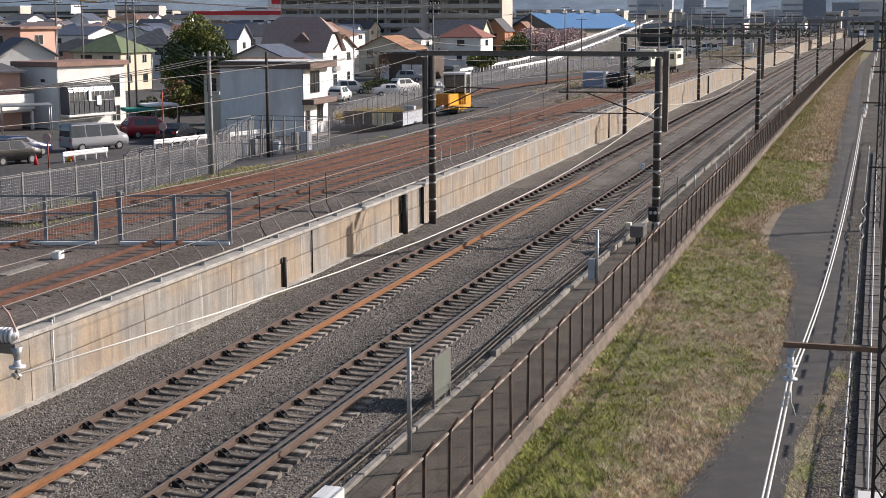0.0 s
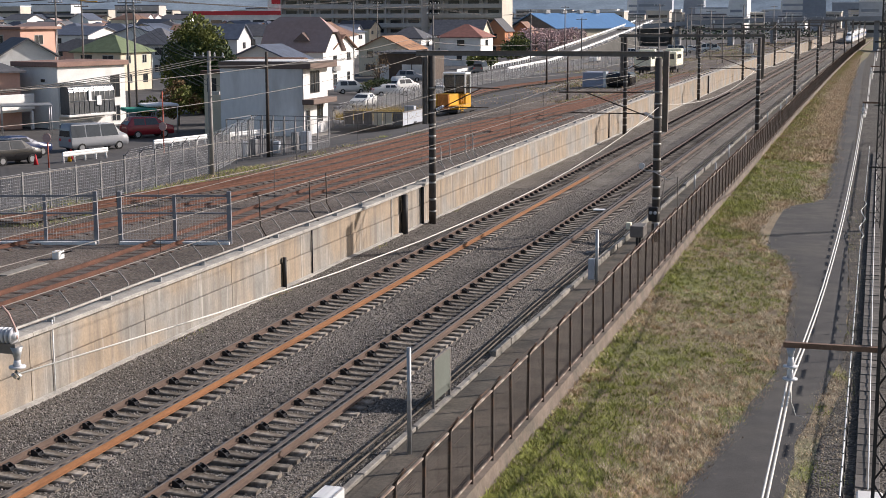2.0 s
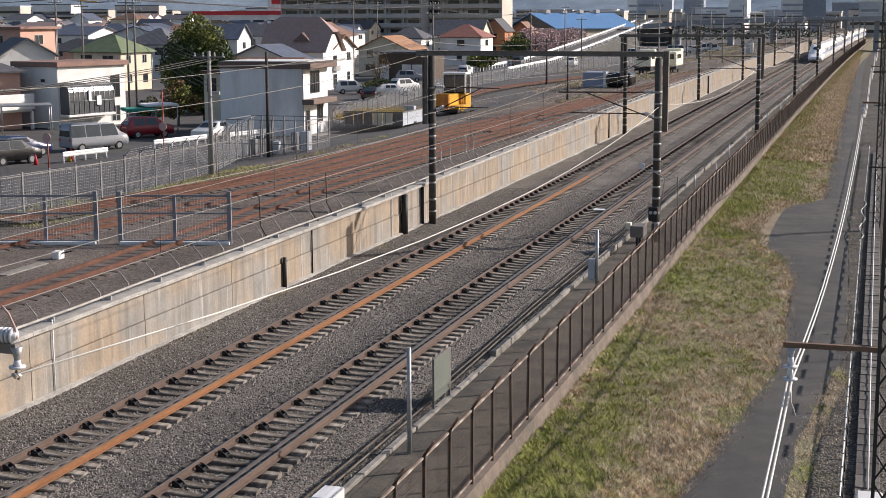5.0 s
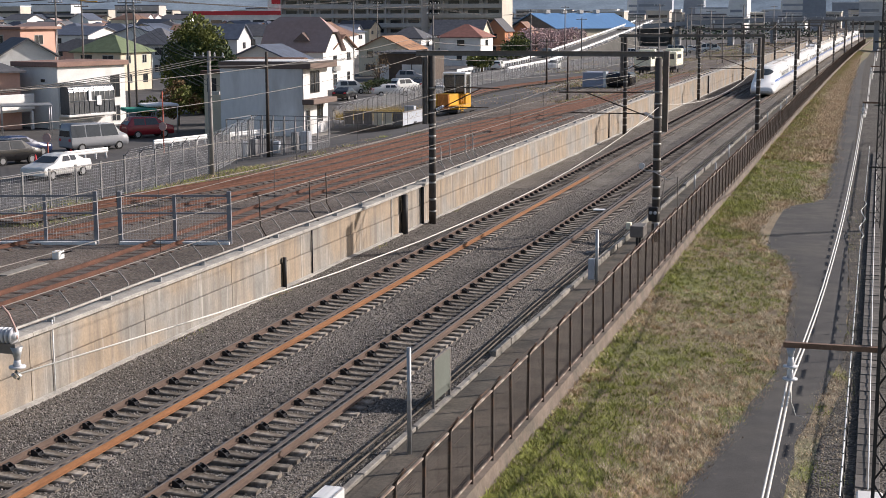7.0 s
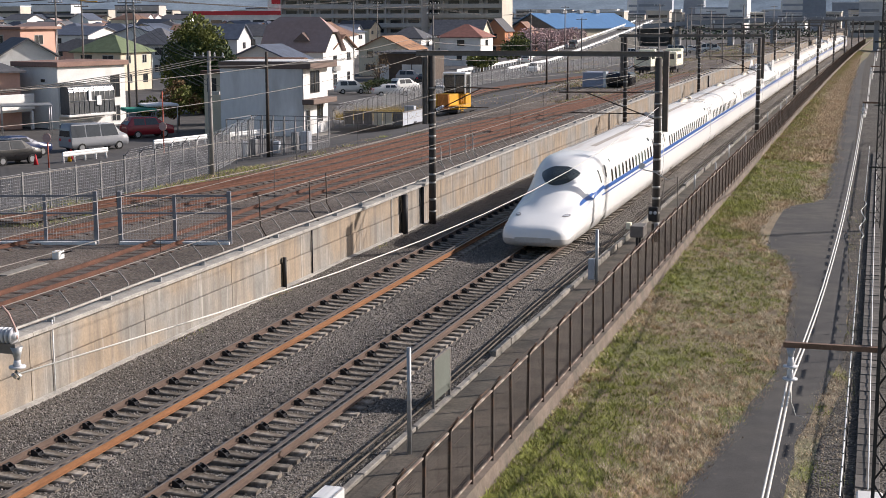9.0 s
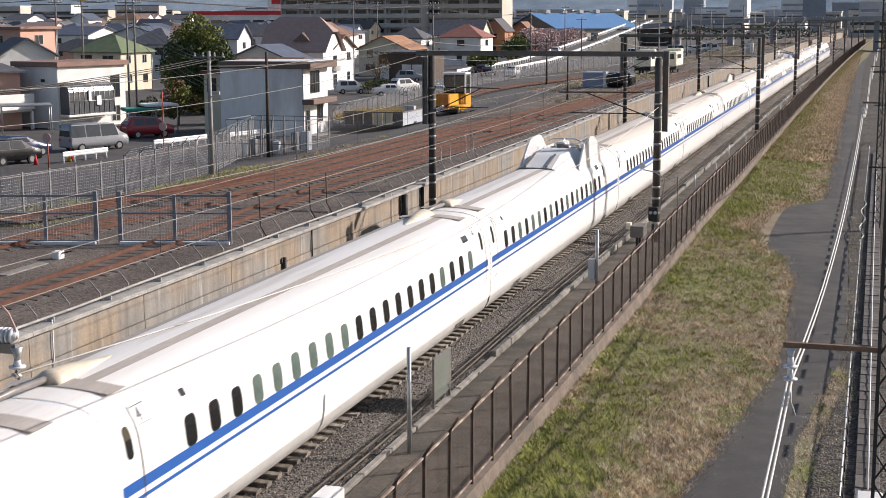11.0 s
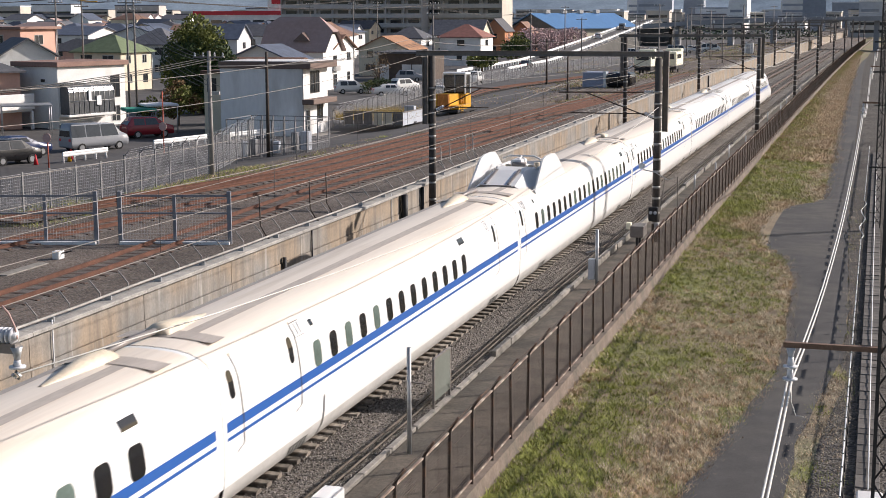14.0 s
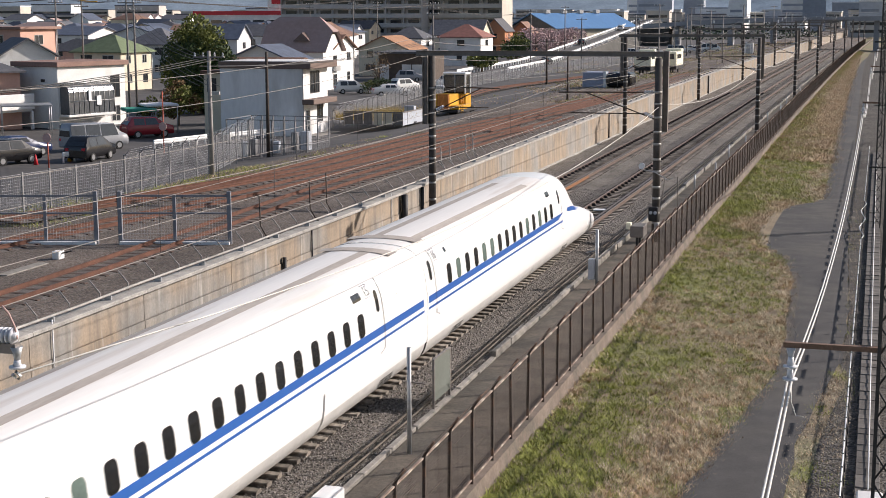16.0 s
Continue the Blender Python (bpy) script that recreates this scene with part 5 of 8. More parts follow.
# ---- the quarters behind, street by street ----
def quarters():
    rnd = random.Random(21)
    walls = ["plaster_white", "plaster_cream", "plaster_grey", "plaster_white", "wood_dark", "plaster_pink", "plaster_white"]
    roofs = ["roof_grey", "roof_slate", "roof_brown", "roof_grey", "roof_slate", "roof_mauve"]
    n = 0
    for row, y in enumerate((232, 262, 295, 330, 368, 410, 455, 505, 560, 620, 690, 770, 860)):
        x0 = -0.30 * y - 8
        x = x0
        while x > -0.62 * y - 22:
            w, d = rnd.uniform(7.5, 12.5), rnd.uniform(7, 11)
            if not (x > -66 and y < 350):
                wl, rf = rnd.choice(walls), rnd.choice(roofs)
                h = rnd.choice((3.2, 5.2, 5.4, 5.6)) if y < 500 else rnd.choice((5.4, 6.0, 8.0))
                tone = {"plaster_white": "white", "plaster_cream": "cream", "plaster_grey": "grey", "wood_dark": "dark boarded", "plaster_pink": "salmon"}[wl]
                tile = {"roof_grey": "grey tiled", "roof_slate": "slate-blue tiled", "roof_brown": "brown tiled", "roof_mauve": "mauve"}[rf]
                house(x, y + rnd.uniform(-6, 6), w, d, h, wl, rf, rnd.choice(("hip", "gable", "gable_y", "hip_y")), rnd.uniform(1.4, 2.4), rnd.uniform(-12, 12), "%s house with a %s roof" % (tone, tile), seed=100 + n)
                n += 1
            x -= w + rnd.uniform(2.0, 6.5)


quarters()


def slab_block(x, y, w, d, floors, wall, label, rail="apartment", storey=2.9, name="apartment_building", turn=0, bay=5.5):
    """A long block with a balcony along every floor of its near side."""
    h = floors * storey
    t = thing(name, (x - w / 2, y + d / 2, TOWN), label, "building", HOUSE_GROUP, turn=turn)
    bm = bmesh.new()
    box(bm, -w / 2, w / 2, -d / 2, d / 2, -1, h)
    part("wall", bm, wall, t)
    part("roof", bevelled(-w / 2 - 0.4, w / 2 + 0.4, -d / 2 - 1.6, d / 2 + 0.4, h, h + 0.5, 0.05), rail, t)
    for f in range(floors):
        z = f * storey
        bm = bmesh.new()
        box(bm, -w / 2, w / 2, -d / 2 - 1.5, -d / 2 - 0.02, z - 0.18, z)
        box(bm, -w / 2, w / 2, -d / 2 - 1.5, -d / 2 - 1.38, z, z + 1.15)
        bal = part("balcony", bm, rail, t)
        n = int(w / bay)
        for k in range(n):
            u = -w / 2 + w * (k + 0.5) / n
            bm = bmesh.new()
            box(bm, u - bay * 0.32, u + bay * 0.32, -d / 2 - 0.05, -d / 2 + 0.05, z + 0.1, z + 2.2)
            part("window", bm, "pane", t)
    n = int(w / bay)
    for k in range(n + 1):
        u = -w / 2 + w * k / n
        bm = bmesh.new()
        box(bm, u - 0.1, u + 0.1, -d / 2 - 1.52, -d / 2 - 0.021, -0.5, h - 0.2)
        part("pier", bm, rail, t)
    return t


slab_block(-119, 425, 46, 12, 8, "apartment_dim", "long grey-brown apartment block with balconies on every floor", "apartment_dim")
slab_block(-95.5, 432, 25, 12, 8, "apartment", "beige apartment block with pale balconies on every floor", "apartment")


def far_blocks():
    rnd = random.Random(33)
    n = 0
    for y in (700, 860, 1050, 1300):
        x = -0.62 * y - 20
        while x < 0.02 * y:
            near = x > -0.34 * y
            w, d, h = rnd.uniform(9, 22) if near else rnd.uniform(12, 36), rnd.uniform(9, 16), (rnd.uniform(6.0, 10.5) if near else rnd.uniform(7, 15)) * (0.8 + y / 2600)
            if rnd.random() < 0.8:
                t = thing("town_block", (x, y + rnd.uniform(-40, 40), TOWN), rnd.choice(("pale flat-roofed town building with rows of windows", "grey commercial building with window bands")), "building", HOUSE_GROUP, turn=rnd.uniform(-8, 8))
                bm = bmesh.new()
                box(bm, -w / 2, w / 2, -d / 2, d / 2, -1, h)
                part("wall", bm, rnd.choice(("pale_block", "pale_block", "apartment", "apartment_dim")), t)
                part("roof", bevelled(-w / 2 - 0.3, w / 2 + 0.3, -d / 2 - 0.3, d / 2 + 0.3, h, h + 0.6, 0.05), rnd.choice(("pale_block", "roof_grey", "roof_slate", "plaster_white")), t)
                for f in range(int(h / 3.3)):
                    bm = bmesh.new()
                    box(bm, -w / 2 + 1, w / 2 - 1, -d / 2 - 0.06, -d / 2 + 0.02, f * 3.3 + 1.0, f * 3.3 + 2.3)
                    part("window_band", bm, "pane", t)
                n += 1
            x += w + (rnd.uniform(1, 9) if near else rnd.uniform(3, 22))


far_blocks()


def commercial():
    """The shops with a red fascia and the tall white sign tower far behind the houses."""
    t = thing("shop_building", (-232, 560, TOWN), "long shop building with a red fascia and pale walls", "building", HOUSE_GROUP)
    bm = bmesh.new()
    box(bm, -26, 26, -8, 8, -1, 9.5)
    part("wall", bm, "pale_block", t)
    bm = bmesh.new()
    box(bm, -26.5, 26.5, -8.6, -8.02, 9.6, 11.2)
    part("fascia", bm, "red_sign", t, "red fascia")
    for k in range(8):
        bm = bmesh.new()
        box(bm, -25 + 6.3 * k, -20 + 6.3 * k, -8.08, -7.98, 4.5, 7.5)
        part("window", bm, "pane", t)
    t = thing("sign_tower", (-222, 556, TOWN), "narrow white tower with a red emblem", "sign", HOUSE_GROUP)
    bm = bmesh.new()
    box(bm, -4, 4, -2, 2, 0, 21)
    part("tower", bm, "plaster_white", t)
    bm = bmesh.new()
    box(bm, -2.2, 2.2, -2.1, -2.01, 14, 18.5)
    part("emblem", bm, "red_sign", t, "plain red emblem")


commercial()


def blue_warehouse():
    t = thing("warehouse", (-80.5, 465, TOWN), "warehouse with a faded blue metal roof and roof vents", "warehouse", HOUSE_GROUP, turn=-38)
    w, d, h, r = 24, 34, 5.2, 4.4
    bm = bmesh.new()
    box(bm, -w / 2, w / 2, -d / 2, d / 2, -1, h)
    part("wall", bm, "plaster_cream", t)
    part("roof", roof_mesh("gable_y", w, d, h, r, 0.8, 0.25), "roof_blue", t, "blue metal gable roof")
    # Dark sheet over the cream gable wall: its shade as a colour.
    bm = bmesh.new()
    quad(bm, (-w / 2, -d / 2 - 0.05, h - 0.2), (w / 2, -d / 2 - 0.05, h - 0.2), (0.02, -d / 2 - 0.05, h + r), (-0.02, -d / 2 - 0.05, h + r))
    part("gable", bm, "roof_grey", t, "gable end darkened for shade")
    for k in range(4):
        part("roof_vent", bevelled(-0.8, 0.8, -12 + 7 * k, -10 + 7 * k, h + r, h + r + 1.3, 0.2), "alu", t)


blue_warehouse()


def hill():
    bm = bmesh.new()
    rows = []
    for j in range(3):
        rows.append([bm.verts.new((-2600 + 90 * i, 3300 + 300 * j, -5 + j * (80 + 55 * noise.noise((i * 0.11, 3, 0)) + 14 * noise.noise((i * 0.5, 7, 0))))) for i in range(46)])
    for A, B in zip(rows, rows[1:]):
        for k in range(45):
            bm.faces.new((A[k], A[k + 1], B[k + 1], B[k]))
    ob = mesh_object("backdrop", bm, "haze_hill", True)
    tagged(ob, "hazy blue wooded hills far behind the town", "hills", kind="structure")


hill()


# ---- the road ramp and the bridge ----
def ramp():
    t = thing("road_ramp", (0, 0, 0), "asphalt road ramp between white railings climbing to a bridge", "road", kind="structure")
    def mid(s):
        y = 205 + s
        return Vector((-44.8 - 0.062 * s, y, TOWN + 0.05 + 3.9 * max(0.0, (s - 70) / 145) ** 1.1))
    ss = spaced(-60, 330, 12)
    bm = bmesh.new()
    rows = [[bm.verts.new(mid(s) + Vector((u, 0, v))) for u, v in ((-6.5, -9), (-3.3, 0.0), (3.3, 0.0), (8.0, -9))] for s in ss]
    for A, B in zip(rows, rows[1:]):
        for k in range(3):
            f = bm.faces.new((A[k], A[k + 1], B[k + 1], B[k]))
            f.material_index = 0 if k == 1 else 1
    part("roadway", bm, ["town", "soil_bank"], t, "asphalt roadway on a bank")
    bm = bmesh.new()
    for a, b in zip(ss, ss[1:]):
        quad(bm, mid(a) + Vector((-0.1, 0, 0.02)), mid(a) + Vector((0.1, 0, 0.02)), mid(b) + Vector((0.1, 0, 0.02)), mid(b) + Vector((-0.1, 0, 0.02)))
    part("centre_line", bm, "road_line", t)
    for u, s0, s1 in ((-2.95, 12, 300), (2.95, 24, 300)):
        bm = bmesh.new()
        for a, b in zip(spaced(s0, s1, 8), spaced(s0, s1, 8)[1:]):
            pa, pb = mid(a) + Vector((u, 0, 0)), mid(b) + Vector((u, 0, 0))
            for z0, z1 in ((0.55, 0.98),):
                quad(bm, pa + Vector((0.05, 0, z0)), pb + Vector((0.05, 0, z0)), pb + Vector((0.05, 0, z1)), pa + Vector((0.05, 0, z1)))
                quad(bm, pa + Vector((-0.05, 0, z1)), pa + Vector((0.05, 0, z1)), pb + Vector((0.05, 0, z1)), pb + Vector((-0.05, 0, z1)))
                quad(bm, pa + Vector((-0.05, 0, z0)), pb + Vector((-0.05, 0, z0)), pb + Vector((-0.05, 0, z1)), pa + Vector((-0.05, 0, z1)))
        rail = part("railing", bm, "trim_white", t, "white steel railing")
        me = bpy.data.meshes.new("railing_post")
        b2 = bevelled(-0.07, 0.07, -0.12, 0.12, -0.1, 0.55, 0.02)
        b2.to_mesh(me)
        b2.free()
        me.materials.append(M["trim_white"])
        for s in spaced(s0, s1, 2.6):
            piece("railing_post", me, rail, Matrix.Translation(mid(s) + Vector((u, 0, 0))))
    return mid


M["soil_bank"] = material("dark_bank", (0.075, 0.072, 0.065), 0.95, vary=0.3, scale=0.4)
RAMP = ramp()


M["bridge_steel"] = material("bridge_grey_girder", (0.30, 0.31, 0.33), 0.7, vary=0.15, scale=0.3)
# Far hall walls and window bands: distance haze mixed into both colours.
M["haze_wall"] = material("hazed_hall_wall", (0.50, 0.53, 0.58), 0.9, vary=0.12, scale=0.08)
M["haze_wall_dark"] = material("hazed_hall_dark_wall", (0.30, 0.33, 0.375), 0.9, vary=0.12, scale=0.08)
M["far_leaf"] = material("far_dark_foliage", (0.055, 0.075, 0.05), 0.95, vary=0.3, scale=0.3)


def bridge():
    t = thing("road_bridge", (0, 0, 0), "grey road bridge on piers crossing the railway", "bridge", kind="structure")
    y = 440
    spans = ((-54, 7.0), (-40, 8.0), (-20, 8.8), (14, 9.3), (60, 9.4), (130, 9.4))
    for (x0, z0), (x1, z1) in zip(spans, spans[1:]):
        bm = bmesh.new()
        vs = [bm.verts.new(p) for p in ((x0, y, z0 - 1.3), (x1, y, z1 - 1.3), (x1, y, z1), (x0, y, z0), (x0, y + 11, z0 - 1.3), (x1, y + 11, z1 - 1.3), (x1, y + 11, z1), (x0, y + 11, z0))]
        for q in ((0, 1, 2, 3), (5, 4, 7, 6), (3, 2, 6, 7), (1, 0, 4, 5), (0, 3, 7, 4), (2, 1, 5, 6)):
            bm.faces.new([vs[i] for i in q])
        part("girder", bm, "bridge_steel", t, "grey steel girder")
        part("handrail", tube(bmesh.new(), [(x0, y + 0.2, z0 + 1.1), (x1, y + 0.2, z1 + 1.1)], 0.06, 6), "bridge_steel", t)
        part("handrail", tube(bmesh.new(), [(x0, y + 0.2, z0 + 0.55), (x1, y + 0.2, z1 + 0.55)], 0.04, 6), "bridge_steel", t)
        for k in range(int((x1 - x0) / 4)):
            u = (k + 0.5) * 4 / (x1 - x0)
            z = z0 + (z1 - z0) * u
            part("rail_post", tube(bmesh.new(), [(x0 + u * (x1 - x0), y + 0.2, z - 0.1), (x0 + u * (x1 - x0), y + 0.2, z + 1.12)], 0.06, 6), "bridge_steel", t)
    for x in (-44, -28, -15.5, 14, 36):
        part("pier", bevelled(x - 0.8, x + 0.8, y + 2, y + 8, -1.2, 8.0 if x > -20 else 6.3, 0.2), "bridge_steel", t)
    part("abutment", bevelled(-62, -46, y + 1, y + 10, 0.2, 5.6, 0.2), "soil_bank", t, "dark bridge abutment")


def far_halls():
    """Large grey halls and office blocks that close the view behind the bridge."""
    rnd = random.Random(91)
    x = -150
    while x < 90:
        w, h = rnd.uniform(10, 26), rnd.uniform(11, 25)
        y = rnd.uniform(760, 960)
        t = thing("far_hall", (x + w / 2, y, -1), rnd.choice(("large grey hall behind the bridge in haze", "tall office block in the distance, tinted blue-grey for haze")), "building", HOUSE_GROUP, turn=rnd.uniform(-6, 6))
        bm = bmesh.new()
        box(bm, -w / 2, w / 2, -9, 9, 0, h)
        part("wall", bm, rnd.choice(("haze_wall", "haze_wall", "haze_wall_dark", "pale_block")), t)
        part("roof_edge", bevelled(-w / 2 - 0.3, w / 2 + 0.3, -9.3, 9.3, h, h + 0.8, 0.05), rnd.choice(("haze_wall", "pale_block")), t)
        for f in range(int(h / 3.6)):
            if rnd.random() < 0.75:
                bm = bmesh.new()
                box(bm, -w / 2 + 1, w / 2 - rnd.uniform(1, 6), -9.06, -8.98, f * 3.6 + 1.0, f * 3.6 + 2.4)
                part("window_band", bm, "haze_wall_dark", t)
        x += w + rnd.uniform(-2, 3)
    bm = bmesh.new()
    for _ in range(5200):
        x = rnd.uniform(-130, 70)
        y = 560 + 40 * noise.noise((x * 0.03, 1, 0)) + rnd.uniform(-9, 9)
        top = 5.2 + 3.2 * noise.noise((x * 0.06, 5, 0)) + 1.8 * noise.noise((x * 0.3, 2, 0))
        if -6 < x < 17:
            continue
        z = rnd.uniform(-0.6, max(1.0, top))
        c = Vector((x, y, z))
        u, v = [Vector((rnd.gauss(0, 1), rnd.gauss(0, 1), rnd.gauss(0, 1))).normalized() * rnd.uniform(0.4, 0.9) for _ in range(2)]
        bm.faces.new([bm.verts.new(p) for p in (c - u, c + v * 0.6, c + u, c - v * 0.6)])
    tagged(mesh_object("far_trees", bm, "far_leaf"), "dark line of far trees behind the bridge", "trees", kind="stuff")


far_halls()
bridge()

for _x0, _x1 in ((-3.3, -1.9), (0.1, 1.5), (1.65, 3.2)):
    part("shutter", bevelled(_x0, _x1, -5.08, -5.01, 0.05, 2.35, 0.02), "plaster_grey", DARK_STORE, "pale grey shutter")


# ---- materials of the small things ----
M["gantry"] = material("grey_brown_gantry_steel", (0.20, 0.18, 0.165), 0.6, 0.2, vary=0.2, scale=3)
M["wire_white"] = material("white_feeder", (0.66, 0.64, 0.60), 0.5, vary=0.08)
M["rod_pink"] = material("faded_rod", (0.50, 0.33, 0.29), 0.6, vary=0.1)
M["board_green"] = material("grey_green_board", (0.145, 0.16, 0.14), 0.45, vary=0.15, scale=1.5)
M["arm_grey"] = material("dull_grey_arm", (0.30, 0.28, 0.26), 0.6, 0.2, vary=0.2)
M["rust_rail"] = material("dark_rust_rail", (0.118, 0.054, 0.036), 0.9, vary=0.3, scale=2)
M["rust_bed"] = material("rust_stained_gravel", (0.118, 0.095, 0.08), 0.95, vary=0.4, scale=1.2, bump=0.05, bump_scale=12, spot=(0.125, 0.11, 0.10), spot_scale=0.7, spot_amount=0.7)
M["wood_sleeper"] = material("dark_wooden_sleeper", (0.085, 0.058, 0.045), 0.95, vary=0.35, scale=3, own=0.3)
M["grass_green"] = material("fresh_green_grass", (0.33, 0.345, 0.085), 0.85, vary=0.25, scale=0.7, island=0.35)
M["grass_dry"] = material("dry_straw_grass", (0.52, 0.38, 0.25), 0.9, vary=0.25, scale=0.7, island=0.35)
M["grass_pale"] = material("pale_dead_grass", (0.62, 0.53, 0.37), 0.9, vary=0.2, scale=0.7, island=0.3)
M["grass_brown"] = material("brown_dead_grass", (0.40, 0.27, 0.16), 0.9, vary=0.25, scale=0.7, island=0.35)
M["grass_lush"] = material("deep_green_weeds", (0.20, 0.22, 0.065), 0.85, vary=0.25, scale=0.7, island=0.35)
M["pole_con_dark"] = material("dull_utility_pole", (0.17, 0.16, 0.15), 0.85, vary=0.2, scale=3)
# Trough lids: shade falling from the right is put into their base colour.
M["lid"] = material("shaded_trough_lid", (0.115, 0.105, 0.095), 0.9, vary=0.3, scale=2, own=0.3)
# Dark gravel whose tone also carries the shade over the mast strip.
M["stones_dark"] = stone_material("dark_gravel", (0.085, 0.078, 0.07), (0.095, 0.08, 0.065), 13, 0.05)
M["wire"] = material("wire_grey", (0.26, 0.24, 0.22), 0.6, 0.3, vary=0.1)
M["lattice"] = material("dark_lattice_steel", (0.05, 0.048, 0.047), 0.7, 0.2, vary=0.25, scale=3)
M["arm_rust"] = material("rust_brown_arm", (0.19, 0.12, 0.085), 0.8, vary=0.3, scale=4)
M["sign_post"] = material("red_post_paint", (0.45, 0.10, 0.06), 0.6, vary=0.15)
M["sign_disc"] = material("pale_sign_disc", (0.55, 0.36, 0.33), 0.5, vary=0.1)


# ---- shared mesh helper for repeats ----
def data(name, bm, *mats, smooth=False):
    me = bpy.data.meshes.new(name)
    bmesh.ops.recalc_face_normals(bm, faces=bm.faces)
    bm.to_mesh(me)
    bm.free()
    for m in mats:
        me.materials.append(M[m])
    if smooth:
        me.polygons.foreach_set("use_smooth", [True] * len(me.polygons))
    return me


# ---- overhead line masts ----
MAST_Y = [67.2, 124.5, 177.5, 234.0, 300.0, 365.0, 420.0, 486.0, 545.0]
XL, XR = -7.38, 4.25


def mast_mesh():
    bm = bmesh.new()
    tube(bm, [(0, 0, -0.9), (0, 0, 4), (0, 0, 8.1)], 0.19, 14, 0.165)
    return data("pole", bm, "mast")


def band_mesh():
    bm = bmesh.new()
    tube(bm, [(0, 0, -0.05), (0, 0, 0.05)], 0.187, 14)
    return data("band", bm, "band")


POLE, BAND = mast_mesh(), band_mesh()


def h_section(bm, x0, x1, y, z, s=0.24):
    """A level H beam along x."""
    box(bm, x0, x1, y - s / 2, y + s / 2, z + s / 2 - 0.02, z + s / 2)
    box(bm, x0, x1, y - s / 2, y + s / 2, z - s / 2, z - s / 2 + 0.02)
    box(bm, x0, x1, y - 0.012, y + 0.012, z - s / 2 + 0.02, z + s / 2 - 0.02)


def h_post(bm, x, y, z0, z1, s=0.26):
    box(bm, x - s / 2, x - s / 2 + 0.02, y - s / 2, y + s / 2, z0, z1)
    box(bm, x + s / 2 - 0.02, x + s / 2, y - s / 2, y + s / 2, z0, z1)
    box(bm, x - s / 2 + 0.02, x + s / 2 - 0.02, y - 0.012, y + 0.012, z0, z1)


def insulator(bm, p, d, n=4, r=0.09, mi=0):
    """A string of porcelain sheds from p along d."""
    p, d = Vector(p), Vector(d).normalized()
    for k in range(n):
        a = p + d * (0.11 * k)
        tube(bm, [a, a + d * 0.05], r, 10, mi=mi)
        tube(bm, [a + d * 0.05, a + d * 0.11], r * 0.45, 8, mi=mi)


def mast(x, y, towards):
    t = thing("catenary_mast", tp(x, y, 0), "dark concrete catenary mast with pale bands and steel arms", "mast", "catenary masts")
    piece("pole", POLE, t)
    rnd = random.Random(int(y * 7 + x))
    for k in range(11):
        piece("band", BAND, t, Matrix.Translation((0, 0, 0.4 + 0.62 * k + rnd.uniform(-0.12, 0.12))))
    s = towards
    reach = abs(0 - XR) + 0.4 if s < 0 else abs(-4.28 - XL) + 0.4
    bm = bmesh.new()
    tube(bm, [(0.1 * s, 0, 6.55), (s * reach, 0, 6.5)], 0.035, 6)
    tube(bm, [(0.1 * s, 0, 5.3), (s * reach * 0.72, 0, 6.5)], 0.03, 6)
    tube(bm, [(0.15 * s, 0.05, 5.55), (s * (reach - 0.6), 0.05, 5.55)], 0.028, 6)
    part("cantilever", bm, "fence", t, "dark steel cantilever arm")
    bm = bmesh.new()
    insulator(bm, (s * 0.22, 0, 6.55), (s, 0, 0))
    part("insulator", bm, "ceramic", t, "white porcelain insulator")
    bm = bmesh.new()
    insulator(bm, (s * 0.22, 0, 5.4), (s, 0, 0.5))
    part("insulator", bm, "ceramic", t, "white porcelain insulator")
    return t


def overhead():
    for i, y in enumerate(MAST_Y):
        mast(XL, y + 1.7, 1)
        mast(XR, y - 0.9, -1)
        g = thing("gantry_beam", tp(0, y + 0.2, 0), "grey steel beam spanning two masts with hanging uprights", "gantry", "catenary gantries")
        bm = bmesh.new()
        h_section(bm, XL - 0.35, XR + 0.35, 0, 8.25)
        part("beam", bm, "gantry", g)
        for x, dy in ((XL - 0.28, 1.3), (XR + 0.25, -0.5)):
            bm = bmesh.new()
            h_post(bm, x, dy, 4.7, 8.4)
            part("upright", bm, "gantry", g)
        if i > 1:
            bm = bmesh.new()
            for x in (-5.6, -1.4, 2.0):
                tube(bm, [(x, 0, 8.3), (x, 0, 9.4)], 0.04, 6)
                insulator(bm, (x, 0, 9.0), (0, 0, 1), 3, 0.12, 1)
            part("wire_holder", bm, ["gantry", "ceramic"], g)


overhead()


def span_wire(name, x, ys, z_end, sag, r, mat, label, x2=None):
    """One overhead wire along the line, sagging between its supports."""
    t = thing(name, (0, 0, 0), label, "wire", "overhead wires")
    bm = bmesh.new()
    pts = []
    for a, b in zip(ys, ys[1:]):
        n = 10
        for k in range(n + (1 if b == ys[-1] else 0)):
            u = k / n
            pts.append(tp(x, a + (b - a) * u, z_end - 4 * sag * u * (1 - u)))
    tube(bm, pts, r, 5)
    part("wire", bm, mat, t)
    return t


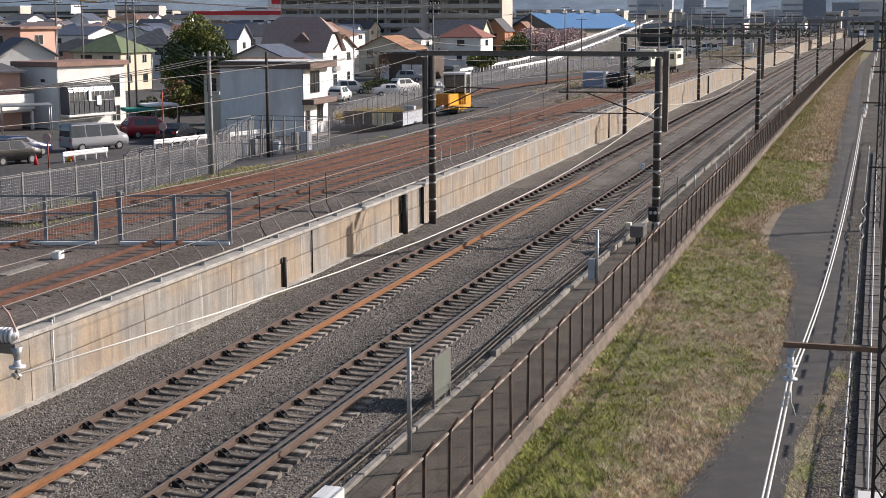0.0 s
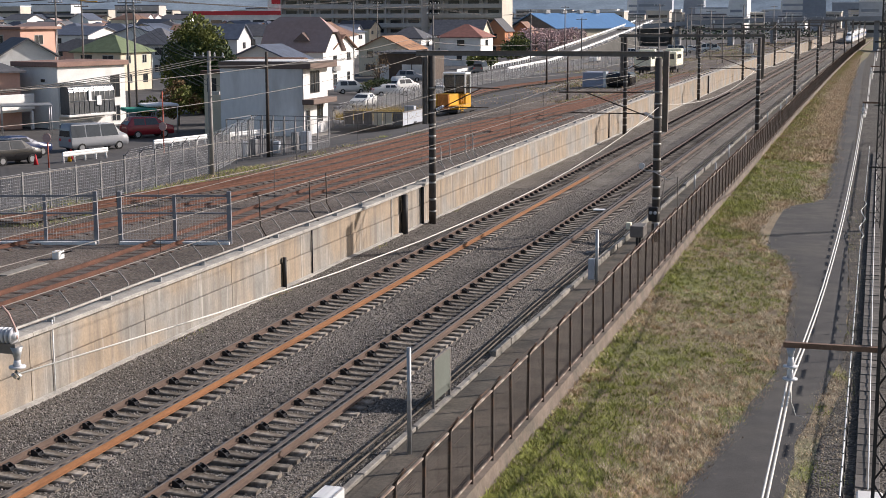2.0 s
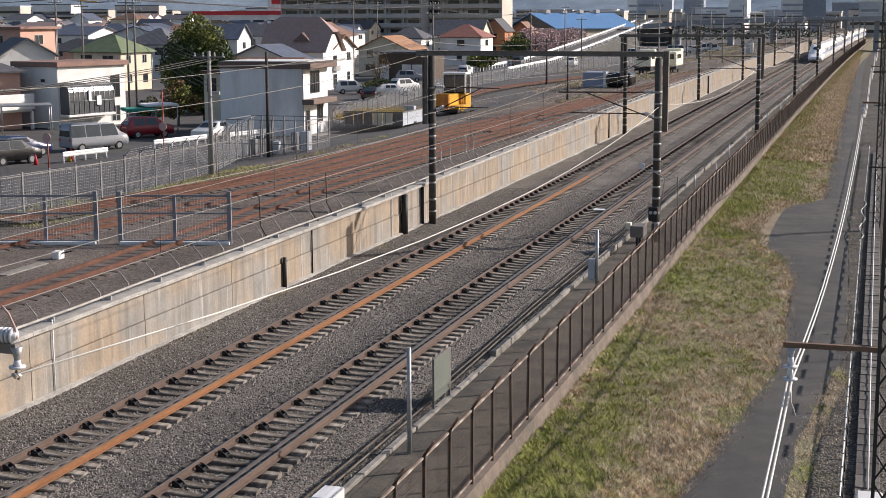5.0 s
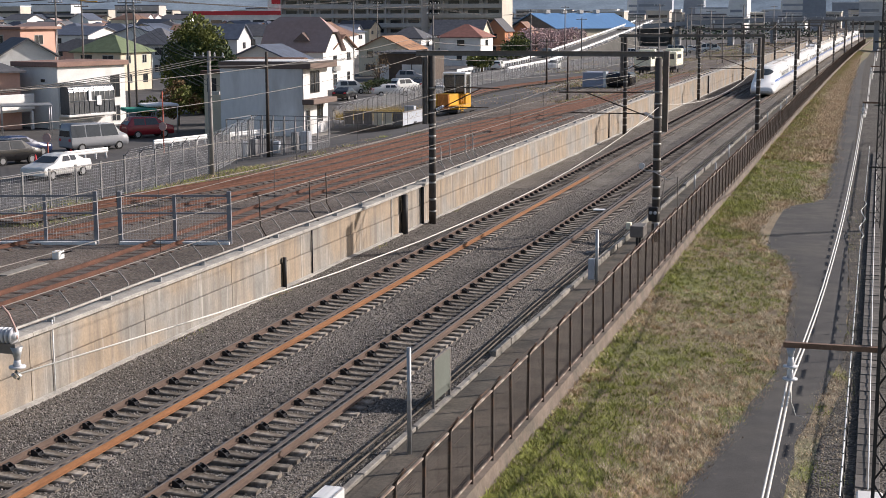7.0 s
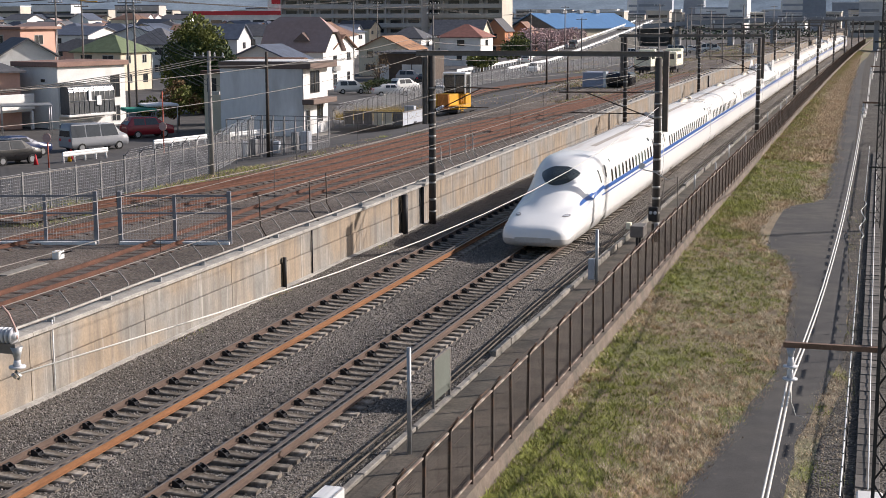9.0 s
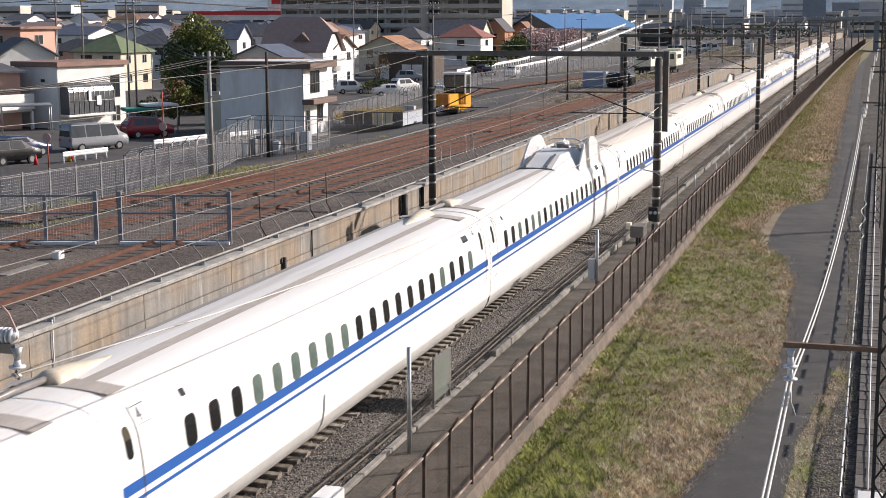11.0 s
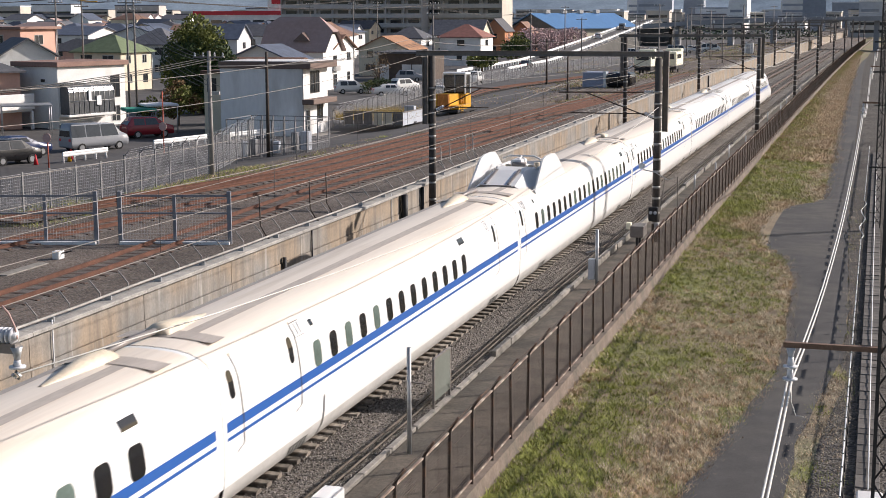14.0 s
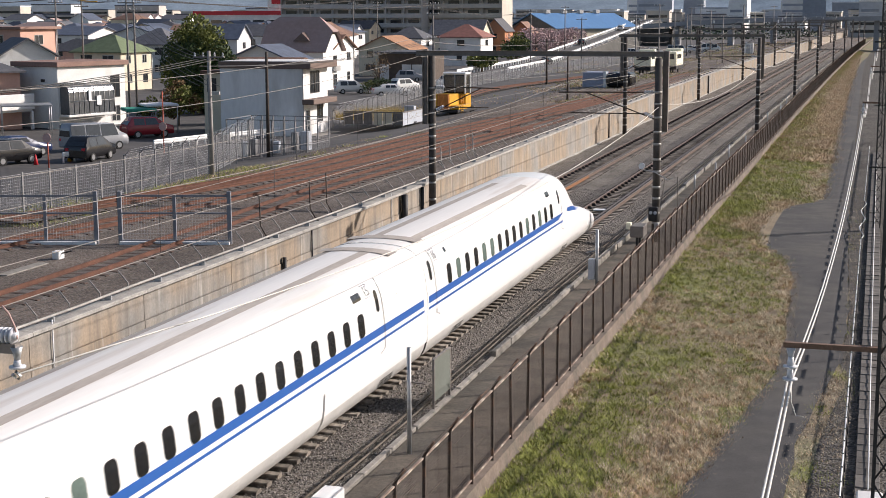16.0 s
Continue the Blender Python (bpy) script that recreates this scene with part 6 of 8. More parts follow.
SUP = [14.3] + MAST_Y + [430, 500]
for cx in (0.0, -4.28):
    span_wire("contact_wire", cx, SUP, 5.32, 0.02, 0.009, "wire", "pale copper contact wire above the track")
    span_wire("auxiliary_wire", cx, SUP, 6.05, 0.18, 0.008, "wire", "grey auxiliary catenary wire")
    span_wire("messenger_wire", cx, SUP, 7.0, 0.55, 0.009, "wire", "grey messenger wire of the catenary")
    dropper = thing("dropper_wires", (0, 0, 0), "thin hanging wires that carry the contact wire", "wire", "overhead wires")
    bm = bmesh.new()
    for a, b in zip(SUP[:4], SUP[1:5]):
        for k in range(1, 9):
            u = k / 9
            y = a + (b - a) * u
            tube(bm, [tp(cx, y, 5.32), tp(cx, y, 7.0 - 2.2 * u * (1 - u))], 0.006, 4)
    tagged(part("dropper", bm, "wire_dark", dropper), kind="stuff")
span_wire("feeder_wire", XR + 0.05, SUP, 5.95, 0.95, 0.013, "wire_white", "thick white feeder wire sagging between masts")
span_wire("feeder_wire", XL - 0.15, SUP, 8.1, 0.9, 0.010, "wire", "grey feeder wire beside the masts")
span_wire("feeder_wire", XL - 0.6, SUP, 8.9, 0.8, 0.010, "wire", "grey feeder wire beside the masts")
span_wire("feeder_wire", 1.9, [67.2, 124.5, 177.5, 234, 300, 365], 8.9, 1.0, 0.011, "wire", "grey feeder wire above the beams")


def near_bracket():
    """Arm, insulators and bent rod of the nearest support, whose mast is out of view."""
    t = thing("feeder_bracket", tp(4.3, 14.3, 5.95), "grey steel bracket with white insulators holding the feeder", "bracket", "catenary masts")
    bm = bmesh.new()
    box(bm, -0.9, 0.02, -0.06, 0.06, 0.33, 0.37)
    box(bm, -0.9, 0.02, -0.05, -0.03, 0.25, 0.33)
    part("arm", bm, "gantry", t)
    bm = bmesh.new()
    tube(bm, [(0, 0, 0.33), (0, 0, 0.16)], 0.075, 10, 0.03)
    part("hanger", bm, "steel", t)
    bm = bmesh.new()
    tube(bm, [(0, 0, 0.17), (0, 0, 0.10)], 0.04, 10, 0.05)
    tube(bm, [(0, 0, 0.10), (0, 0, 0.075)], 0.10, 14)
    part("insulator", bm, "ceramic", t, "white porcelain insulator", True)
    bm = bmesh.new()
    tube(bm, [(0.0, 0, 0.075), (-0.03, 0, 0.03), (0.04, 0, -0.02), (0.0, 0, -0.06)], 0.018, 6)
    tube(bm, [(-0.05, -0.03, 0.0), (-0.05, 0.03, -0.05)], 0.02, 6)
    part("clamp", bm, "steel", t)
    bm = bmesh.new()
    for k in range(4):
        tube(bm, [(-0.22 + 0.055 * k, 0.02, 0.45), (-0.20 + 0.055 * k, 0.02, 0.45)], 0.10, 14)
    tube(bm, [(-0.3, 0.02, 0.45), (0.0, 0.02, 0.45)], 0.05, 10)
    part("strain_insulator", bm, "ceramic", t, "white ribbed insulator", True)
    bm = bmesh.new()
    tube(bm, [(-0.18, 0.02, 0.80), (-0.10, 0.02, 0.72), (-0.02, 0.02, 0.55), (0.0, 0.02, 0.42)], 0.014, 6)
    part("bent_rod", bm, "rod_pink", t)


near_bracket()


# ---- posts and boxes along the walkway ----
def walkway_things():
    t = thing("sign_post", tp(3.4, 31.85, -0.36), "galvanised steel post with a cross-bar", "post", "walkway posts")
    bm = bmesh.new()
    tube(bm, [(0, 0, 0), (0, 0, 2.63)], 0.055, 12)
    part("post", bm, "steel", t, smooth=False)
    bm = bmesh.new()
    tube(bm, [(-0.1, 0, 1.78), (0.42, 0, 1.76)], 0.02, 6)
    part("cross_bar", bm, "gantry", t)
    t = thing("notice_board", tp(2.86, 35.6, -0.36), "grey-green sheet metal board on a frame beside the kerb", "board", "walkway posts")
    bm = bmesh.new()
    box(bm, -0.02, 0.02, 0.06, 1.5, 0.25, 1.38)
    part("board", bm, "board_green", t)
    bm = bmesh.new()
    for y in (0.02, 1.52):
        box(bm, -0.03, 0.03, y - 0.03, y + 0.03, 0, 1.42)
    box(bm, -0.03, 0.03, 0.05, 1.49, 1.39, 1.43)
    part("board_frame", bm, "gantry", t)
    t = thing("marker_post", tp(3.8, 54.0, -0.36), "galvanised steel post with a small box", "post", "walkway posts")
    bm = bmesh.new()
    tube(bm, [(0, 0, 0), (0, 0, 2.3)], 0.065, 10)
    part("post", bm, "steel", t)
    bm = bevelled(-0.32, -0.07, -0.12, 0.12, 0.35, 1.15, 0.02)
    part("cabinet", bm, "grey_box", t)
    bm = bmesh.new()
    tube(bm, [(0, 0, 1.5), (-0.4, -0.1, 1.4)], 0.02, 6)
    part("arm", bm, "steel", t)
    t = thing("lineside_cabinet", tp(3.95, 63.2, -0.36), "brown-grey lineside cabinet on two legs", "cabinet", "walkway posts")
    for y in (-0.4, 0.4):
        bm = bmesh.new()
        box(bm, -0.05, 0.05, y - 0.05, y + 0.05, 0, 0.95)
        part("leg", bm, "black", t)
    part("body", bevelled(-0.3, 0.3, -0.55, 0.55, 0.7, 1.2, 0.03), "gantry", t)
    part("lamp_box", bevelled(-0.55, -0.32, -0.2, 0.1, 1.0, 1.3, 0.03), "cream_paint", t)
    # signal lamp and small white camera on the first mast
    t = thing("signal_lamp", tp(4.2, 66.05, 0.55), "black double signal lamp strapped to a mast", "signal", "walkway posts")
    part("housing", bevelled(-0.22, 0.22, -0.3, 0.0, 0.1, 0.75, 0.04), "black", t)
    for x in (-0.1, 0.1):
        bm = bmesh.new()
        tube(bm, [(x, -0.3, 0.5), (x, -0.37, 0.5)], 0.075, 10)
        part("lens", bm, "grey_box", t)
    part("junction_box", bevelled(0.05, 0.25, -0.26, -0.02, -0.4, 0.0, 0.02), "steel", t)
    bm = bmesh.new()
    tube(bm, [(-0.55, 0, 2.45), (0.0, 0, 2.35), (0.6, 0, 2.0), (0.85, 0, 2.1)], 0.025, 6)
    part("arm", bm, "steel", t)
    bm = bmesh.new()
    tube(bm, [(-0.6, -0.12, 2.62), (-0.6, 0.12, 2.62)], 0.14, 12)
    part("round_lamp", bm, "ceramic", t, "round white lamp")
    bm = bmesh.new()
    tube(bm, [(0.05, 0.6, -0.9), (0.35, 0.9, 2.05), (0.95, 0.9, 2.05), (0.95, 0.9, 0.4)], 0.025, 6)
    part("frame", bm, "gantry", t)
    # row of short galvanised posts
    bm = bmesh.new()
    tube(bm, [(0, 0, 0), (0, 0, 1.25)], 0.05, 8)
    me = data("post", bm, "steel")
    for x, y in ((3.9, 84.0), (4.35, 91.0), (3.9, 104.0), (4.35, 112.0), (3.9, 140), (4.3, 152), (3.9, 168), (4.3, 188)):
        q = thing("short_post", tp(x, y, -0.36), "short galvanised lineside post", "post", "walkway posts")
        piece("post", me, q)
    # handrail pipes beside the ballast
    for k, (x, z) in enumerate(((2.35, 0.02), (2.55, -0.02))):
        q = thing("cable_pipe", (0, 0, 0), "grey cable pipe laid along the ballast edge", "pipe", "lineside cables")
        bm = bmesh.new()
        tube(bm, [tp(x + 0.05 * math.sin(y * 0.2 + k), y, -0.24) for y in spaced(14, 190, 4)], 0.03, 6)
        part("pipe", bm, "path", q)
    t = thing("end_box", tp(2.95, 27.6, -0.36), "white concrete box on the walkway", "box", "walkway posts")
    part("box", bevelled(-0.22, 0.25, -0.5, 0.35, 0, 0.42, 0.03), "trim_white", t)
    t = thing("white_marker", tp(0.0, 75.0, -0.19), "small white plate between the rails", "marker", "walkway posts")
    part("plate", bevelled(-0.3, 0.3, -0.25, 0.25, 0.0, 0.06, 0.01), "trim_white", t)


walkway_things()


# ---- fittings on the wall ----
def wall_things():
    bm = bmesh.new()
    tube(bm, [(0, 0, 0), (-0.02, 0, 0.25), (-0.34, 0, 0.62)], 0.024, 5)
    arm = data("arm", bm, "arm_grey")
    t = thing("barbed_wire_fence", (0, 0, 0), "row of slanted steel arms with barbed wire on the coping", "fence", kind="structure")
    for k, y in enumerate(spaced(24, 330, 1.72)):
        if k < 170:
            piece("arm", arm, t, Matrix.Translation(tp(WX - 0.35, y, wall_top(y) - 0.02)) @ pose(0, 0, 0, 0, 0, random.uniform(-8, 8)))
    bm = bmesh.new()
    for dx, dz in ((-0.55, 0.42), (-0.68, 0.58)):
        tube(bm, [tp(WX + dx, y, wall_top(y) + dz) for y in spaced(24, 320, 8)], 0.006, 4)
    tagged(part("barbed_wire", bm, "wire_dark", t), kind="stuff")
    bm = bmesh.new()
    tube(bm, [tp(WX - 0.16, y, wall_top(y) + 0.16 + 0.015 * math.sin(y)) for y in spaced(20, 300, 4)], 0.04, 8)
    c = thing("conduit", (0, 0, 0), "pale conduit pipe on brackets along the wall coping", "pipe", "lineside cables")
    part("pipe", bm, "coping", c)
    bm = bmesh.new()
    box(bm, -0.12, 0.10, -0.03, 0.03, -0.02, 0.14)
    br = data("pipe_bracket", bm, "steel")
    for y in spaced(22, 200, 3.2):
        piece("pipe_bracket", br, c, Matrix.Translation(tp(WX - 0.16, y, wall_top(y))))
    # tall dark bent posts
    for y, h in ((50.3, 1.75), (55.4, 1.75), (57.3, 1.8), (74.3, 1.4), (76.0, 1.5), (79.2, 1.6), (80.7, 1.6)):
        p = thing("bent_post", tp(WX - 0.4, y, wall_top(y) - 0.02), "dark bent steel fence post on the coping", "post", "bent posts")
        bm = bmesh.new()
        tube(bm, [(0.12, 0, 0), (0, 0, 0.08), (-0.25, 0, 0.5), (-0.28, 0, h)], 0.03, 6)
        part("post", bm, "pole_wood" if y < 60 else "arm_grey", p)
    # drain pipes, niche and posts on the face
    for y, z0, z1, r, m in ((50.8, -0.4, 0.85, 0.085, "black"), (65.4, -0.5, 1.55, 0.17, "black"), (68.6, -0.5, 1.55, 0.075, "black"), (53.8, -0.5, 1.5, 0.035, "black"), (121.0, -0.5, 2.0, 0.06, "black"), (193.0, -0.5, 2.0, 0.1, "black")):
        p = thing("wall_pipe", tp(WX + r + 0.01, y, 0), "black pipe standing against the retaining wall", "pipe", "wall pipes")
        bm = bmesh.new()
        tube(bm, [(0, 0, z0), (0, 0, z1)], r, 8)
        part("pipe", bm, m, p)
    for y in (34.45, 63.9):
        p = thing("wall_conduit", tp(WX + 0.035, y, 0), "thin white conduit on the retaining wall", "pipe", "wall pipes")
        bm = bmesh.new()
        tube(bm, [(0, 0, -0.4), (0, 0, 1.75)], 0.022, 6)
        part("pipe", bm, "trim_white", p)


wall_things()


# ---- the yard: rusty sidings ----


def siding(ctrl, gauge=1.067, label="rusty siding on dark wooden sleepers", z=YARD):
    """A siding through control points (x, y), laid on a rust-stained bed."""
    pts = []
    for i in range(len(ctrl) - 1):
        p0, p1, p2, p3 = [Vector((*ctrl[max(0, min(len(ctrl) - 1, j))], 0)) for j in (i - 1, i, i + 1, i + 2)]
        n = max(4, int((p2 - p1).length / 1.2))
        for k in range(n):
            u = k / n
            pts.append(0.5 * ((2 * p1) + (p2 - p0) * u + (2 * p0 - 5 * p1 + 4 * p2 - p3) * u * u + (3 * p1 - p0 - 3 * p2 + p3) * u ** 3))
    pts.append(Vector((*ctrl[-1], 0)))
    t = thing("siding", (0, 0, 0), label, "railway track", "yard sidings", "structure")
    nrm = []
    for i in range(len(pts)):
        d = (pts[min(i + 1, len(pts) - 1)] - pts[max(i - 1, 0)]).normalized()
        nrm.append(Vector((d.y, -d.x, 0)))
    bm = bmesh.new()
    rows = [[bm.verts.new(tp(*(p + n * u)[:2], z + zz)) for u, zz in ((-1.1, 0.006), (-0.75, 0.05), (0.75, 0.05), (1.1, 0.006))] for p, n in zip(pts, nrm)]
    for A, B in zip(rows, rows[1:]):
        for k in range(3):
            bm.faces.new((A[k], A[k + 1], B[k + 1], B[k]))
    part("bed", bm, "rust_bed", t, "rust-stained gravel bed")
    for s in (-1, 1):
        bm = bmesh.new()
        rows = []
        for p, n in zip(pts, nrm):
            c = p + n * (s * gauge / 2)
            rows.append([bm.verts.new(tp(*(c + n * a)[:2], z + 0.20 + b * 0.85)) for a, b in RAIL])
        for A, B in zip(rows, rows[1:]):
            for k in range(14):
                f = bm.faces.new((A[k], A[(k + 1) % 14], B[(k + 1) % 14], B[k]))
        bmesh.ops.recalc_face_normals(bm, faces=bm.faces)
        part("rail", bm, "rust_rail", t, "rusty rail")
    dist, nxt, cnt = 0.0, 0.0, 0
    for i in range(len(pts) - 1):
        seg = (pts[i + 1] - pts[i]).length
        while nxt < dist + seg and cnt < 110:
            p = pts[i].lerp(pts[i + 1], (nxt - dist) / seg)
            ang = math.degrees(math.atan2(nrm[i].y, nrm[i].x))
            piece("sleeper", WOOD, t, Matrix.Translation(tp(p.x, p.y, z + 0.0)) @ pose(0, 0, 0, 0, 0, ang + random.uniform(-2, 2)))
            nxt += 0.72
            cnt += 1
        dist += seg


WOOD = data("sleeper", bevelled(-1.02, 1.02, -0.1, 0.1, -0.05, 0.06, 0.015), "wood_sleeper")
siding([(-11.65, 26), (-11.7, 40), (-12.1, 52), (-12.6, 66), (-12.4, 82), (-11.6, 100), (-11.2, 120)])
siding([(-19.2, 41), (-17.9, 47), (-16.4, 56), (-15.2, 66), (-14.6, 80), (-13.2, 94), (-11.9, 108)])
siding([(-20.5, 60), (-17.9, 72), (-17.6, 86), (-17.0, 102), (-15.6, 124), (-14.0, 150)], label="overgrown rusty siding")
siding([(-21.6, 53), (-18.8, 63), (-16.6, 75), (-16.0, 88), (-14.9, 104), (-13.4, 124), (-12.2, 150), (-11.6, 190)], z=YARD + 0.012)
siding([(-14.2, 104), (-13.6, 122), (-13.1, 146), (-12.9, 175), (-12.8, 215)], z=YARD + 0.02)
siding([(-30.9, 155), (-31.8, 163), (-32.3, 173), (-32.0, 183), (-30.6, 195), (-28.5, 212), (-26.6, 229)], label="disused siding bed of red-brown stone", z=0.80)


def yard_height(x):
    """Height of the yard's ground, which falls towards the town."""
    pts = ((-45, 0.6), (-25.5, 0.7), (-21.5, 1.25), (-19.0, 1.38), (-14, 1.4), (-8, 1.4))
    for (a, u), (b, v) in zip(pts, pts[1:]):
        if a <= x <= b:
            return u + (v - u) * (x - a) / (b - a)
    return 0.6


def yard_patches():
    """Asphalt apron by the white building and concrete slabs between the sidings."""
    t = thing("yard_apron", (0, 0, 0), "asphalt apron beside the sidings", "pavement", kind="structure")
    bm = bmesh.new()
    rows = [[bm.verts.new(tp(a - k, y, yard_height(a - k) + 0.016)) for k in (9, 7, 5.5, 4, 2.5, 1.2, 0)] for y, a in ((84, -21.3), (92, -20.4), (100, -19.0), (112, -18.9), (125, -21.5), (140, -27))]
    for A, B in zip(rows, rows[1:]):
        for k in range(6):
            bm.faces.new((A[k], A[k + 1], B[k + 1], B[k]))
    part("asphalt", bm, "town", t)
    for x, y, w, l in ((-15.6, 41.5, 0.5, 3.6), (-14.3, 43.0, 0.45, 2.6), (-16.5, 39.5, 0.5, 2.6)):
        q = thing("concrete_slab", tp(x, y, YARD + 0.004), "weathered concrete slab sunk in the gravel", "slab", "yard slabs")
        part("slab", bevelled(-w / 2, w / 2, -l / 2, l / 2, -0.1, 0.035, 0.015), "kerb", q)
    bm = bmesh.new()
    q = thing("point_lever", tp(-14.3, 45.3, YARD), "small white point lever box between the sidings", "lever", "yard slabs")
    part("box", bevelled(-0.14, 0.14, -0.2, 0.2, 0, 0.3, 0.02), "trim_white", q)
    part("lever", tube(bmesh.new(), [(0.1, 0, 0.2), (0.5, 0.1, 0.3)], 0.03, 6), "black", q)


yard_patches()


# ---- the gate and the fences of the yard ----
def gate_leaf(a, b, n):
    """A framed gate leaf between two ground points, n bays wide."""
    A, B = tp(*a, YARD), tp(*b, YARD)
    L = (B - A).length
    yaw = math.degrees(math.atan2(B.y - A.y, B.x - A.x))
    t = thing("yard_gate", A, "closed grey-blue steel yard gate with wire mesh", "gate", "yard gates", turn=yaw)
    H = 1.92
    for k in range(n + 1):
        x = L * k / n
        bm = bmesh.new()
        w = 0.075 if k in (0, n) else 0.06
        box(bm, x - w, x + w, -w, w, 0.0, H + (0.12 if k in (0, n) else 0))
        part("post", bm, "gate", t)
    for z, m in ((H - 0.05, "gate"), (H * 0.62, "gate"), (0.12, "gate")):
        for k in range(n):
            bm = bmesh.new()
            box(bm, L * k / n + 0.075, L * (k + 1) / n - 0.075, -0.03, 0.03, z - 0.035, z + 0.035)
            part("rail", bm, m, t)
    bm = bmesh.new()
    box(bm, 0, L, -0.24, -0.04, 0.0, 0.11)
    part("ground_rail", bm, "trim_white", t, "white ground rail")
    bm = bmesh.new()
    for k in range(int(L / 0.11)):
        tube(bm, [(0.11 * k + 0.05, 0, 0.15), (0.11 * k + 0.05, 0, H - 0.08)], 0.004, 3, cap=False)
    for k in range(16):
        tube(bm, [(0.05, 0.005, 0.18 + 0.11 * k), (L - 0.05, 0.005, 0.18 + 0.11 * k)], 0.004, 3, cap=False)
    tagged(part("wire_mesh", bm, "galv_wire", t), kind="stuff")
    return t


gate_leaf((-18.5, 47.7), (-14.75, 48.8), 2)
gate_leaf((-13.85, 49.05), (-9.75, 50.1), 2)


def mesh_fence(a, b, h, step, label, post_mat="cage", wire="galv_wire", z=0.95, barbed=False, flat=True):
    A, B = tp(*a, z), tp(*b, z)
    L = (B - A).length
    yaw = math.degrees(math.atan2(B.y - A.y, B.x - A.x))
    t = thing("wire_fence", A, label, "fence", "yard fences", turn=yaw)
    xs = spaced(0, L, step)
    for x in xs:
        bm = bmesh.new()
        box(bm, x - 0.05, x + 0.05, -0.03, 0.03, -0.3, h + 0.1)
        if barbed:
            tube(bm, [(x, 0, h), (x, -0.3, h + 0.35)], 0.025, 5)
        part("post", bm, post_mat, t)
    bm = bmesh.new()
    for k in range(int(L / 0.14)):
        tube(bm, [(0.14 * k, 0, 0.05), (0.14 * k, 0, h)], 0.0055, 3, cap=False)
    for k in range(int(h / 0.14)):
        tube(bm, [(0, 0.004, 0.08 + 0.14 * k), (L, 0.004, 0.08 + 0.14 * k)], 0.0055, 3, cap=False)
    if barbed:
        for k in range(3):
            tube(bm, [(0, -0.1 * k - 0.08, h + 0.12 * k + 0.1), (L, -0.1 * k - 0.08, h + 0.12 * k + 0.1)], 0.008, 3, cap=False)
    tagged(part("wire_mesh", bm, wire, t), kind="stuff")
    for zz in (0.08, h):
        bm = bmesh.new()
        tube(bm, [(0, 0.02, zz), (L, 0.02, zz)], 0.02, 5)
        part("rail", bm, post_mat, t)
    return t


mesh_fence((-24.6, 50.0), (-22.2, 64.5), 2.0, 1.9, "grey steel mesh fence beside the street")
mesh_fence((-22.2, 64.5), (-22.9, 75.5), 2.15, 2.0, "mesh fence topped with barbed wire", barbed=True)
mesh_fence((-22.9, 75.5), (-26.6, 90.0), 2.15, 2.2, "old mesh fence with slanted barbed wire top", barbed=True)
mesh_fence((-29.5, 112.5), (-37.0, 163.0), 1.3, 2.5, "low fence with slanted tops along the yard edge", barbed=True, z=0.9)
mesh_fence((-37.0, 163.0), (-37.5, 215.0), 1.6, 2.5, "pale mesh fence below the road ramp", z=0.8)
mesh_fence((-37.5, 215.0), (-30.0, 300.0), 1.8, 3.0, "pale mesh fence below the road ramp", z=0.8)


def cage_enclosure():
    t = thing("cage_enclosure", tp(-27.3, 87.3, 0.62), "galvanised steel cage around equipment", "enclosure", "yard fences")
    L, D, H = 5.7, 4.0, 2.7
    for x in spaced(0, L, 0.95):
        for y in (0, D):
            bm = bmesh.new()
            box(bm, x - 0.035, x + 0.035, y - 0.035, y + 0.035, -0.1, H)
            part("post", bm, "cage", t)
    for z in (0.1, 1.1, H - 0.03):
        for y in (0, D):
            bm = bmesh.new()
            box(bm, 0.04, L - 0.04, y - 0.02, y + 0.02, z - 0.025, z + 0.025)
            part("rail", bm, "cage", t)
        for x in (0, L):
            bm = bmesh.new()
            box(bm, x - 0.02, x + 0.02, 0.04, D - 0.04, z - 0.025, z + 0.025)
            part("rail", bm, "cage", t)
    bm = bmesh.new()
    for k in range(int(L / 0.12)):
        tube(bm, [(0.12 * k, 0, 0.1), (0.12 * k, 0, H)], 0.006, 3, cap=False)
    for k in range(int(D / 0.12)):
        tube(bm, [(L, 0.12 * k, 0.1), (L, 0.12 * k, H)], 0.006, 3, cap=False)
    tagged(part("wire_mesh", bm, "galv_wire", t), kind="stuff")
    rnd = random.Random(4)
    for k in range(7):
        q = thing("equipment_box", tp(-26.6 + 0.75 * k, 88.2 + rnd.uniform(0, 2), 0.7 + 0.1 * k), "pale equipment box inside the cage", "box", "caged equipment")
        w, h = rnd.uniform(0.2, 0.35), rnd.uniform(0.7, 1.5)
        part("box", bevelled(-w, w, -w, w, 0, h, 0.03), rnd.choice(("trim_white", "grey_box", "cage", "plaster_grey")), q)


cage_enclosure()


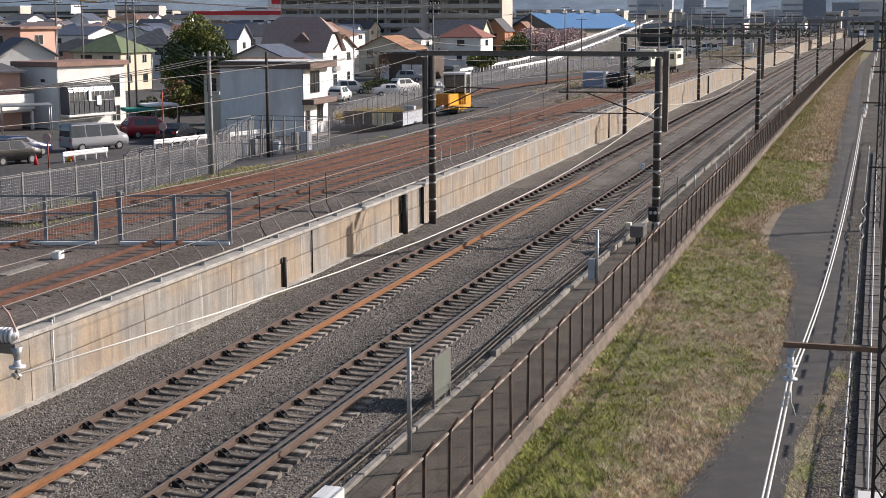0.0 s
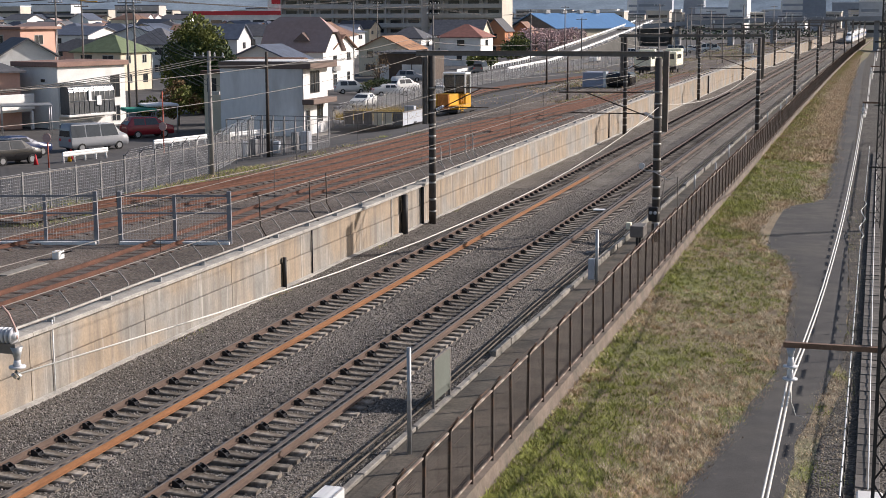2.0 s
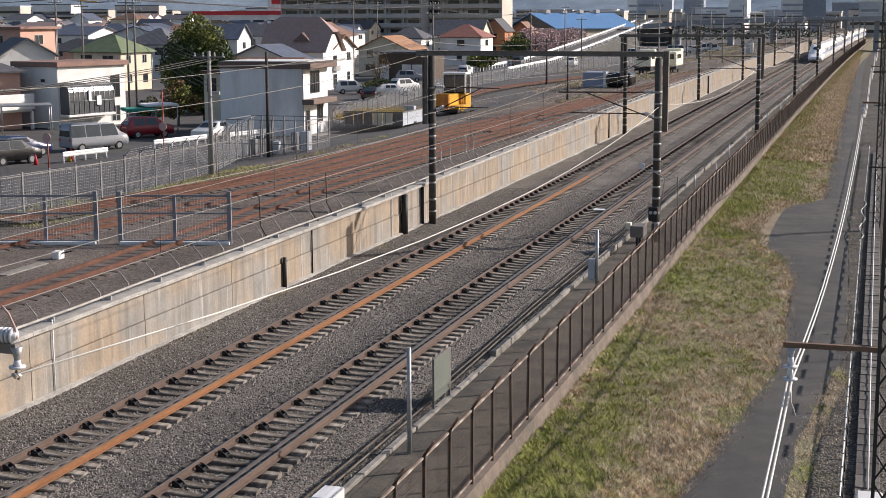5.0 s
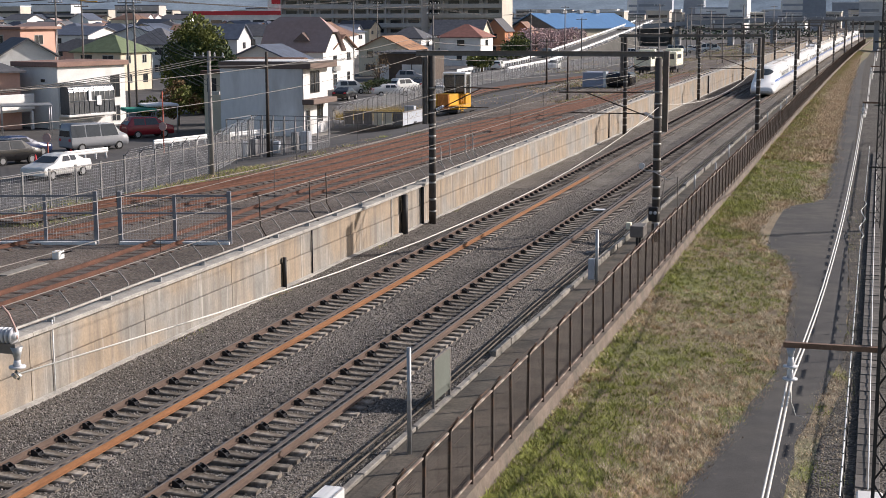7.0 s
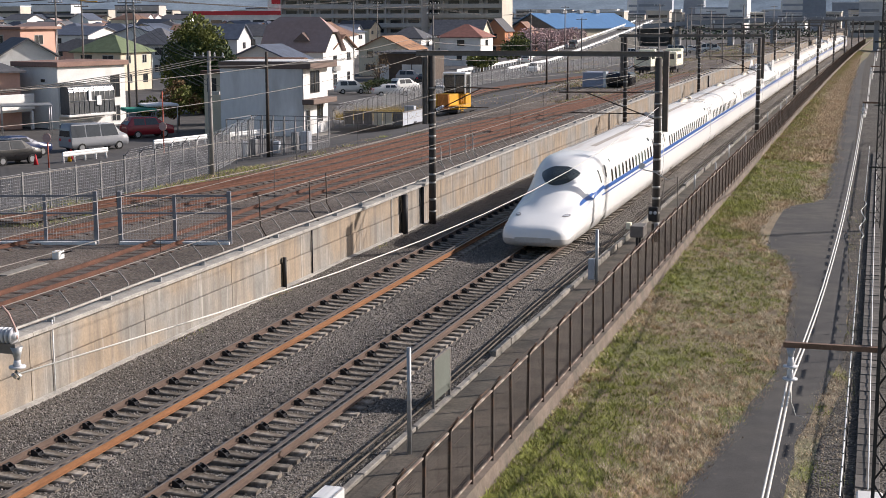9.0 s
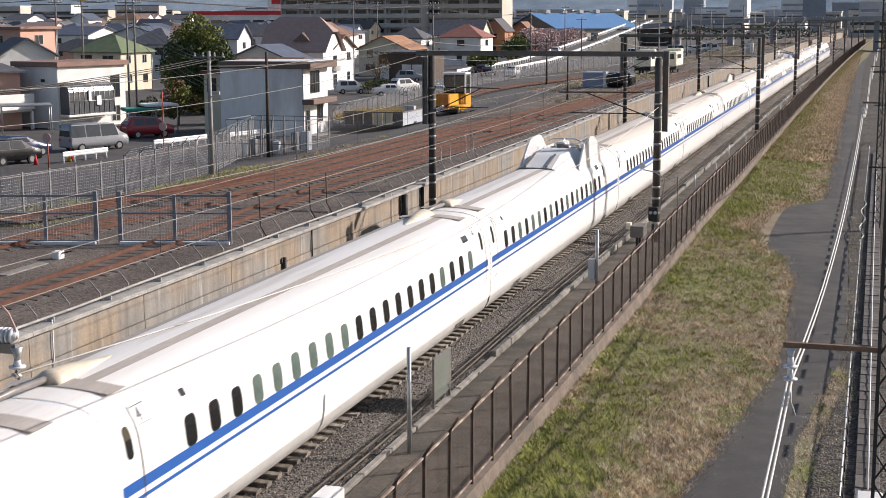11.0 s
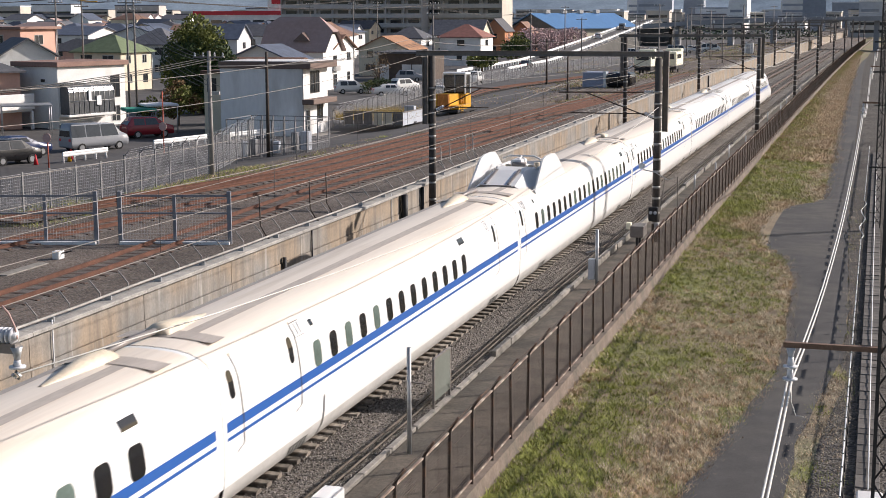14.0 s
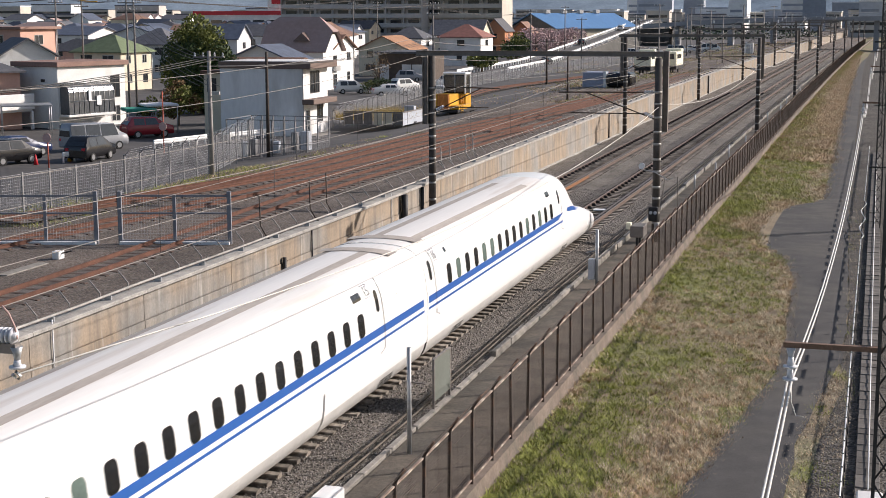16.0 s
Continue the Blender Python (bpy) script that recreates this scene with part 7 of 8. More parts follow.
# ---- poles ----
def utility_pole(x, y, z0, z1, mat="pole_con", arms=2, r=0.15, label="grey concrete utility pole with cross-arms", lamp=False):
    t = thing("utility_pole", tp(x, y, z0), label, "pole", "utility poles")
    H = z1 - z0
    bm = bmesh.new()
    tube(bm, [(0, 0, -0.4), (0, 0, H)], r, 10, r * 0.7)
    part("pole", bm, mat, t)
    for k in range(arms):
        z = H - 0.35 - 0.75 * k
        bm = bmesh.new()
        box(bm, -0.95, 0.95, -0.05, 0.05, z - 0.045, z + 0.045)
        arm = part("cross_arm", bm, "gantry", t)
        for u in (-0.85, -0.35, 0.35, 0.85):
            bm = bmesh.new()
            insulator(bm, (u, 0, z + 0.04), (0, 0, 1), 2, 0.06)
            part("insulator", bm, "ceramic", arm)
    if lamp:
        bm = bmesh.new()
        tube(bm, [(0, 0, H * 0.62), (0.3, -0.1, H * 0.66)], 0.03, 5)
        box(bm, 0.2, 0.65, -0.18, -0.04, H * 0.655, H * 0.68)
        part("lamp", bm, "alu", t)
    return t


utility_pole(-21.7, 73.4, 1.2, 8.15, lamp=True, arms=1)
utility_pole(-24.2, 87.0, 1.2, 7.75, "pole_wood", 0, 0.13, "plain dark wooden pole")
utility_pole(-16.5, 145.0, 1.35, 5.9, "pole_wood", 0, 0.12, "plain dark wooden pole")
utility_pole(-29.6, 193.0, 0.9, 6.8, "pole_wood", 1, 0.14, "dark wooden pole with a cross-arm")
for _x, _y, _h in ((-78.3, 150, 13.5), (-74.9, 150, 13.0), (-60.8, 135, 12.5), (-61.6, 138, 12.5), (-49.5, 205, 12.0), (-75, 240, 13), (-92, 300, 13), (-48.5, 262, 11), (-41.0, 178, 7.5), (-57.0, 330, 12), (-120, 330, 13), (-36.5, 250, 9.5), (-33.0, 290, 9), (-29, 330, 10)):
    utility_pole(_x, _y, TOWN, _h, "pole_con_dark", arms=3 if _h > 11 else 1, r=0.13)


for _x, _y, _h in ((-24, 232, 9), (-21.5, 240, 10.5), (-19, 290, 9.5), (-13.5, 262, 8.5), (-13, 318, 9), (-14.2, 355, 9.5), (-17.5, 340, 11), (-12, 395, 9), (-22, 384, 11), (-27.5, 300, 10), (-31, 352, 11), (-12.6, 425, 9), (-18, 430, 11), (-35, 400, 12)):
    utility_pole(_x, _y, yard_height(_x), yard_height(_x) + _h, arms=1, r=0.13, label="thin grey pole with a cross-arm in the yard")


def town_wires():
    runs = [((-78.3, 150, 12.9), (-60.8, 135, 12.0)), ((-60.8, 135, 12.0), (-49.5, 205, 11.5)), ((-60.8, 135, 11.2), (-21.7, 73.4, 7.6)), ((-78.3, 150, 12.0), (-110, 120, 12)), ((-49.5, 205, 11.3), (-48.5, 262, 10.5)), ((-74.9, 150, 12.4), (-75, 240, 12.5)), ((-75, 240, 12.5), (-92, 300, 12.5)), ((-21.7, 73.4, 7.7), (-24.6, 30, 7.7)), ((-21.7, 73.4, 7.3), (-41.0, 178, 7.2)), ((-60.8, 135, 10.2), (-21.7, 73.4, 6.2))]
    for a, b in runs:
        t = thing("power_line", (0, 0, 0), "dark power line sagging between poles", "wire", "overhead wires")
        bm = bmesh.new()
        A, B = tp(*a), tp(*b)
        for off in (-0.6, 0.0, 0.6):
            pts = [A.lerp(B, k / 10) + Vector((off, 0, -0.9 * 4 * (k / 10) * (1 - k / 10))) for k in range(11)]
            tube(bm, pts, 0.02, 4, cap=False)
        tagged(part("wire", bm, "wire_dark", t), kind="stuff")
    # yellow guards slipped over the line
    A, B = tp(-78.3, 150, 13.0), tp(-60.8, 135, 12.1)
    for u0, u1 in ((0.08, 0.3), (0.36, 0.62)):
        t = thing("wire_guard", (0, 0, 0), "yellow insulating tube slipped over a power line", "wire guard", "overhead wires")
        pts = [A.lerp(B, u0 + (u1 - u0) * k / 5) + Vector((0, 0, -3.6 * (u0 + (u1 - u0) * k / 5) * (1 - u0 - (u1 - u0) * k / 5))) for k in range(6)]
        part("tube", tube(bmesh.new(), pts, 0.06, 8), "yellow", t)


town_wires()


# ---- trees and bushes ----
def leaf_cloud(bm, centre, radii, n, size, rnd, mi=0, flat=0.0):
    for _ in range(n):
        while True:
            p = Vector((rnd.uniform(-1, 1), rnd.uniform(-1, 1), rnd.uniform(-1, 1)))
            if 0.25 < p.length < 1:
                break
        p = p.normalized() * (0.55 + 0.45 * rnd.random() ** 0.6)
        q = Vector(centre) + Vector((p.x * radii[0], p.y * radii[1], p.z * radii[2]))
        d = Vector((rnd.uniform(-1, 1), rnd.uniform(-1, 1), rnd.uniform(-0.6, 1))).normalized()
        a = d.orthogonal().normalized() * size * rnd.uniform(0.6, 1.3)
        b = d.cross(a).normalized() * size * rnd.uniform(0.4, 0.9)
        vs = [bm.verts.new(q + v) for v in (a, b * 0.9, -a, -b * 0.9)]
        bm.faces.new(vs).material_index = mi


def tree(x, y, z, h, radii, mats, n, label, seed, clumps=14, size=0.16, trunk=0.25, name="tree"):
    rnd = random.Random(seed)
    t = thing(name, tp(x, y, z), label, "tree" if name == "tree" else "bush", "trees and bushes")
    bm = bmesh.new()
    tube(bm, [(0, 0, -0.3), (0.08, 0.05, h * 0.35), (0, 0.1, h * 0.7)], trunk, 8, trunk * 0.4)
    limbs = []
    for k in range(7):
        a = 2 * math.pi * k / 7 + rnd.uniform(-0.3, 0.3)
        e = Vector((math.cos(a) * radii[0] * 0.65, math.sin(a) * radii[1] * 0.65, h - radii[2] * rnd.uniform(0.6, 1.5)))
        tube(bm, [(0, 0, h * rnd.uniform(0.2, 0.45)), e * 0.55 + Vector((0, 0, 0.2 * h)), e], trunk * 0.4, 6, trunk * 0.1)
    part("trunk", bm, "bark", t)
    bm = bmesh.new()
    c = Vector((0, 0, h - radii[2]))
    for k in range(clumps):
        d = Vector((rnd.gauss(0, 1), rnd.gauss(0, 1), rnd.gauss(0, 1))).normalized() * rnd.uniform(0.35, 0.78)
        cc = c + Vector((d.x * radii[0], d.y * radii[1], d.z * radii[2]))
        rr = rnd.uniform(0.3, 0.5)
        leaf_cloud(bm, cc, (radii[0] * rr, radii[1] * rr, radii[2] * rr), n // clumps, size, rnd, 0 if rnd.random() < 0.6 else len(mats) - 1)
    part("crown", bm, list(mats), t)
    return t


tree(-49.2, 128.0, TOWN - 0.5, 9.6, (3.8, 3.6, 4.8), ("leaf_dark", "leaf_light"), 46000, "dense evergreen tree with random clumps in a sunlit olive tone", 1, clumps=56, size=0.15)
tree(-44.5, 114.0, TOWN, 4.3, (2.0, 1.8, 1.9), ("leaf_brown", "leaf_light"), 2600, "round bush with reddish brown leaves", 2, 14, 0.13, 0.12, "bush")
tree(-39.5, 117.0, TOWN, 5.2, (2.3, 1.8, 2.6), ("leaf_dark",), 3200, "dark green shrub in the shade", 3, 12, 0.13, 0.12, "bush")
tree(-35.8, 110.2, TOWN, 3.6, (1.5, 1.2, 1.7), ("leaf_dark", "leaf_light"), 1400, "dull green shrub beside the annexe", 13, 10, 0.12, 0.1, "bush")
tree(-46.5, 112.5, TOWN, 2.6, (1.2, 1.0, 1.2), ("leaf_dark", "leaf_light"), 900, "dark green garden shrub", 4, 8, 0.12, 0.1, "bush")
tree(-46.5, 172.0, TOWN, 5.2, (2.0, 2.0, 2.2), ("leaf_brown",), 500, "bare thin brown tree", 5, 12, 0.09, 0.14)
tree(-44.5, 166.0, TOWN, 2.0, (2.2, 1.6, 1.0), ("leaf_dark", "leaf_light"), 900, "low green hedge bush", 6, 10, 0.14, 0.1, "bush")
for _k, (_x, _y, _h) in enumerate(((-49.5, 232, 3.2), (-52, 246, 3.4), (-57, 285, 4.6), (-61, 300, 6.0))):
    tree(_x, _y, TOWN, _h, (3.4, 3.0, _h * 0.45), ("leaf_dark", "leaf_light"), 1500, "green leafy tree behind the ramp", 20 + _k, 14, 0.24, 0.2)
for _k in range(9):
    _y = 352 + 10 * _k
    tree(-62 - 0.11 * (_y - 352) - (_k % 2) * 4, _y - 30, TOWN, 6.3, (4.6, 4.4, 3.0), ("blossom",), 1300, "cherry tree in pale pink blossom", 40 + _k, 14, 0.24, 0.22)


def blades(bm, p, n, h, spread, rnd, mi, wide=1.0):
    for _ in range(n):
        a = rnd.uniform(0, 2 * math.pi)
        o = Vector((rnd.gauss(0, spread), rnd.gauss(0, spread), 0))
        tip = Vector((math.cos(a) * h * rnd.uniform(0.4, 1.1), math.sin(a) * h * rnd.uniform(0.4, 1.1), h * rnd.uniform(0.1, 0.75)))
        w = Vector((-math.sin(a), math.cos(a), 0)) * rnd.uniform(0.008, 0.016) * wide
        f = bm.faces.new([bm.verts.new(v) for v in (p + o - w, p + o + w, p + o + tip)])
        f.material_index = mi


def road_left(y):
    """Edge of the asphalt lane beside the grass: it swells into a lay-by."""
    pts = ((10, 8.6), (31.8, 9.8), (37, 10.4), (44.3, 11.2), (49, 11.2), (55, 11.0), (61.3, 10.8), (66.3, 10.1), (69.6, 8.6), (73.8, 8.0), (79.1, 8.1), (83.4, 8.8), (86.8, 10.6), (88, 11.0), (105, 10.9), (135, 10.4), (201, 9.8), (390, 7.0), (600, 4.0))
    for (a, u), (b, v) in zip(pts, pts[1:]):
        if a <= y <= b:
            return u + (v - u) * (y - a) / (b - a)
    return 8.6


def road_right(y):
    pts = ((10, 11.5), (34, 12.2), (37, 12.25), (41.3, 12.6), (46.3, 13.1), (53.6, 13.2), (63, 13.0), (77, 12.75), (106, 12.4), (167, 11.8), (307, 10.0), (600, 7))
    for (a, u), (b, v) in zip(pts, pts[1:]):
        if a <= y <= b:
            return u + (v - u) * (y - a) / (b - a)
    return 11.5


def lane():
    bm = bmesh.new()
    ys = spaced(12, 110, 0.8) + spaced(110, 600, 10)[1:]
    rows = []
    for y in ys:
        l = road_left(y) + 0.12 * noise.noise((y * 0.6, 1, 0)) + 0.05 * noise.noise((y * 2.3, 4, 0))
        r = road_right(y) + 0.15 * noise.noise((y * 0.5, 9, 0))
        rows.append([bm.verts.new(tp(l + (r - l) * k / 4, y, -0.835 + 0.03 * math.sin(math.pi * k / 4))) for k in range(5)])
    for A, B in zip(rows, rows[1:]):
        for k in range(4):
            bm.faces.new((A[k], A[k + 1], B[k + 1], B[k]))
    ob = mesh_object("lane", bm, "asphalt")
    tagged(ob, "dark worn asphalt lane with a lay-by beside the grass", "road", kind="structure")


lane()


def gravel_strip():
    bm = bmesh.new()
    ys = spaced(12, 110, 2) + spaced(110, 500, 15)[1:]
    rows = [[bm.verts.new(tp(x, y, z)) for x, z in ((road_right(y) + (0.5 if y < 46 else 0.02), -0.845), (road_right(y) + 0.6, -0.83), (17.5, -0.83))] for y in ys]
    for A, B in zip(rows, rows[1:]):
        for k in range(2):
            bm.faces.new((A[k], A[k + 1], B[k + 1], B[k]))
    tagged(mesh_object("gravel_strip", bm, "stones_dark"), "gravel strip under the masts beside the lane, its dark tone holding shade", "gravel", kind="stuff")


gravel_strip()


def verge_height(x):
    return -0.62 - 0.16 * max(0.0, min(1.0, (x - 6.2) / 2.3)) if x < 8.5 else -0.78 - 0.08 * min(1.0, (x - 8.5) / 1.1)


def verge():
    rnd = random.Random(77)
    bm = bmesh.new()
    count = 0
    for _ in range(80000):
        y = 24 + 166 * rnd.random() ** 2.1
        l = road_left(y)
        x = rnd.uniform(5.78, l + 0.25)
        u = (x - 5.8) / max(0.5, l - 5.8)
        patch = 1.5 * noise.noise((x * 0.38, y * 0.19, 2.0)) + 0.6 * noise.noise((x * 1.4, y * 1.1, 8.0))
        green = patch + 1.0 * noise.noise((x * 2.2, y * 1.8, 21.0)) + rnd.gauss(0, 0.22) + 0.56 - 1.0 * max(0.0, u - 0.42) * 1.6 - (0.35 if u < 0.12 else 0)
        if noise.noise((x * 0.9, y * 0.8, 14)) > 0.52 and rnd.random() < 0.8:
            continue
        p = tp(x, y, verge_height(x) - 0.03)
        far = y > 70
        if 84 < y < 150 and u < 0.62:
            green += 0.55
        if green > 0.25:
            mi, h = (0 if rnd.random() < 0.72 else 3), rnd.uniform(0.08, 0.22)
        elif green > -0.12:
            mi, h = rnd.choice((0, 1, 2, 2, 3)), rnd.uniform(0.08, 0.24)
        else:
            mi, h = rnd.choice((1, 1, 2, 2, 4)), rnd.uniform(0.08, 0.26)
        blades(bm, p, 5 if not far else 4, h * (1.25 if far else 1), 0.09 if not far else 0.2, rnd, mi if y < 100 or rnd.random() > (y - 100) / 75 else (rnd.choice((1, 4, 2)) if u > 0.45 else rnd.choice((3, 4, 0))), 1.3 if not far else 1.8)
    # tussocks that stand above the rest, each of one tone
    for _ in range(2600):
        y = 24 + 110 * rnd.random() ** 1.7
        l = road_left(y)
        x = rnd.uniform(5.9, l + 0.05)
        u = (x - 5.8) / max(0.5, l - 5.8)
        g = 1.5 * noise.noise((x * 0.38, y * 0.19, 2.0)) + rnd.gauss(0, 0.3) + 0.5 - 1.5 * max(0.0, u - 0.42)
        mi = rnd.choice((0, 0, 3)) if g > 0.3 else rnd.choice((1, 2, 4, 2))
        h = rnd.uniform(0.15, 0.34) * (1.0 + 0.5 * noise.noise((x * 0.7, y * 0.6, 5)))
        c = tp(x, y, verge_height(x) - 0.03)
        lean = rnd.uniform(0, 6.283)
        for _k in range(26):
            a = lean + rnd.gauss(0, 1.6)
            o = Vector((rnd.gauss(0, 0.07), rnd.gauss(0, 0.07), 0))
            tip = Vector((math.cos(a) * h * 0.8, math.sin(a) * h * 0.8, h * rnd.uniform(0.35, 0.95)))
            w = Vector((-math.sin(a), math.cos(a), 0)) * rnd.uniform(0.007, 0.013)
            bm.faces.new([bm.verts.new(v) for v in (c + o - w, c + o + w, c + o + tip)]).material_index = mi
    for _ in range(15000):
        y = 110 + 320 * rnd.random() ** 1.4
        x = rnd.uniform(5.78, road_left(y) + 0.2)
        g = noise.noise((x * 0.5, y * 0.1, 2.0)) + 0.5 * noise.noise((x * 2.0, y * 0.5, 6.0))
        blades(bm, tp(x, y, verge_height(x) - 0.03), 4, rnd.uniform(0.2, 0.5), 0.35, rnd, rnd.choice((3, 4, 0, 4)) if x < 6.9 - 0.6 * g else rnd.choice((1, 1, 2, 4)), 3.0)
    for _ in range(9000):
        y = 24 + 70 * rnd.random() ** 1.5
        r = road_right(y)
        x = rnd.uniform(r - 0.1, 13.55)
        if y > 45 and rnd.random() < 0.8:
            continue
        g = noise.noise((x * 0.9, y * 0.4, 3.0))
        blades(bm, tp(x, y, -0.88), 4, rnd.uniform(0.08, 0.22), 0.1, rnd, (0 if g > 0.15 else rnd.choice((1, 2, 2))))
    ob = mesh_object("verge_grass", bm, ["grass_green", "grass_dry", "grass_pale", "grass_lush", "grass_brown"])
    tagged(ob, "rough verge of green grass and dry straw", "grass", kind="stuff")
    bm = bmesh.new()
    for _ in range(5000):
        k = rnd.random()
        if k < 0.35:
            x, y = rnd.uniform(-22, -19.2), rnd.uniform(60, 78)
        elif k < 0.6:
            x, y = rnd.uniform(-24, -18.5), rnd.uniform(52, 62)
        else:
            x, y = rnd.uniform(-20.5, -17), rnd.uniform(78, 110)
            if noise.noise((x, y * 0.3, 1)) < 0.15:
                continue
        blades(bm, tp(x, y, 1.33 if x > -21 else 1.22), 5, rnd.uniform(0.1, 0.3), 0.16, rnd, rnd.choice((0, 0, 3, 1)))
    for _ in range(1200):
        x, y = WX + rnd.uniform(0.05, 0.5), rnd.uniform(30, 75)
        if noise.noise((3, y * 0.25, 1)) > 0.1:
            blades(bm, tp(x, y, -0.37), 4, rnd.uniform(0.05, 0.14), 0.08, rnd, rnd.choice((0, 3, 1)))
    ob = mesh_object("yard_weeds", bm, ["grass_green", "grass_dry", "grass_pale", "grass_lush"])
    tagged(ob, "patchy weeds in the gravel yard", "grass", kind="stuff")

    bm = bmesh.new()
    for _ in range(16000):
        y = 140 + 330 * rnd.random()
        x = rnd.uniform(-42 if y > 230 else -30, -9.0)
        g = noise.noise((x * 0.10, y * 0.022, 4.0)) + 0.6 * noise.noise((x * 0.4, y * 0.12, 9.0))
        if g < 0.0 and rnd.random() < 0.86:
            continue
        blades(bm, tp(x, y, yard_height(x) - 0.03), 5, rnd.uniform(0.15, 0.5), 0.5, rnd, rnd.choice((0, 3, 1, 4)) if g > 0.22 else rnd.choice((3, 4, 4, 1)), 4.0)
    ob = mesh_object("yard_scrub", bm, ["grass_green", "grass_dry", "grass_pale", "grass_lush", "grass_brown"])
    tagged(ob, "patches of brown and green scrub in the far yard", "grass", kind="stuff")


verge()


# ---- the line of masts and cables beside the lane ----
def lane_side():
    lid = data("trough_lid", bevelled(-0.28, 0.28, -0.24, 0.24, -0.2, 0.0, 0.012), "lid")
    t = thing("cable_trough", (0, 0, 0), "cable trough with a row of concrete lids", "cable trough", kind="structure")
    rnd = random.Random(6)
    for k, y in enumerate(spaced(24, 118, 0.5)):
        piece("trough_lid", lid, t, Matrix.Translation(tp(14.0, y, -0.70 + rnd.uniform(-0.015, 0.015))) @ pose(0, 0, 0, rnd.uniform(-1, 1), rnd.uniform(-1.5, 1.5), rnd.uniform(-2, 2)))
    for k, y in enumerate((25.0, 76.0, 128.0, 180.0, 240.0)):
        m = thing("lane_mast", tp(14.12 if k else 14.2, y, -0.86), "dark steel lattice mast beside the lane", "mast", "lane masts")
        for dx in (-0.16, 0.16):
            for dy in (-0.16, 0.16):
                bm = bmesh.new()
                box(bm, dx - 0.03, dx + 0.03, dy - 0.03, dy + 0.03, 0, 12.5)
                part("leg", bm, "lattice", m)
        for j in range(22):
            bm = bmesh.new()
            z = 0.3 + 0.55 * j
            for s in (-1, 1):
                tube(bm, [(-0.16 * s, -0.17, z), (0.16 * s, -0.17, z + 0.5)], 0.018, 4)
            tube(bm, [(-0.17, -0.16, z), (-0.17, 0.16, z + 0.5)], 0.018, 4)
            part("lacing", bm, "lattice", m)
        arm = bmesh.new()
        zb = 5.3 if k == 0 else 6.5
        box(arm, -1.75 if k == 0 else -0.95, -0.1, -0.05, 0.05, zb - 0.045, zb + 0.045)
        part("arm", arm, "arm_rust", m, "rusty steel arm")
        bm = bmesh.new()
        x = -1.62 if k == 0 else -0.9
        tube(bm, [(x, 0, zb - 0.05), (x, 0, zb - 0.25)], 0.085 if k == 0 else 0.05, 10, 0.03)
        part("hanger", bm, "grey_box", m)
        bm = bmesh.new()
        for j in range(2):
            z = zb - 0.27 - 0.22 * j
            tube(bm, [(x, 0, z + 0.05), (x, 0, z - 0.1)], 0.05, 10, 0.06)
            tube(bm, [(x, 0, z - 0.10), (x, 0, z - 0.13)], 0.13, 14)
        part("insulator", bm, "ceramic", m, "white porcelain insulator", True)
        if k:
            bm = bmesh.new()
            for z in (3.2, 8.0, 9.5):
                box(bm, -0.5, 0.9, -0.04, 0.04, z, z + 0.08)
            part("cross_arm", bm, "lattice", m)
    for off in (-0.035, 0.035):
        w = thing("twin_feeder", (0, 0, 0), "pale twin feeder cable running over the lane", "wire", "overhead wires")
        bm = bmesh.new()
        sup = [(-5, 12.35, 3.0), (25.0, 12.58, 3.82), (76, 13.2, 5.05), (128, 13.2, 5.05), (180, 13.2, 5.05), (240, 13.2, 5.05)]
        pts = []
        for (ya, xa, za), (yb, xb, zb) in zip(sup, sup[1:]):
            for j in range(12):
                u = j / 12
                sag = 1.35 if ya > 0 else 0.5
                pts.append(tp(xa + (xb - xa) * u + off, ya + (yb - ya) * u, za + (zb - za) * u - 4 * sag * u * (1 - u)))
        tube(bm, pts, 0.019, 6)
        part("wire", bm, "wire_white", w)
    bm = bmesh.new()
    tube(bm, [(12.62, 25, 3.75), (12.63, 24.9, 3.45), (12.72, 24.8, 3.24), (12.86, 24.7, 3.25)], 0.008, 5)
    w = thing("earth_lead", (0, 0, 0), "thin pale lead hanging from the insulator", "wire", "overhead wires")
    part("lead", bm, "wire_white", w)
    # slack dark cable on stakes
    w = thing("stake_cable", (0, 0, 0), "black and white cable strung on low dark stakes", "cable", "lineside cables")
    bm = bmesh.new()
    tube(bm, [tp(13.42 + (0.12 if 70 < y < 86 else 0) * math.sin(y), y, -0.42) for y in spaced(26, 120, 1.0)], 0.022, 5)
    part("cable", bm, "trim_white", w)
    for y in spaced(26, 118, 1.1):
        bm = bmesh.new()
        tube(bm, [tp(13.47, y, -0.9), tp(13.43, y + 0.1, -0.38)], 0.03, 5)
        part("stake", bm, "black", w)
    w = thing("white_pipe", (0, 0, 0), "thin white pipe along the cable trough", "pipe", "lineside cables")
    bm = bmesh.new()
    tube(bm, [tp(14.02, y, -0.64) for y in spaced(33, 112, 4)], 0.016, 6)
    part("pipe", bm, "trim_white", w)
    b = thing("concrete_block", tp(14.05, 31.9, -0.86), "pale concrete block at the end of the trough", "block", "lineside cables")
    part("block", bevelled(-0.28, 0.28, -0.3, 0.3, 0, 0.45, 0.03), "plaster_grey", b)
    # unseen rail fence, added so that its ladder-like shade falls over the lane
    f = thing("rail_fence", (0, 0, 0), "steel rail fence out of view, added for its shade on the lane", "fence", kind="structure")
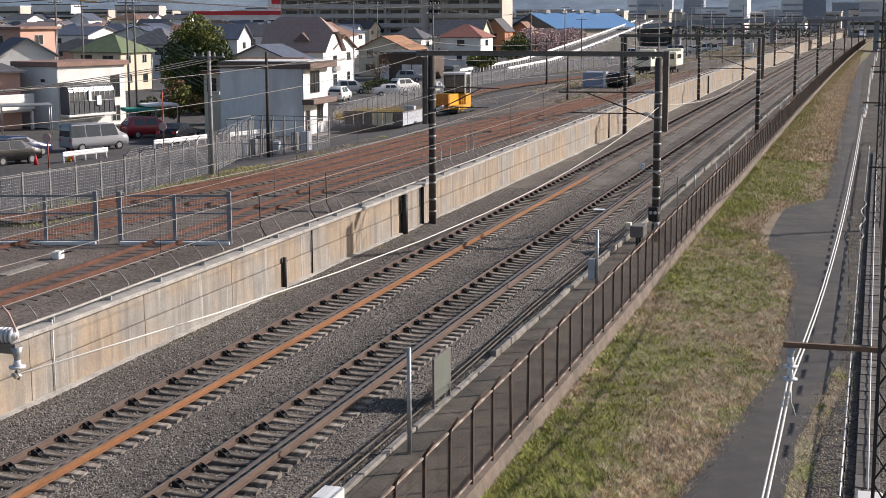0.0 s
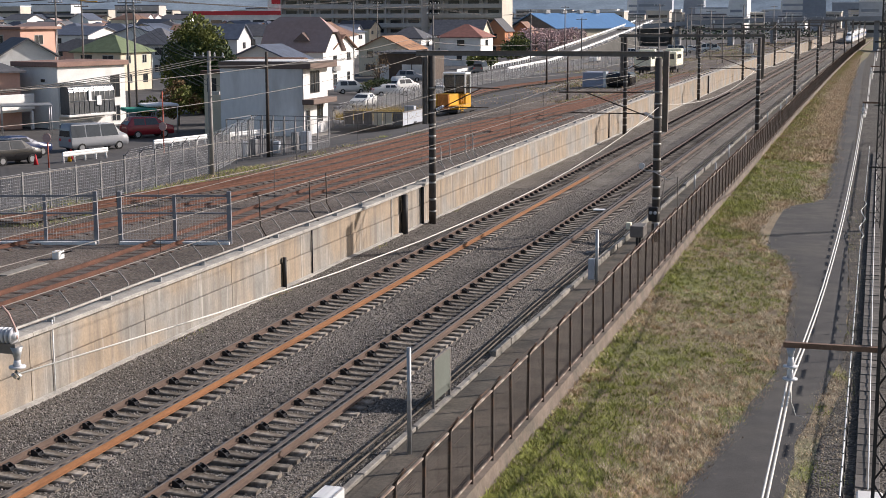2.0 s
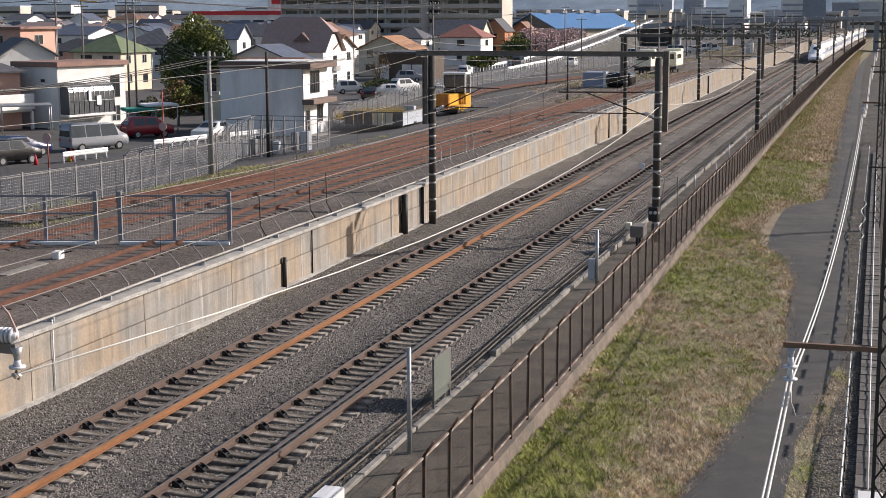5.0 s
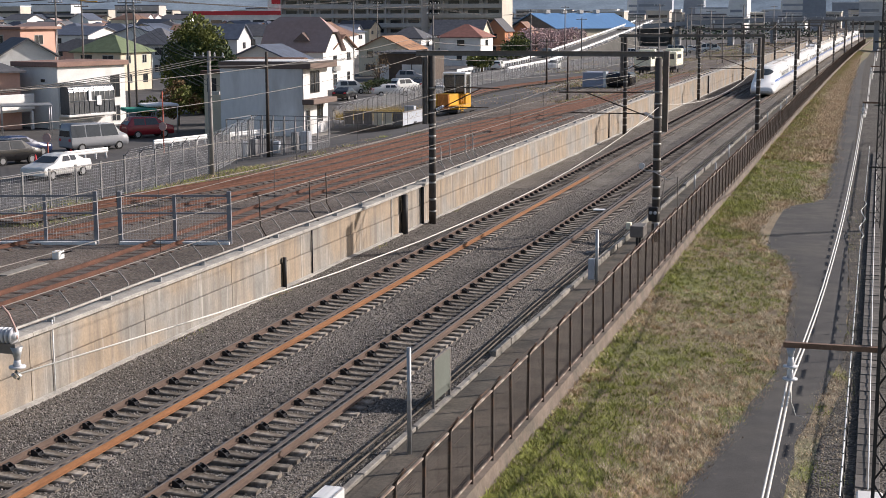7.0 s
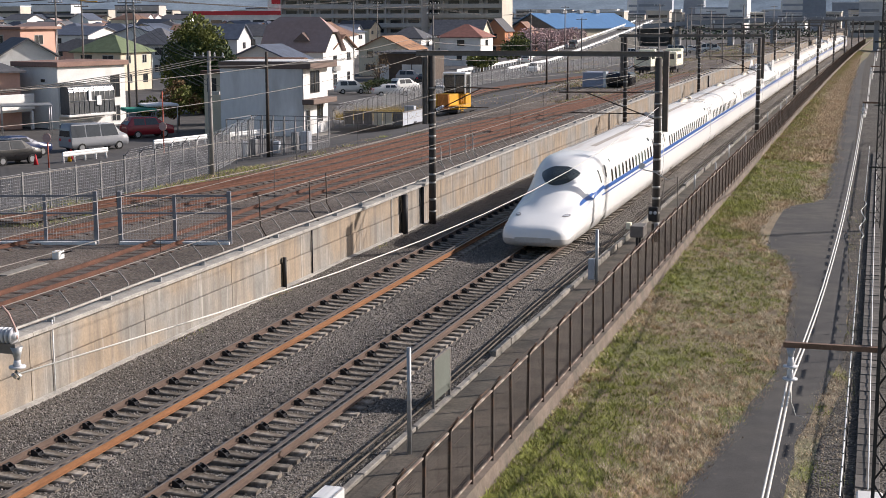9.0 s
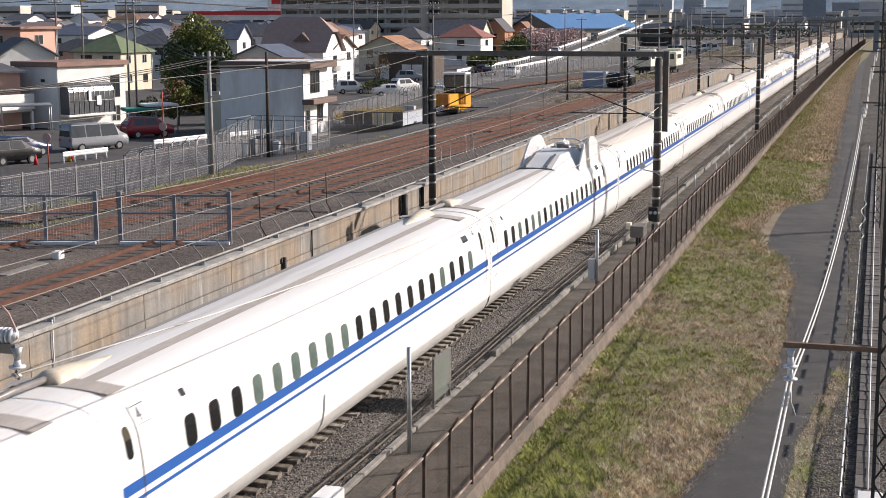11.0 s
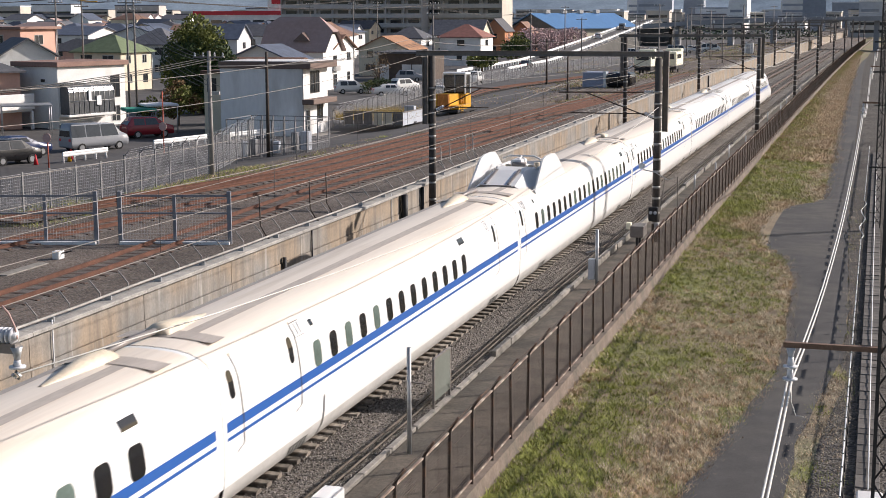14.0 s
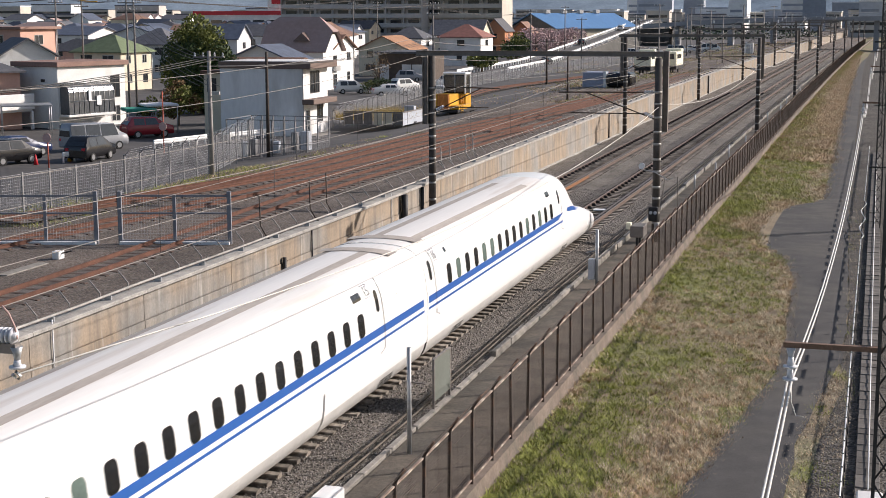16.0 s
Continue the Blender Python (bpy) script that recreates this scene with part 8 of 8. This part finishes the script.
    for y in spaced(36, 130, 2.05):
        bm = bmesh.new()
        p = tp(15.6, y + 1.9, 0)
        box(bm, p.x - 0.015, p.x + 0.015, p.y - 0.02, p.y + 0.02, -0.9, 1.35)
        for z in (0.80, 1.25):
            box(bm, p.x - 0.015, p.x + 0.015, p.y + 0.1, p.y + 1.15, z, z + 0.07)
        part("post", bm, "lattice", f)


lane_side()


# ---- vehicles ----
def paint(name, col, rough=0.25):
    M[name] = material(name, col, rough, 0.0, vary=0.05, spec=0.7)


paint("car_black", (0.012, 0.012, 0.014))
paint("car_blue", (0.02, 0.035, 0.10))
paint("car_silver", (0.30, 0.31, 0.33))
paint("car_red", (0.28, 0.02, 0.03))
paint("car_white", (0.72, 0.72, 0.70))
paint("car_grey", (0.20, 0.21, 0.21))
SHAPES = {
    "sedan": [(0.0, 0.35, 0.72), (0.15, 0.3, 0.82), (1.1, 0.3, 0.98), (1.9, 0.3, 1.42), (3.1, 0.3, 1.44), (3.8, 0.3, 1.05), (4.4, 0.3, 0.98), (4.5, 0.38, 0.75)],
    "mini": [(0.0, 0.35, 0.8), (0.12, 0.28, 0.95), (0.75, 0.28, 1.12), (1.4, 0.28, 1.62), (3.3, 0.28, 1.66), (3.75, 0.28, 1.1), (3.85, 0.36, 0.8)],
    "van": [(0.0, 0.35, 0.85), (0.1, 0.3, 1.05), (0.55, 0.3, 1.3), (1.1, 0.3, 1.9), (4.55, 0.3, 1.98), (4.68, 0.3, 1.6), (4.7, 0.4, 0.9)],
}


def car(x, y, shape, mat, heading, label, z=TOWN, name="car", width=1.7):
    """A car whose nose points along heading degrees from +y towards +x; (x, y) is its centre."""
    prof = SHAPES[shape]
    L = prof[-1][0]
    t = thing(name, (x, y, z), label, "car", "cars", turn=-heading)
    bm = bmesh.new()
    hw = width / 2
    rows = []
    for s, lo, hi in prof:
        yy = L / 2 - s
        cab = hi > 1.15
        belt = min(hi, 1.0)
        top = hw * 0.78 if cab else hw * 0.94
        rows.append([bm.verts.new(v) for v in ((-hw * 0.94, yy, lo), (-hw, yy, (lo + belt) / 2), (-hw * 0.98, yy, belt), (-top, yy, hi - 0.05 if cab else hi), (-top * 0.85, yy, hi + 0.001), (top * 0.85, yy, hi + 0.001), (top, yy, hi - 0.05 if cab else hi), (hw * 0.98, yy, belt), (hw, yy, (lo + belt) / 2), (hw * 0.94, yy, lo))])
    for A, B in zip(rows, rows[1:]):
        for k in range(10):
            bm.faces.new((A[k], A[(k + 1) % 10], B[(k + 1) % 10], B[k])).smooth = k not in (2, 6)
    bm.faces.new(rows[0])
    bm.faces.new(rows[-1][::-1])
    bmesh.ops.recalc_face_normals(bm, faces=bm.faces)
    part("body", bm, mat, t)
    cabs = [(s, hi) for s, lo, hi in prof if hi > 1.15]
    s0, s1 = cabs[0][0], cabs[-1][0]
    if s1 - s0 < 0.3:
        s1 = s0 + 1.0
    roof = max(q[1] for q in cabs)
    if shape == "van":
        s0 = 1.0
    for sd in (-1, 1):
        bm = bmesh.new()
        n = 2 if shape != "van" else 3
        for k in range(n):
            a, b = s0 + (s1 - s0) * k / n + 0.06, s0 + (s1 - s0) * (k + 1) / n - 0.04
            quad(bm, (sd * (hw * 0.985 + 0.004), L / 2 - a + (0.25 if k == 0 else 0), 1.04), (sd * (hw * 0.985 + 0.004), L / 2 - b, 1.04), (sd * (hw * 0.80 + 0.012), L / 2 - b, roof - 0.12), (sd * (hw * 0.80 + 0.012), L / 2 - a, roof - 0.12))
        part("side_window", bm, "pane", t)
    pi = next(i for i, p in enumerate(prof) if p[2] > 1.15)
    a, b = prof[pi - 1], prof[pi]
    bm = bmesh.new()
    quad(bm, (-hw * 0.8, L / 2 - a[0] + 0.0, a[2] + 0.04), (hw * 0.8, L / 2 - a[0], a[2] + 0.04), (hw * 0.68, L / 2 - b[0] + 0.06, b[2] - 0.04), (-hw * 0.68, L / 2 - b[0] + 0.06, b[2] - 0.04))
    part("windscreen", bm, "pane", t)
    pj = max(i for i, p in enumerate(prof) if p[2] > 1.15)
    a, b = prof[pj], prof[pj + 1]
    bm = bmesh.new()
    quad(bm, (-hw * 0.68, L / 2 - a[0] - 0.04, a[2] - 0.08), (hw * 0.68, L / 2 - a[0] - 0.04, a[2] - 0.08), (hw * 0.78, L / 2 - b[0] - 0.03, max(b[2], 1.1)), (-hw * 0.78, L / 2 - b[0] - 0.03, max(b[2], 1.1)))
    part("rear_window", bm, "pane", t)
    for s in (0.78, L - 0.85):
        for sd in (-1, 1):
            bm = bmesh.new()
            tube(bm, [(sd * (hw - 0.2), L / 2 - s, 0.31), (sd * (hw + 0.005), L / 2 - s, 0.31)], 0.31, 14)
            wheel = part("wheel", bm, "tyre", t)
            bm = bmesh.new()
            tube(bm, [(sd * (hw - 0.02), L / 2 - s, 0.31), (sd * (hw + 0.015), L / 2 - s, 0.31)], 0.19, 10)
            part("rim", bm, "rim", wheel)
    for sd in (-1, 1):
        bm = bmesh.new()
        box(bm, sd * hw * 0.62 - 0.17, sd * hw * 0.62 + 0.17, L / 2 - 0.12, L / 2 - 0.02, 0.62, 0.76)
        part("headlight", bm, "lamp", t)
        bm = bmesh.new()
        box(bm, sd * hw * 0.72 - 0.12, sd * hw * 0.72 + 0.12, -L / 2 - 0.015, -L / 2 + 0.06, 0.78, 0.95)
        part("tail_light", bm, "red_sign", t)
    return t


car(-39.6, 81.0, "mini", "car_black", 22, "black hatchback parked beside the street")
car(-42.0, 85.6, "sedan", "car_blue", 24, "dark blue sedan parked beside the street")
car(-39.4, 91.3, "van", "car_silver", 27, "silver panel van with roof rack parked by a house")
car(-40.9, 102.0, "mini", "car_red", 40, "dark red hatchback under a green awning")
car(-47.2, 165.5, "mini", "car_white", 60, "white car parked at the yard edge")
car(-50.0, 197.5, "mini", "car_silver", 75, "silver small off-roader before the warehouse")
car(-42.5, 172.0, "mini", "car_white", 30, "white hatchback parked by the fence")
car(-40.6, 161.5, "sedan", "car_white", 60, "white sedan parked by the fence")
for _k, (_x, _y) in enumerate(((-34, 330), (-31, 345), (-28, 352), (-25, 362), (-38, 322))):
    car(_x, _y, "van" if _k % 2 else "mini", "car_white", 80, "white vehicle parked beyond the yard", z=0.9)
RAMP_A = car(0, 0, "van", "car_grey", 0, "grey-green pickup van driving up the ramp")
RAMP_B = car(0, 0, "mini", "car_white", 0, "white hatchback driving up the ramp")
RAMP_C = car(0, 0, "sedan", "car_black", 0, "black car driving up the ramp")
STREET_A = car(0, 0, "sedan", "car_white", 0, "white sedan driving along the street")
STREET_B = car(0, 0, "mini", "car_black", 0, "dark hatchback driving along the street")
STREET_C = car(0, 0, "sedan", "car_black", 0, "dark sedan driving away along the street")
SIDE_D = car(0, 0, "mini", "car_white", 0, "white car on the road below the ramp")


M["orange_paint"] = material("orange_machine_paint", (0.72, 0.27, 0.06), 0.55, vary=0.15, scale=3)


def machines():
    # yellow rail truck with an orange tailboard and a glazed cab
    t = thing("rail_truck", tp(-24.3, 128.5, 0.86), "yellow maintenance rail truck with orange tailboard and glazed white-framed cab", "rail truck", "yard machines", turn=-6)
    part("chassis", bevelled(-1.25, 1.65, -1.6, 3.4, 0.35, 0.62, 0.04), "black", t, "black chassis")
    for x in (-0.95, 1.35):
        for y in (-0.9, 2.6):
            part("wheel", tube(bmesh.new(), [(x - 0.12, y, 0.4), (x + 0.12, y, 0.4)], 0.4, 12), "tyre", t)
    part("load_box", bevelled(-1.25, 0.8, -1.6, 1.0, 0.62, 2.0, 0.06), "yellow", t, "yellow load box")
    board = part("tailboard", bevelled(-0.35, 0.8, -1.72, -1.61, 0.62, 2.05, 0.03), "orange_paint", t, "orange ribbed tailboard")
    for k in range(5):
        part("rib", bevelled(-0.25 + 0.24 * k, -0.17 + 0.24 * k, -1.77, -1.721, 0.68, 2.0, 0.01), "orange_paint", board)
    part("deck", bevelled(0.82, 1.65, -1.4, 1.0, 0.62, 1.0, 0.05), "yellow", t, "yellow side deck")
    part("cab_base", bevelled(-1.0, 1.35, 1.1, 2.5, 0.63, 1.95, 0.08), "yellow", t, "yellow cab base")
    cab = part("cab", bevelled(-0.92, 1.27, 1.18, 2.42, 1.96, 3.75, 0.12, 2), "car_black", t, "dark glazed cab")
    part("cab_roof", bevelled(-1.0, 1.35, 1.1, 2.5, 3.70, 3.92, 0.1, 2), "trim_white", cab, "white roof")
    for x, y, w in ((-0.95, 1.16, 0.04), (0.25, 1.15, 0.03), (1.28, 1.16, 0.07), (1.28, 2.44, 0.05)):
        part("cab_pillar", bevelled(x - w, x + w, y - w, y + w, 1.96, 3.74, 0.015), "trim_white", cab, "white pillar")
    for k in range(4):
        part("rung", tube(bmesh.new(), [(1.68, -0.9, 0.5 + 0.3 * k), (1.68, -0.4, 0.5 + 0.3 * k)], 0.03, 6), "yellow", t)
    for y in (-0.9, -0.4):
        part("ladder_rail", tube(bmesh.new(), [(1.68, y, 0.3), (1.68, y, 1.9)], 0.035, 6), "yellow", t)
    # works train of cream wagons
    for k, (x, y, l) in enumerate(((-16.2, 218.0, 6.5), (-19.2, 212.0, 4.5))):
        t = thing("rail_machine", tp(x, y, 1.38), "pale yellow track maintenance machine on a siding", "rail machine", "yard machines", turn=-2)
        part("frame", bevelled(-1.2, 1.2, -l / 2, l / 2, 0.6, 1.1, 0.05), "black", t)
        part("body", bevelled(-1.25, 1.25, -l / 2, l / 2 * 0.4, 1.1, 3.2, 0.15, 2), "cream_paint", t)
        part("cab", bevelled(-1.2, 1.2, l / 2 * 0.42, l / 2, 1.1, 3.6, 0.15, 2), "cream_paint", t)
        bm = bmesh.new()
        box(bm, 1.2, 1.26, -l / 2 + 0.6, l / 2 * 0.3, 2.2, 2.8)
        box(bm, -0.9, 0.9, -l / 2 - 0.02, -l / 2 + 0.02, 2.1, 2.9)
        part("window", bm, "pane", t)
        for y2 in (-l / 2 + 1, l / 2 - 1):
            for x2 in (-0.55, 0.55):
                bm = bmesh.new()
                tube(bm, [(x2 - 0.06, y2, 0.42), (x2 + 0.06, y2, 0.42)], 0.4, 12)
                part("wheel", bm, "black", t)
    t = thing("storage_hut", tp(-20.4, 172.0, 1.38), "grey-blue storage container with a white end", "container", "yard machines")
    part("body", bevelled(0, 2.5, 0, 3.6, 0, 1.8, 0.03), "container", t)
    bm = bmesh.new()
    box(bm, 2.51, 2.9, -0.02, 0.35, 0, 1.95)
    part("door", bm, "trim_white", t)
    t = thing("white_hut", tp(-15.0, 327.0, 1.36), "small white equipment hut beside the far sidings", "hut", "yard machines")
    part("body", bevelled(-1.1, 1.1, -1.2, 1.2, 0, 2.3, 0.04), "trim_white", t)
    part("roof", bevelled(-1.25, 1.25, -1.35, 1.35, 2.3, 2.45, 0.03), "trim_white", t)
    part("door", bevelled(-0.4, 0.4, -1.26, -1.21, 0.1, 2.0, 0.01), "alu", t)
    t = thing("tarpaulin_heap", tp(-16.0, 173.5, 1.38), "black tarpaulin-covered wagon load", "wagon", "yard machines")
    part("cover", bevelled(-1.6, 1.6, -2, 2, 0.1, 1.8, 0.5, 2), "car_black", t)
    # skip with dry grass and the cabinet beside it
    t = thing("grass_planter", tp(-25.0, 109.8, 1.3), "low framed enclosure of panels overgrown with straw", "enclosure", "yard machines")
    for x in spaced(-2.5, 2.5, 0.83):
        bm = bmesh.new()
        box(bm, x - 0.03, x + 0.03, -0.03, 0.03, -0.1, 1.05)
        part("post", bm, "gantry", t)
    bm = bmesh.new()
    box(bm, -2.5, 2.5, -0.05, 0.05, 1.0, 1.1)
    box(bm, 2.45, 2.55, 0.05, 8.0, 1.0, 1.1)
    part("top_rail", bm, "gantry", t)
    for k in range(6):
        bm = bmesh.new()
        x = -2.5 + 0.833 * k
        box(bm, x + 0.05, x + 0.78, -0.015, 0.015, 0.05, 0.98)
        part("panel", bm, "plaster_cream" if k in (3, 4) else "gantry", t)
    bm = bmesh.new()
    box(bm, 2.485, 2.515, 0.06, 7.9, 0.0, 1.0)
    part("panel", bm, "grey_box", t)
    q = thing("dry_grass_heap", tp(-25.3, 110.2, 1.3), "tall dry yellow grass inside the enclosure", "grass", kind="stuff")
    rnd = random.Random(8)
    bm = bmesh.new()
    for _ in range(2600):
        blades(bm, Vector((rnd.uniform(-3.4, 2.5), rnd.uniform(0.2, 9), 0.3)), 4, rnd.uniform(0.7, 1.5), 0.12, rnd, 0)
    part("grass", bm, "straw", q)
    t = thing("equipment_cabinet", tp(-22.9, 113.0, 1.35), "pale grey-blue equipment cabinet", "cabinet", "yard machines")
    part("body", bevelled(-0.42, 0.42, -0.3, 0.3, 0.08, 1.35, 0.03), "grey_box", t)
    part("plinth", bevelled(-0.46, 0.46, -0.34, 0.34, -0.05, 0.08, 0.01), "black", t)


machines()


# ---- the street side ----
def street():
    # guard rails
    for (xa, ya), (xb, yb) in (((-36.4, 82.2), (-35.4, 86.2)), ((-35.0, 92.0), (-33.6, 97.6)), ((-32.6, 99.5), (-30.6, 106.0))):
        A, B = Vector((xa, ya, TOWN)), Vector((xb, yb, TOWN))
        yaw = math.degrees(math.atan2(B.y - A.y, B.x - A.x))
        L = (B - A).length
        t = thing("guard_rail", A, "white steel roadside guard rail", "guard rail", "guard rails", turn=yaw)
        bm = bmesh.new()
        prof = [(0.0, 0.42), (-0.05, 0.5), (0.0, 0.58), (-0.05, 0.66), (0.0, 0.76)]
        rows = [[bm.verts.new((x, y, z)) for y, z in prof] for x in (0, L)]
        for k in range(4):
            bm.faces.new((rows[0][k], rows[1][k], rows[1][k + 1], rows[0][k + 1]))
        part("beam", bm, "trim_white", t)
        for x in spaced(0.1, L - 0.1, 1.0):
            bm = bmesh.new()
            tube(bm, [(x, 0.08, -0.1), (x, 0.08, 0.74)], 0.06, 8)
            part("post", bm, "trim_white", t)
    # lane line
    bm = bmesh.new()
    A, B = Vector((-33.6, 70, TOWN + 0.02)), Vector((-33.9, 100, TOWN + 0.02))
    quad(bm, A + Vector((-0.07, 0, 0)), A + Vector((0.07, 0, 0)), B + Vector((0.07, 0, 0)), B + Vector((-0.07, 0, 0)))
    tagged(mesh_object("street_line", bm, "orange_line"), "worn orange street line", "road marking", kind="structure")
    # green awning with its posts
    t = thing("awning", (-43.0, 104.3, TOWN), "green awning roof over a car space", "awning", "street things", turn=40)
    part("canopy", bevelled(-0.9, 1.5, -0.8, 2.0, 1.85, 2.1, 0.05), "awning", t)
    part("white_roof", bevelled(0.7, 3.4, -0.2, 2.6, 2.2, 2.38, 0.03), "trim_white", t)
    for x, y in ((-0.8, -0.7), (1.4, -0.7), (3.3, -0.1)):
        bm = bmesh.new()
        tube(bm, [(x, y, 0), (x, y, 1.87 if x < 3 else 2.22)], 0.05, 8)
        part("post", bm, "alu", t)
    # carport roofs before the houses
    for x, y, w, d in ((-52.0, 102.5, 4.0, 3.2), (-56.5, 98.0, 4.2, 3.0)):
        t = thing("carport", (x, y, TOWN), "carport with a sloping grey roof", "carport", "street things", turn=35)
        part("roof", bevelled(-w / 2, w / 2, -d / 2, d / 2, 2.3, 2.42, 0.02), "alu", t)
        for sx in (-1, 1):
            for sy in (-1, 1):
                bm = bmesh.new()
                tube(bm, [(sx * (w / 2 - 0.1), sy * (d / 2 - 0.1), 0), (sx * (w / 2 - 0.1), sy * (d / 2 - 0.1), 2.3)], 0.04, 6)
                part("post", bm, "alu", t)
    # mirrors, cones
    for x, y, h in ((-33.2, 90.0, 4.3), (-35.8, 79.5, 2.0)):
        t = thing("street_mirror", (x, y, TOWN), "round sign on a thin red post", "sign", "street things")
        bm = bmesh.new()
        tube(bm, [(0, 0, 0), (0, 0, h)], 0.045, 8)
        part("post", bm, "sign_post", t)
        bm = bmesh.new()
        tube(bm, [(0, -0.06, min(h, 1.9)), (0, -0.1, min(h, 1.9))], 0.3, 16)
        part("disc", bm, "sign_disc", t, "pale disc")
    for x, y, m in ((-37.6, 80.9, "red_sign"), (-36.6, 83.3, "yellow"), (-37.2, 84.5, "red_sign")):
        t = thing("traffic_cone", (x, y, TOWN), "small traffic cone beside the street", "cone", "street things")
        bm = bmesh.new()
        tube(bm, [(0, 0, 0.04), (0, 0, 0.7)], 0.16, 10, 0.03)
        part("cone", bm, m, t)
        part("base", bevelled(-0.19, 0.19, -0.19, 0.19, 0, 0.04, 0.01), "black", t)
    # garden wall and white balcony of the salmon house
    t = thing("parapet_porch", (-54.8, 105.8, TOWN), "white balcony porch before the salmon house", "porch", "street things", turn=75)
    part("parapet", bevelled(-3.4, 1.6, -0.2, 0.1, 1.7, 3.0, 0.03), "plaster_white", t)
    part("floor", bevelled(-3.4, 1.6, 0.1, 1.4, 1.5, 1.7, 0.02), "plaster_white", t)
    for x in (-3.2, 1.4):
        part("pillar", bevelled(x - 0.12, x + 0.12, -0.15, 0.09, -0.1, 1.5, 0.02), "plaster_white", t)


street()


def on_ramp(s, side=-1.4):
    a, b = RAMP(s - 2), RAMP(s + 2)
    p = RAMP(s)
    pitch = math.degrees(math.atan2(b.z - a.z, b.y - a.y))
    yaw = -math.degrees(math.atan2(b.x - a.x, b.y - a.y))
    return pose(p.x + side, p.y, p.z + 0.02, pitch, 0, yaw)


def traffic():
    walk(RAMP_A, [(0.0, on_ramp(2)), (1.4, on_ramp(17)), (4.2, on_ramp(47)), (6.5, on_ramp(83)), (9.0, on_ramp(132)), (12.5, on_ramp(205)), (16.0, on_ramp(290))])
    walk(RAMP_B, [(0.0, on_ramp(-55)), (6.5, on_ramp(31)), (8.0, on_ramp(52)), (11.5, on_ramp(116)), (13.5, on_ramp(167)), (16.0, on_ramp(236))])
    walk(RAMP_C, [(0.0, on_ramp(-180)), (8.0, on_ramp(-34)), (11.5, on_ramp(34)), (13.5, on_ramp(77)), (15.5, on_ramp(132)), (16.0, on_ramp(147))])
    h = TOWN + 0.02
    walk(STREET_A, [(0.0, pose(-37.5, 168, h, 0, 0, 183)), (6.4, pose(-33.2, 82.8, h, 0, 0, 176)), (7.2, pose(-32.0, 72.0, h, 0, 0, 174)), (9.0, pose(-30.0, 47.0, h, 0, 0, 176)), (16.0, pose(-26.0, -36.0, h, 0, 0, 177))])
    walk(STREET_B, [(0.0, pose(-34.6, -37.0, h, 0, 0, 0)), (15.3, pose(-35.6, 75.5, h, 0, 0, 2)), (16.0, pose(-35.8, 84.6, h, 0, 0, 0))])
    walk(STREET_C, [(0.0, pose(-36.6, 98.8, h, 0, 0, 4)), (1.0, pose(-37.4, 110.0, h, 0, 0, 4)), (16.0, pose(-46.0, 270.0, h, 0, 0, 2))])
    walk(SIDE_D, [(0.0, pose(-39.4, 300.0, h, 0, 0, 180)), (11.5, pose(-39.4, 212.4, h, 0, 0, 180)), (14.5, pose(-39.4, 190.6, h, 0, 0, 180)), (16.0, pose(-39.4, 180.5, h, 0, 0, 180))])


motions()
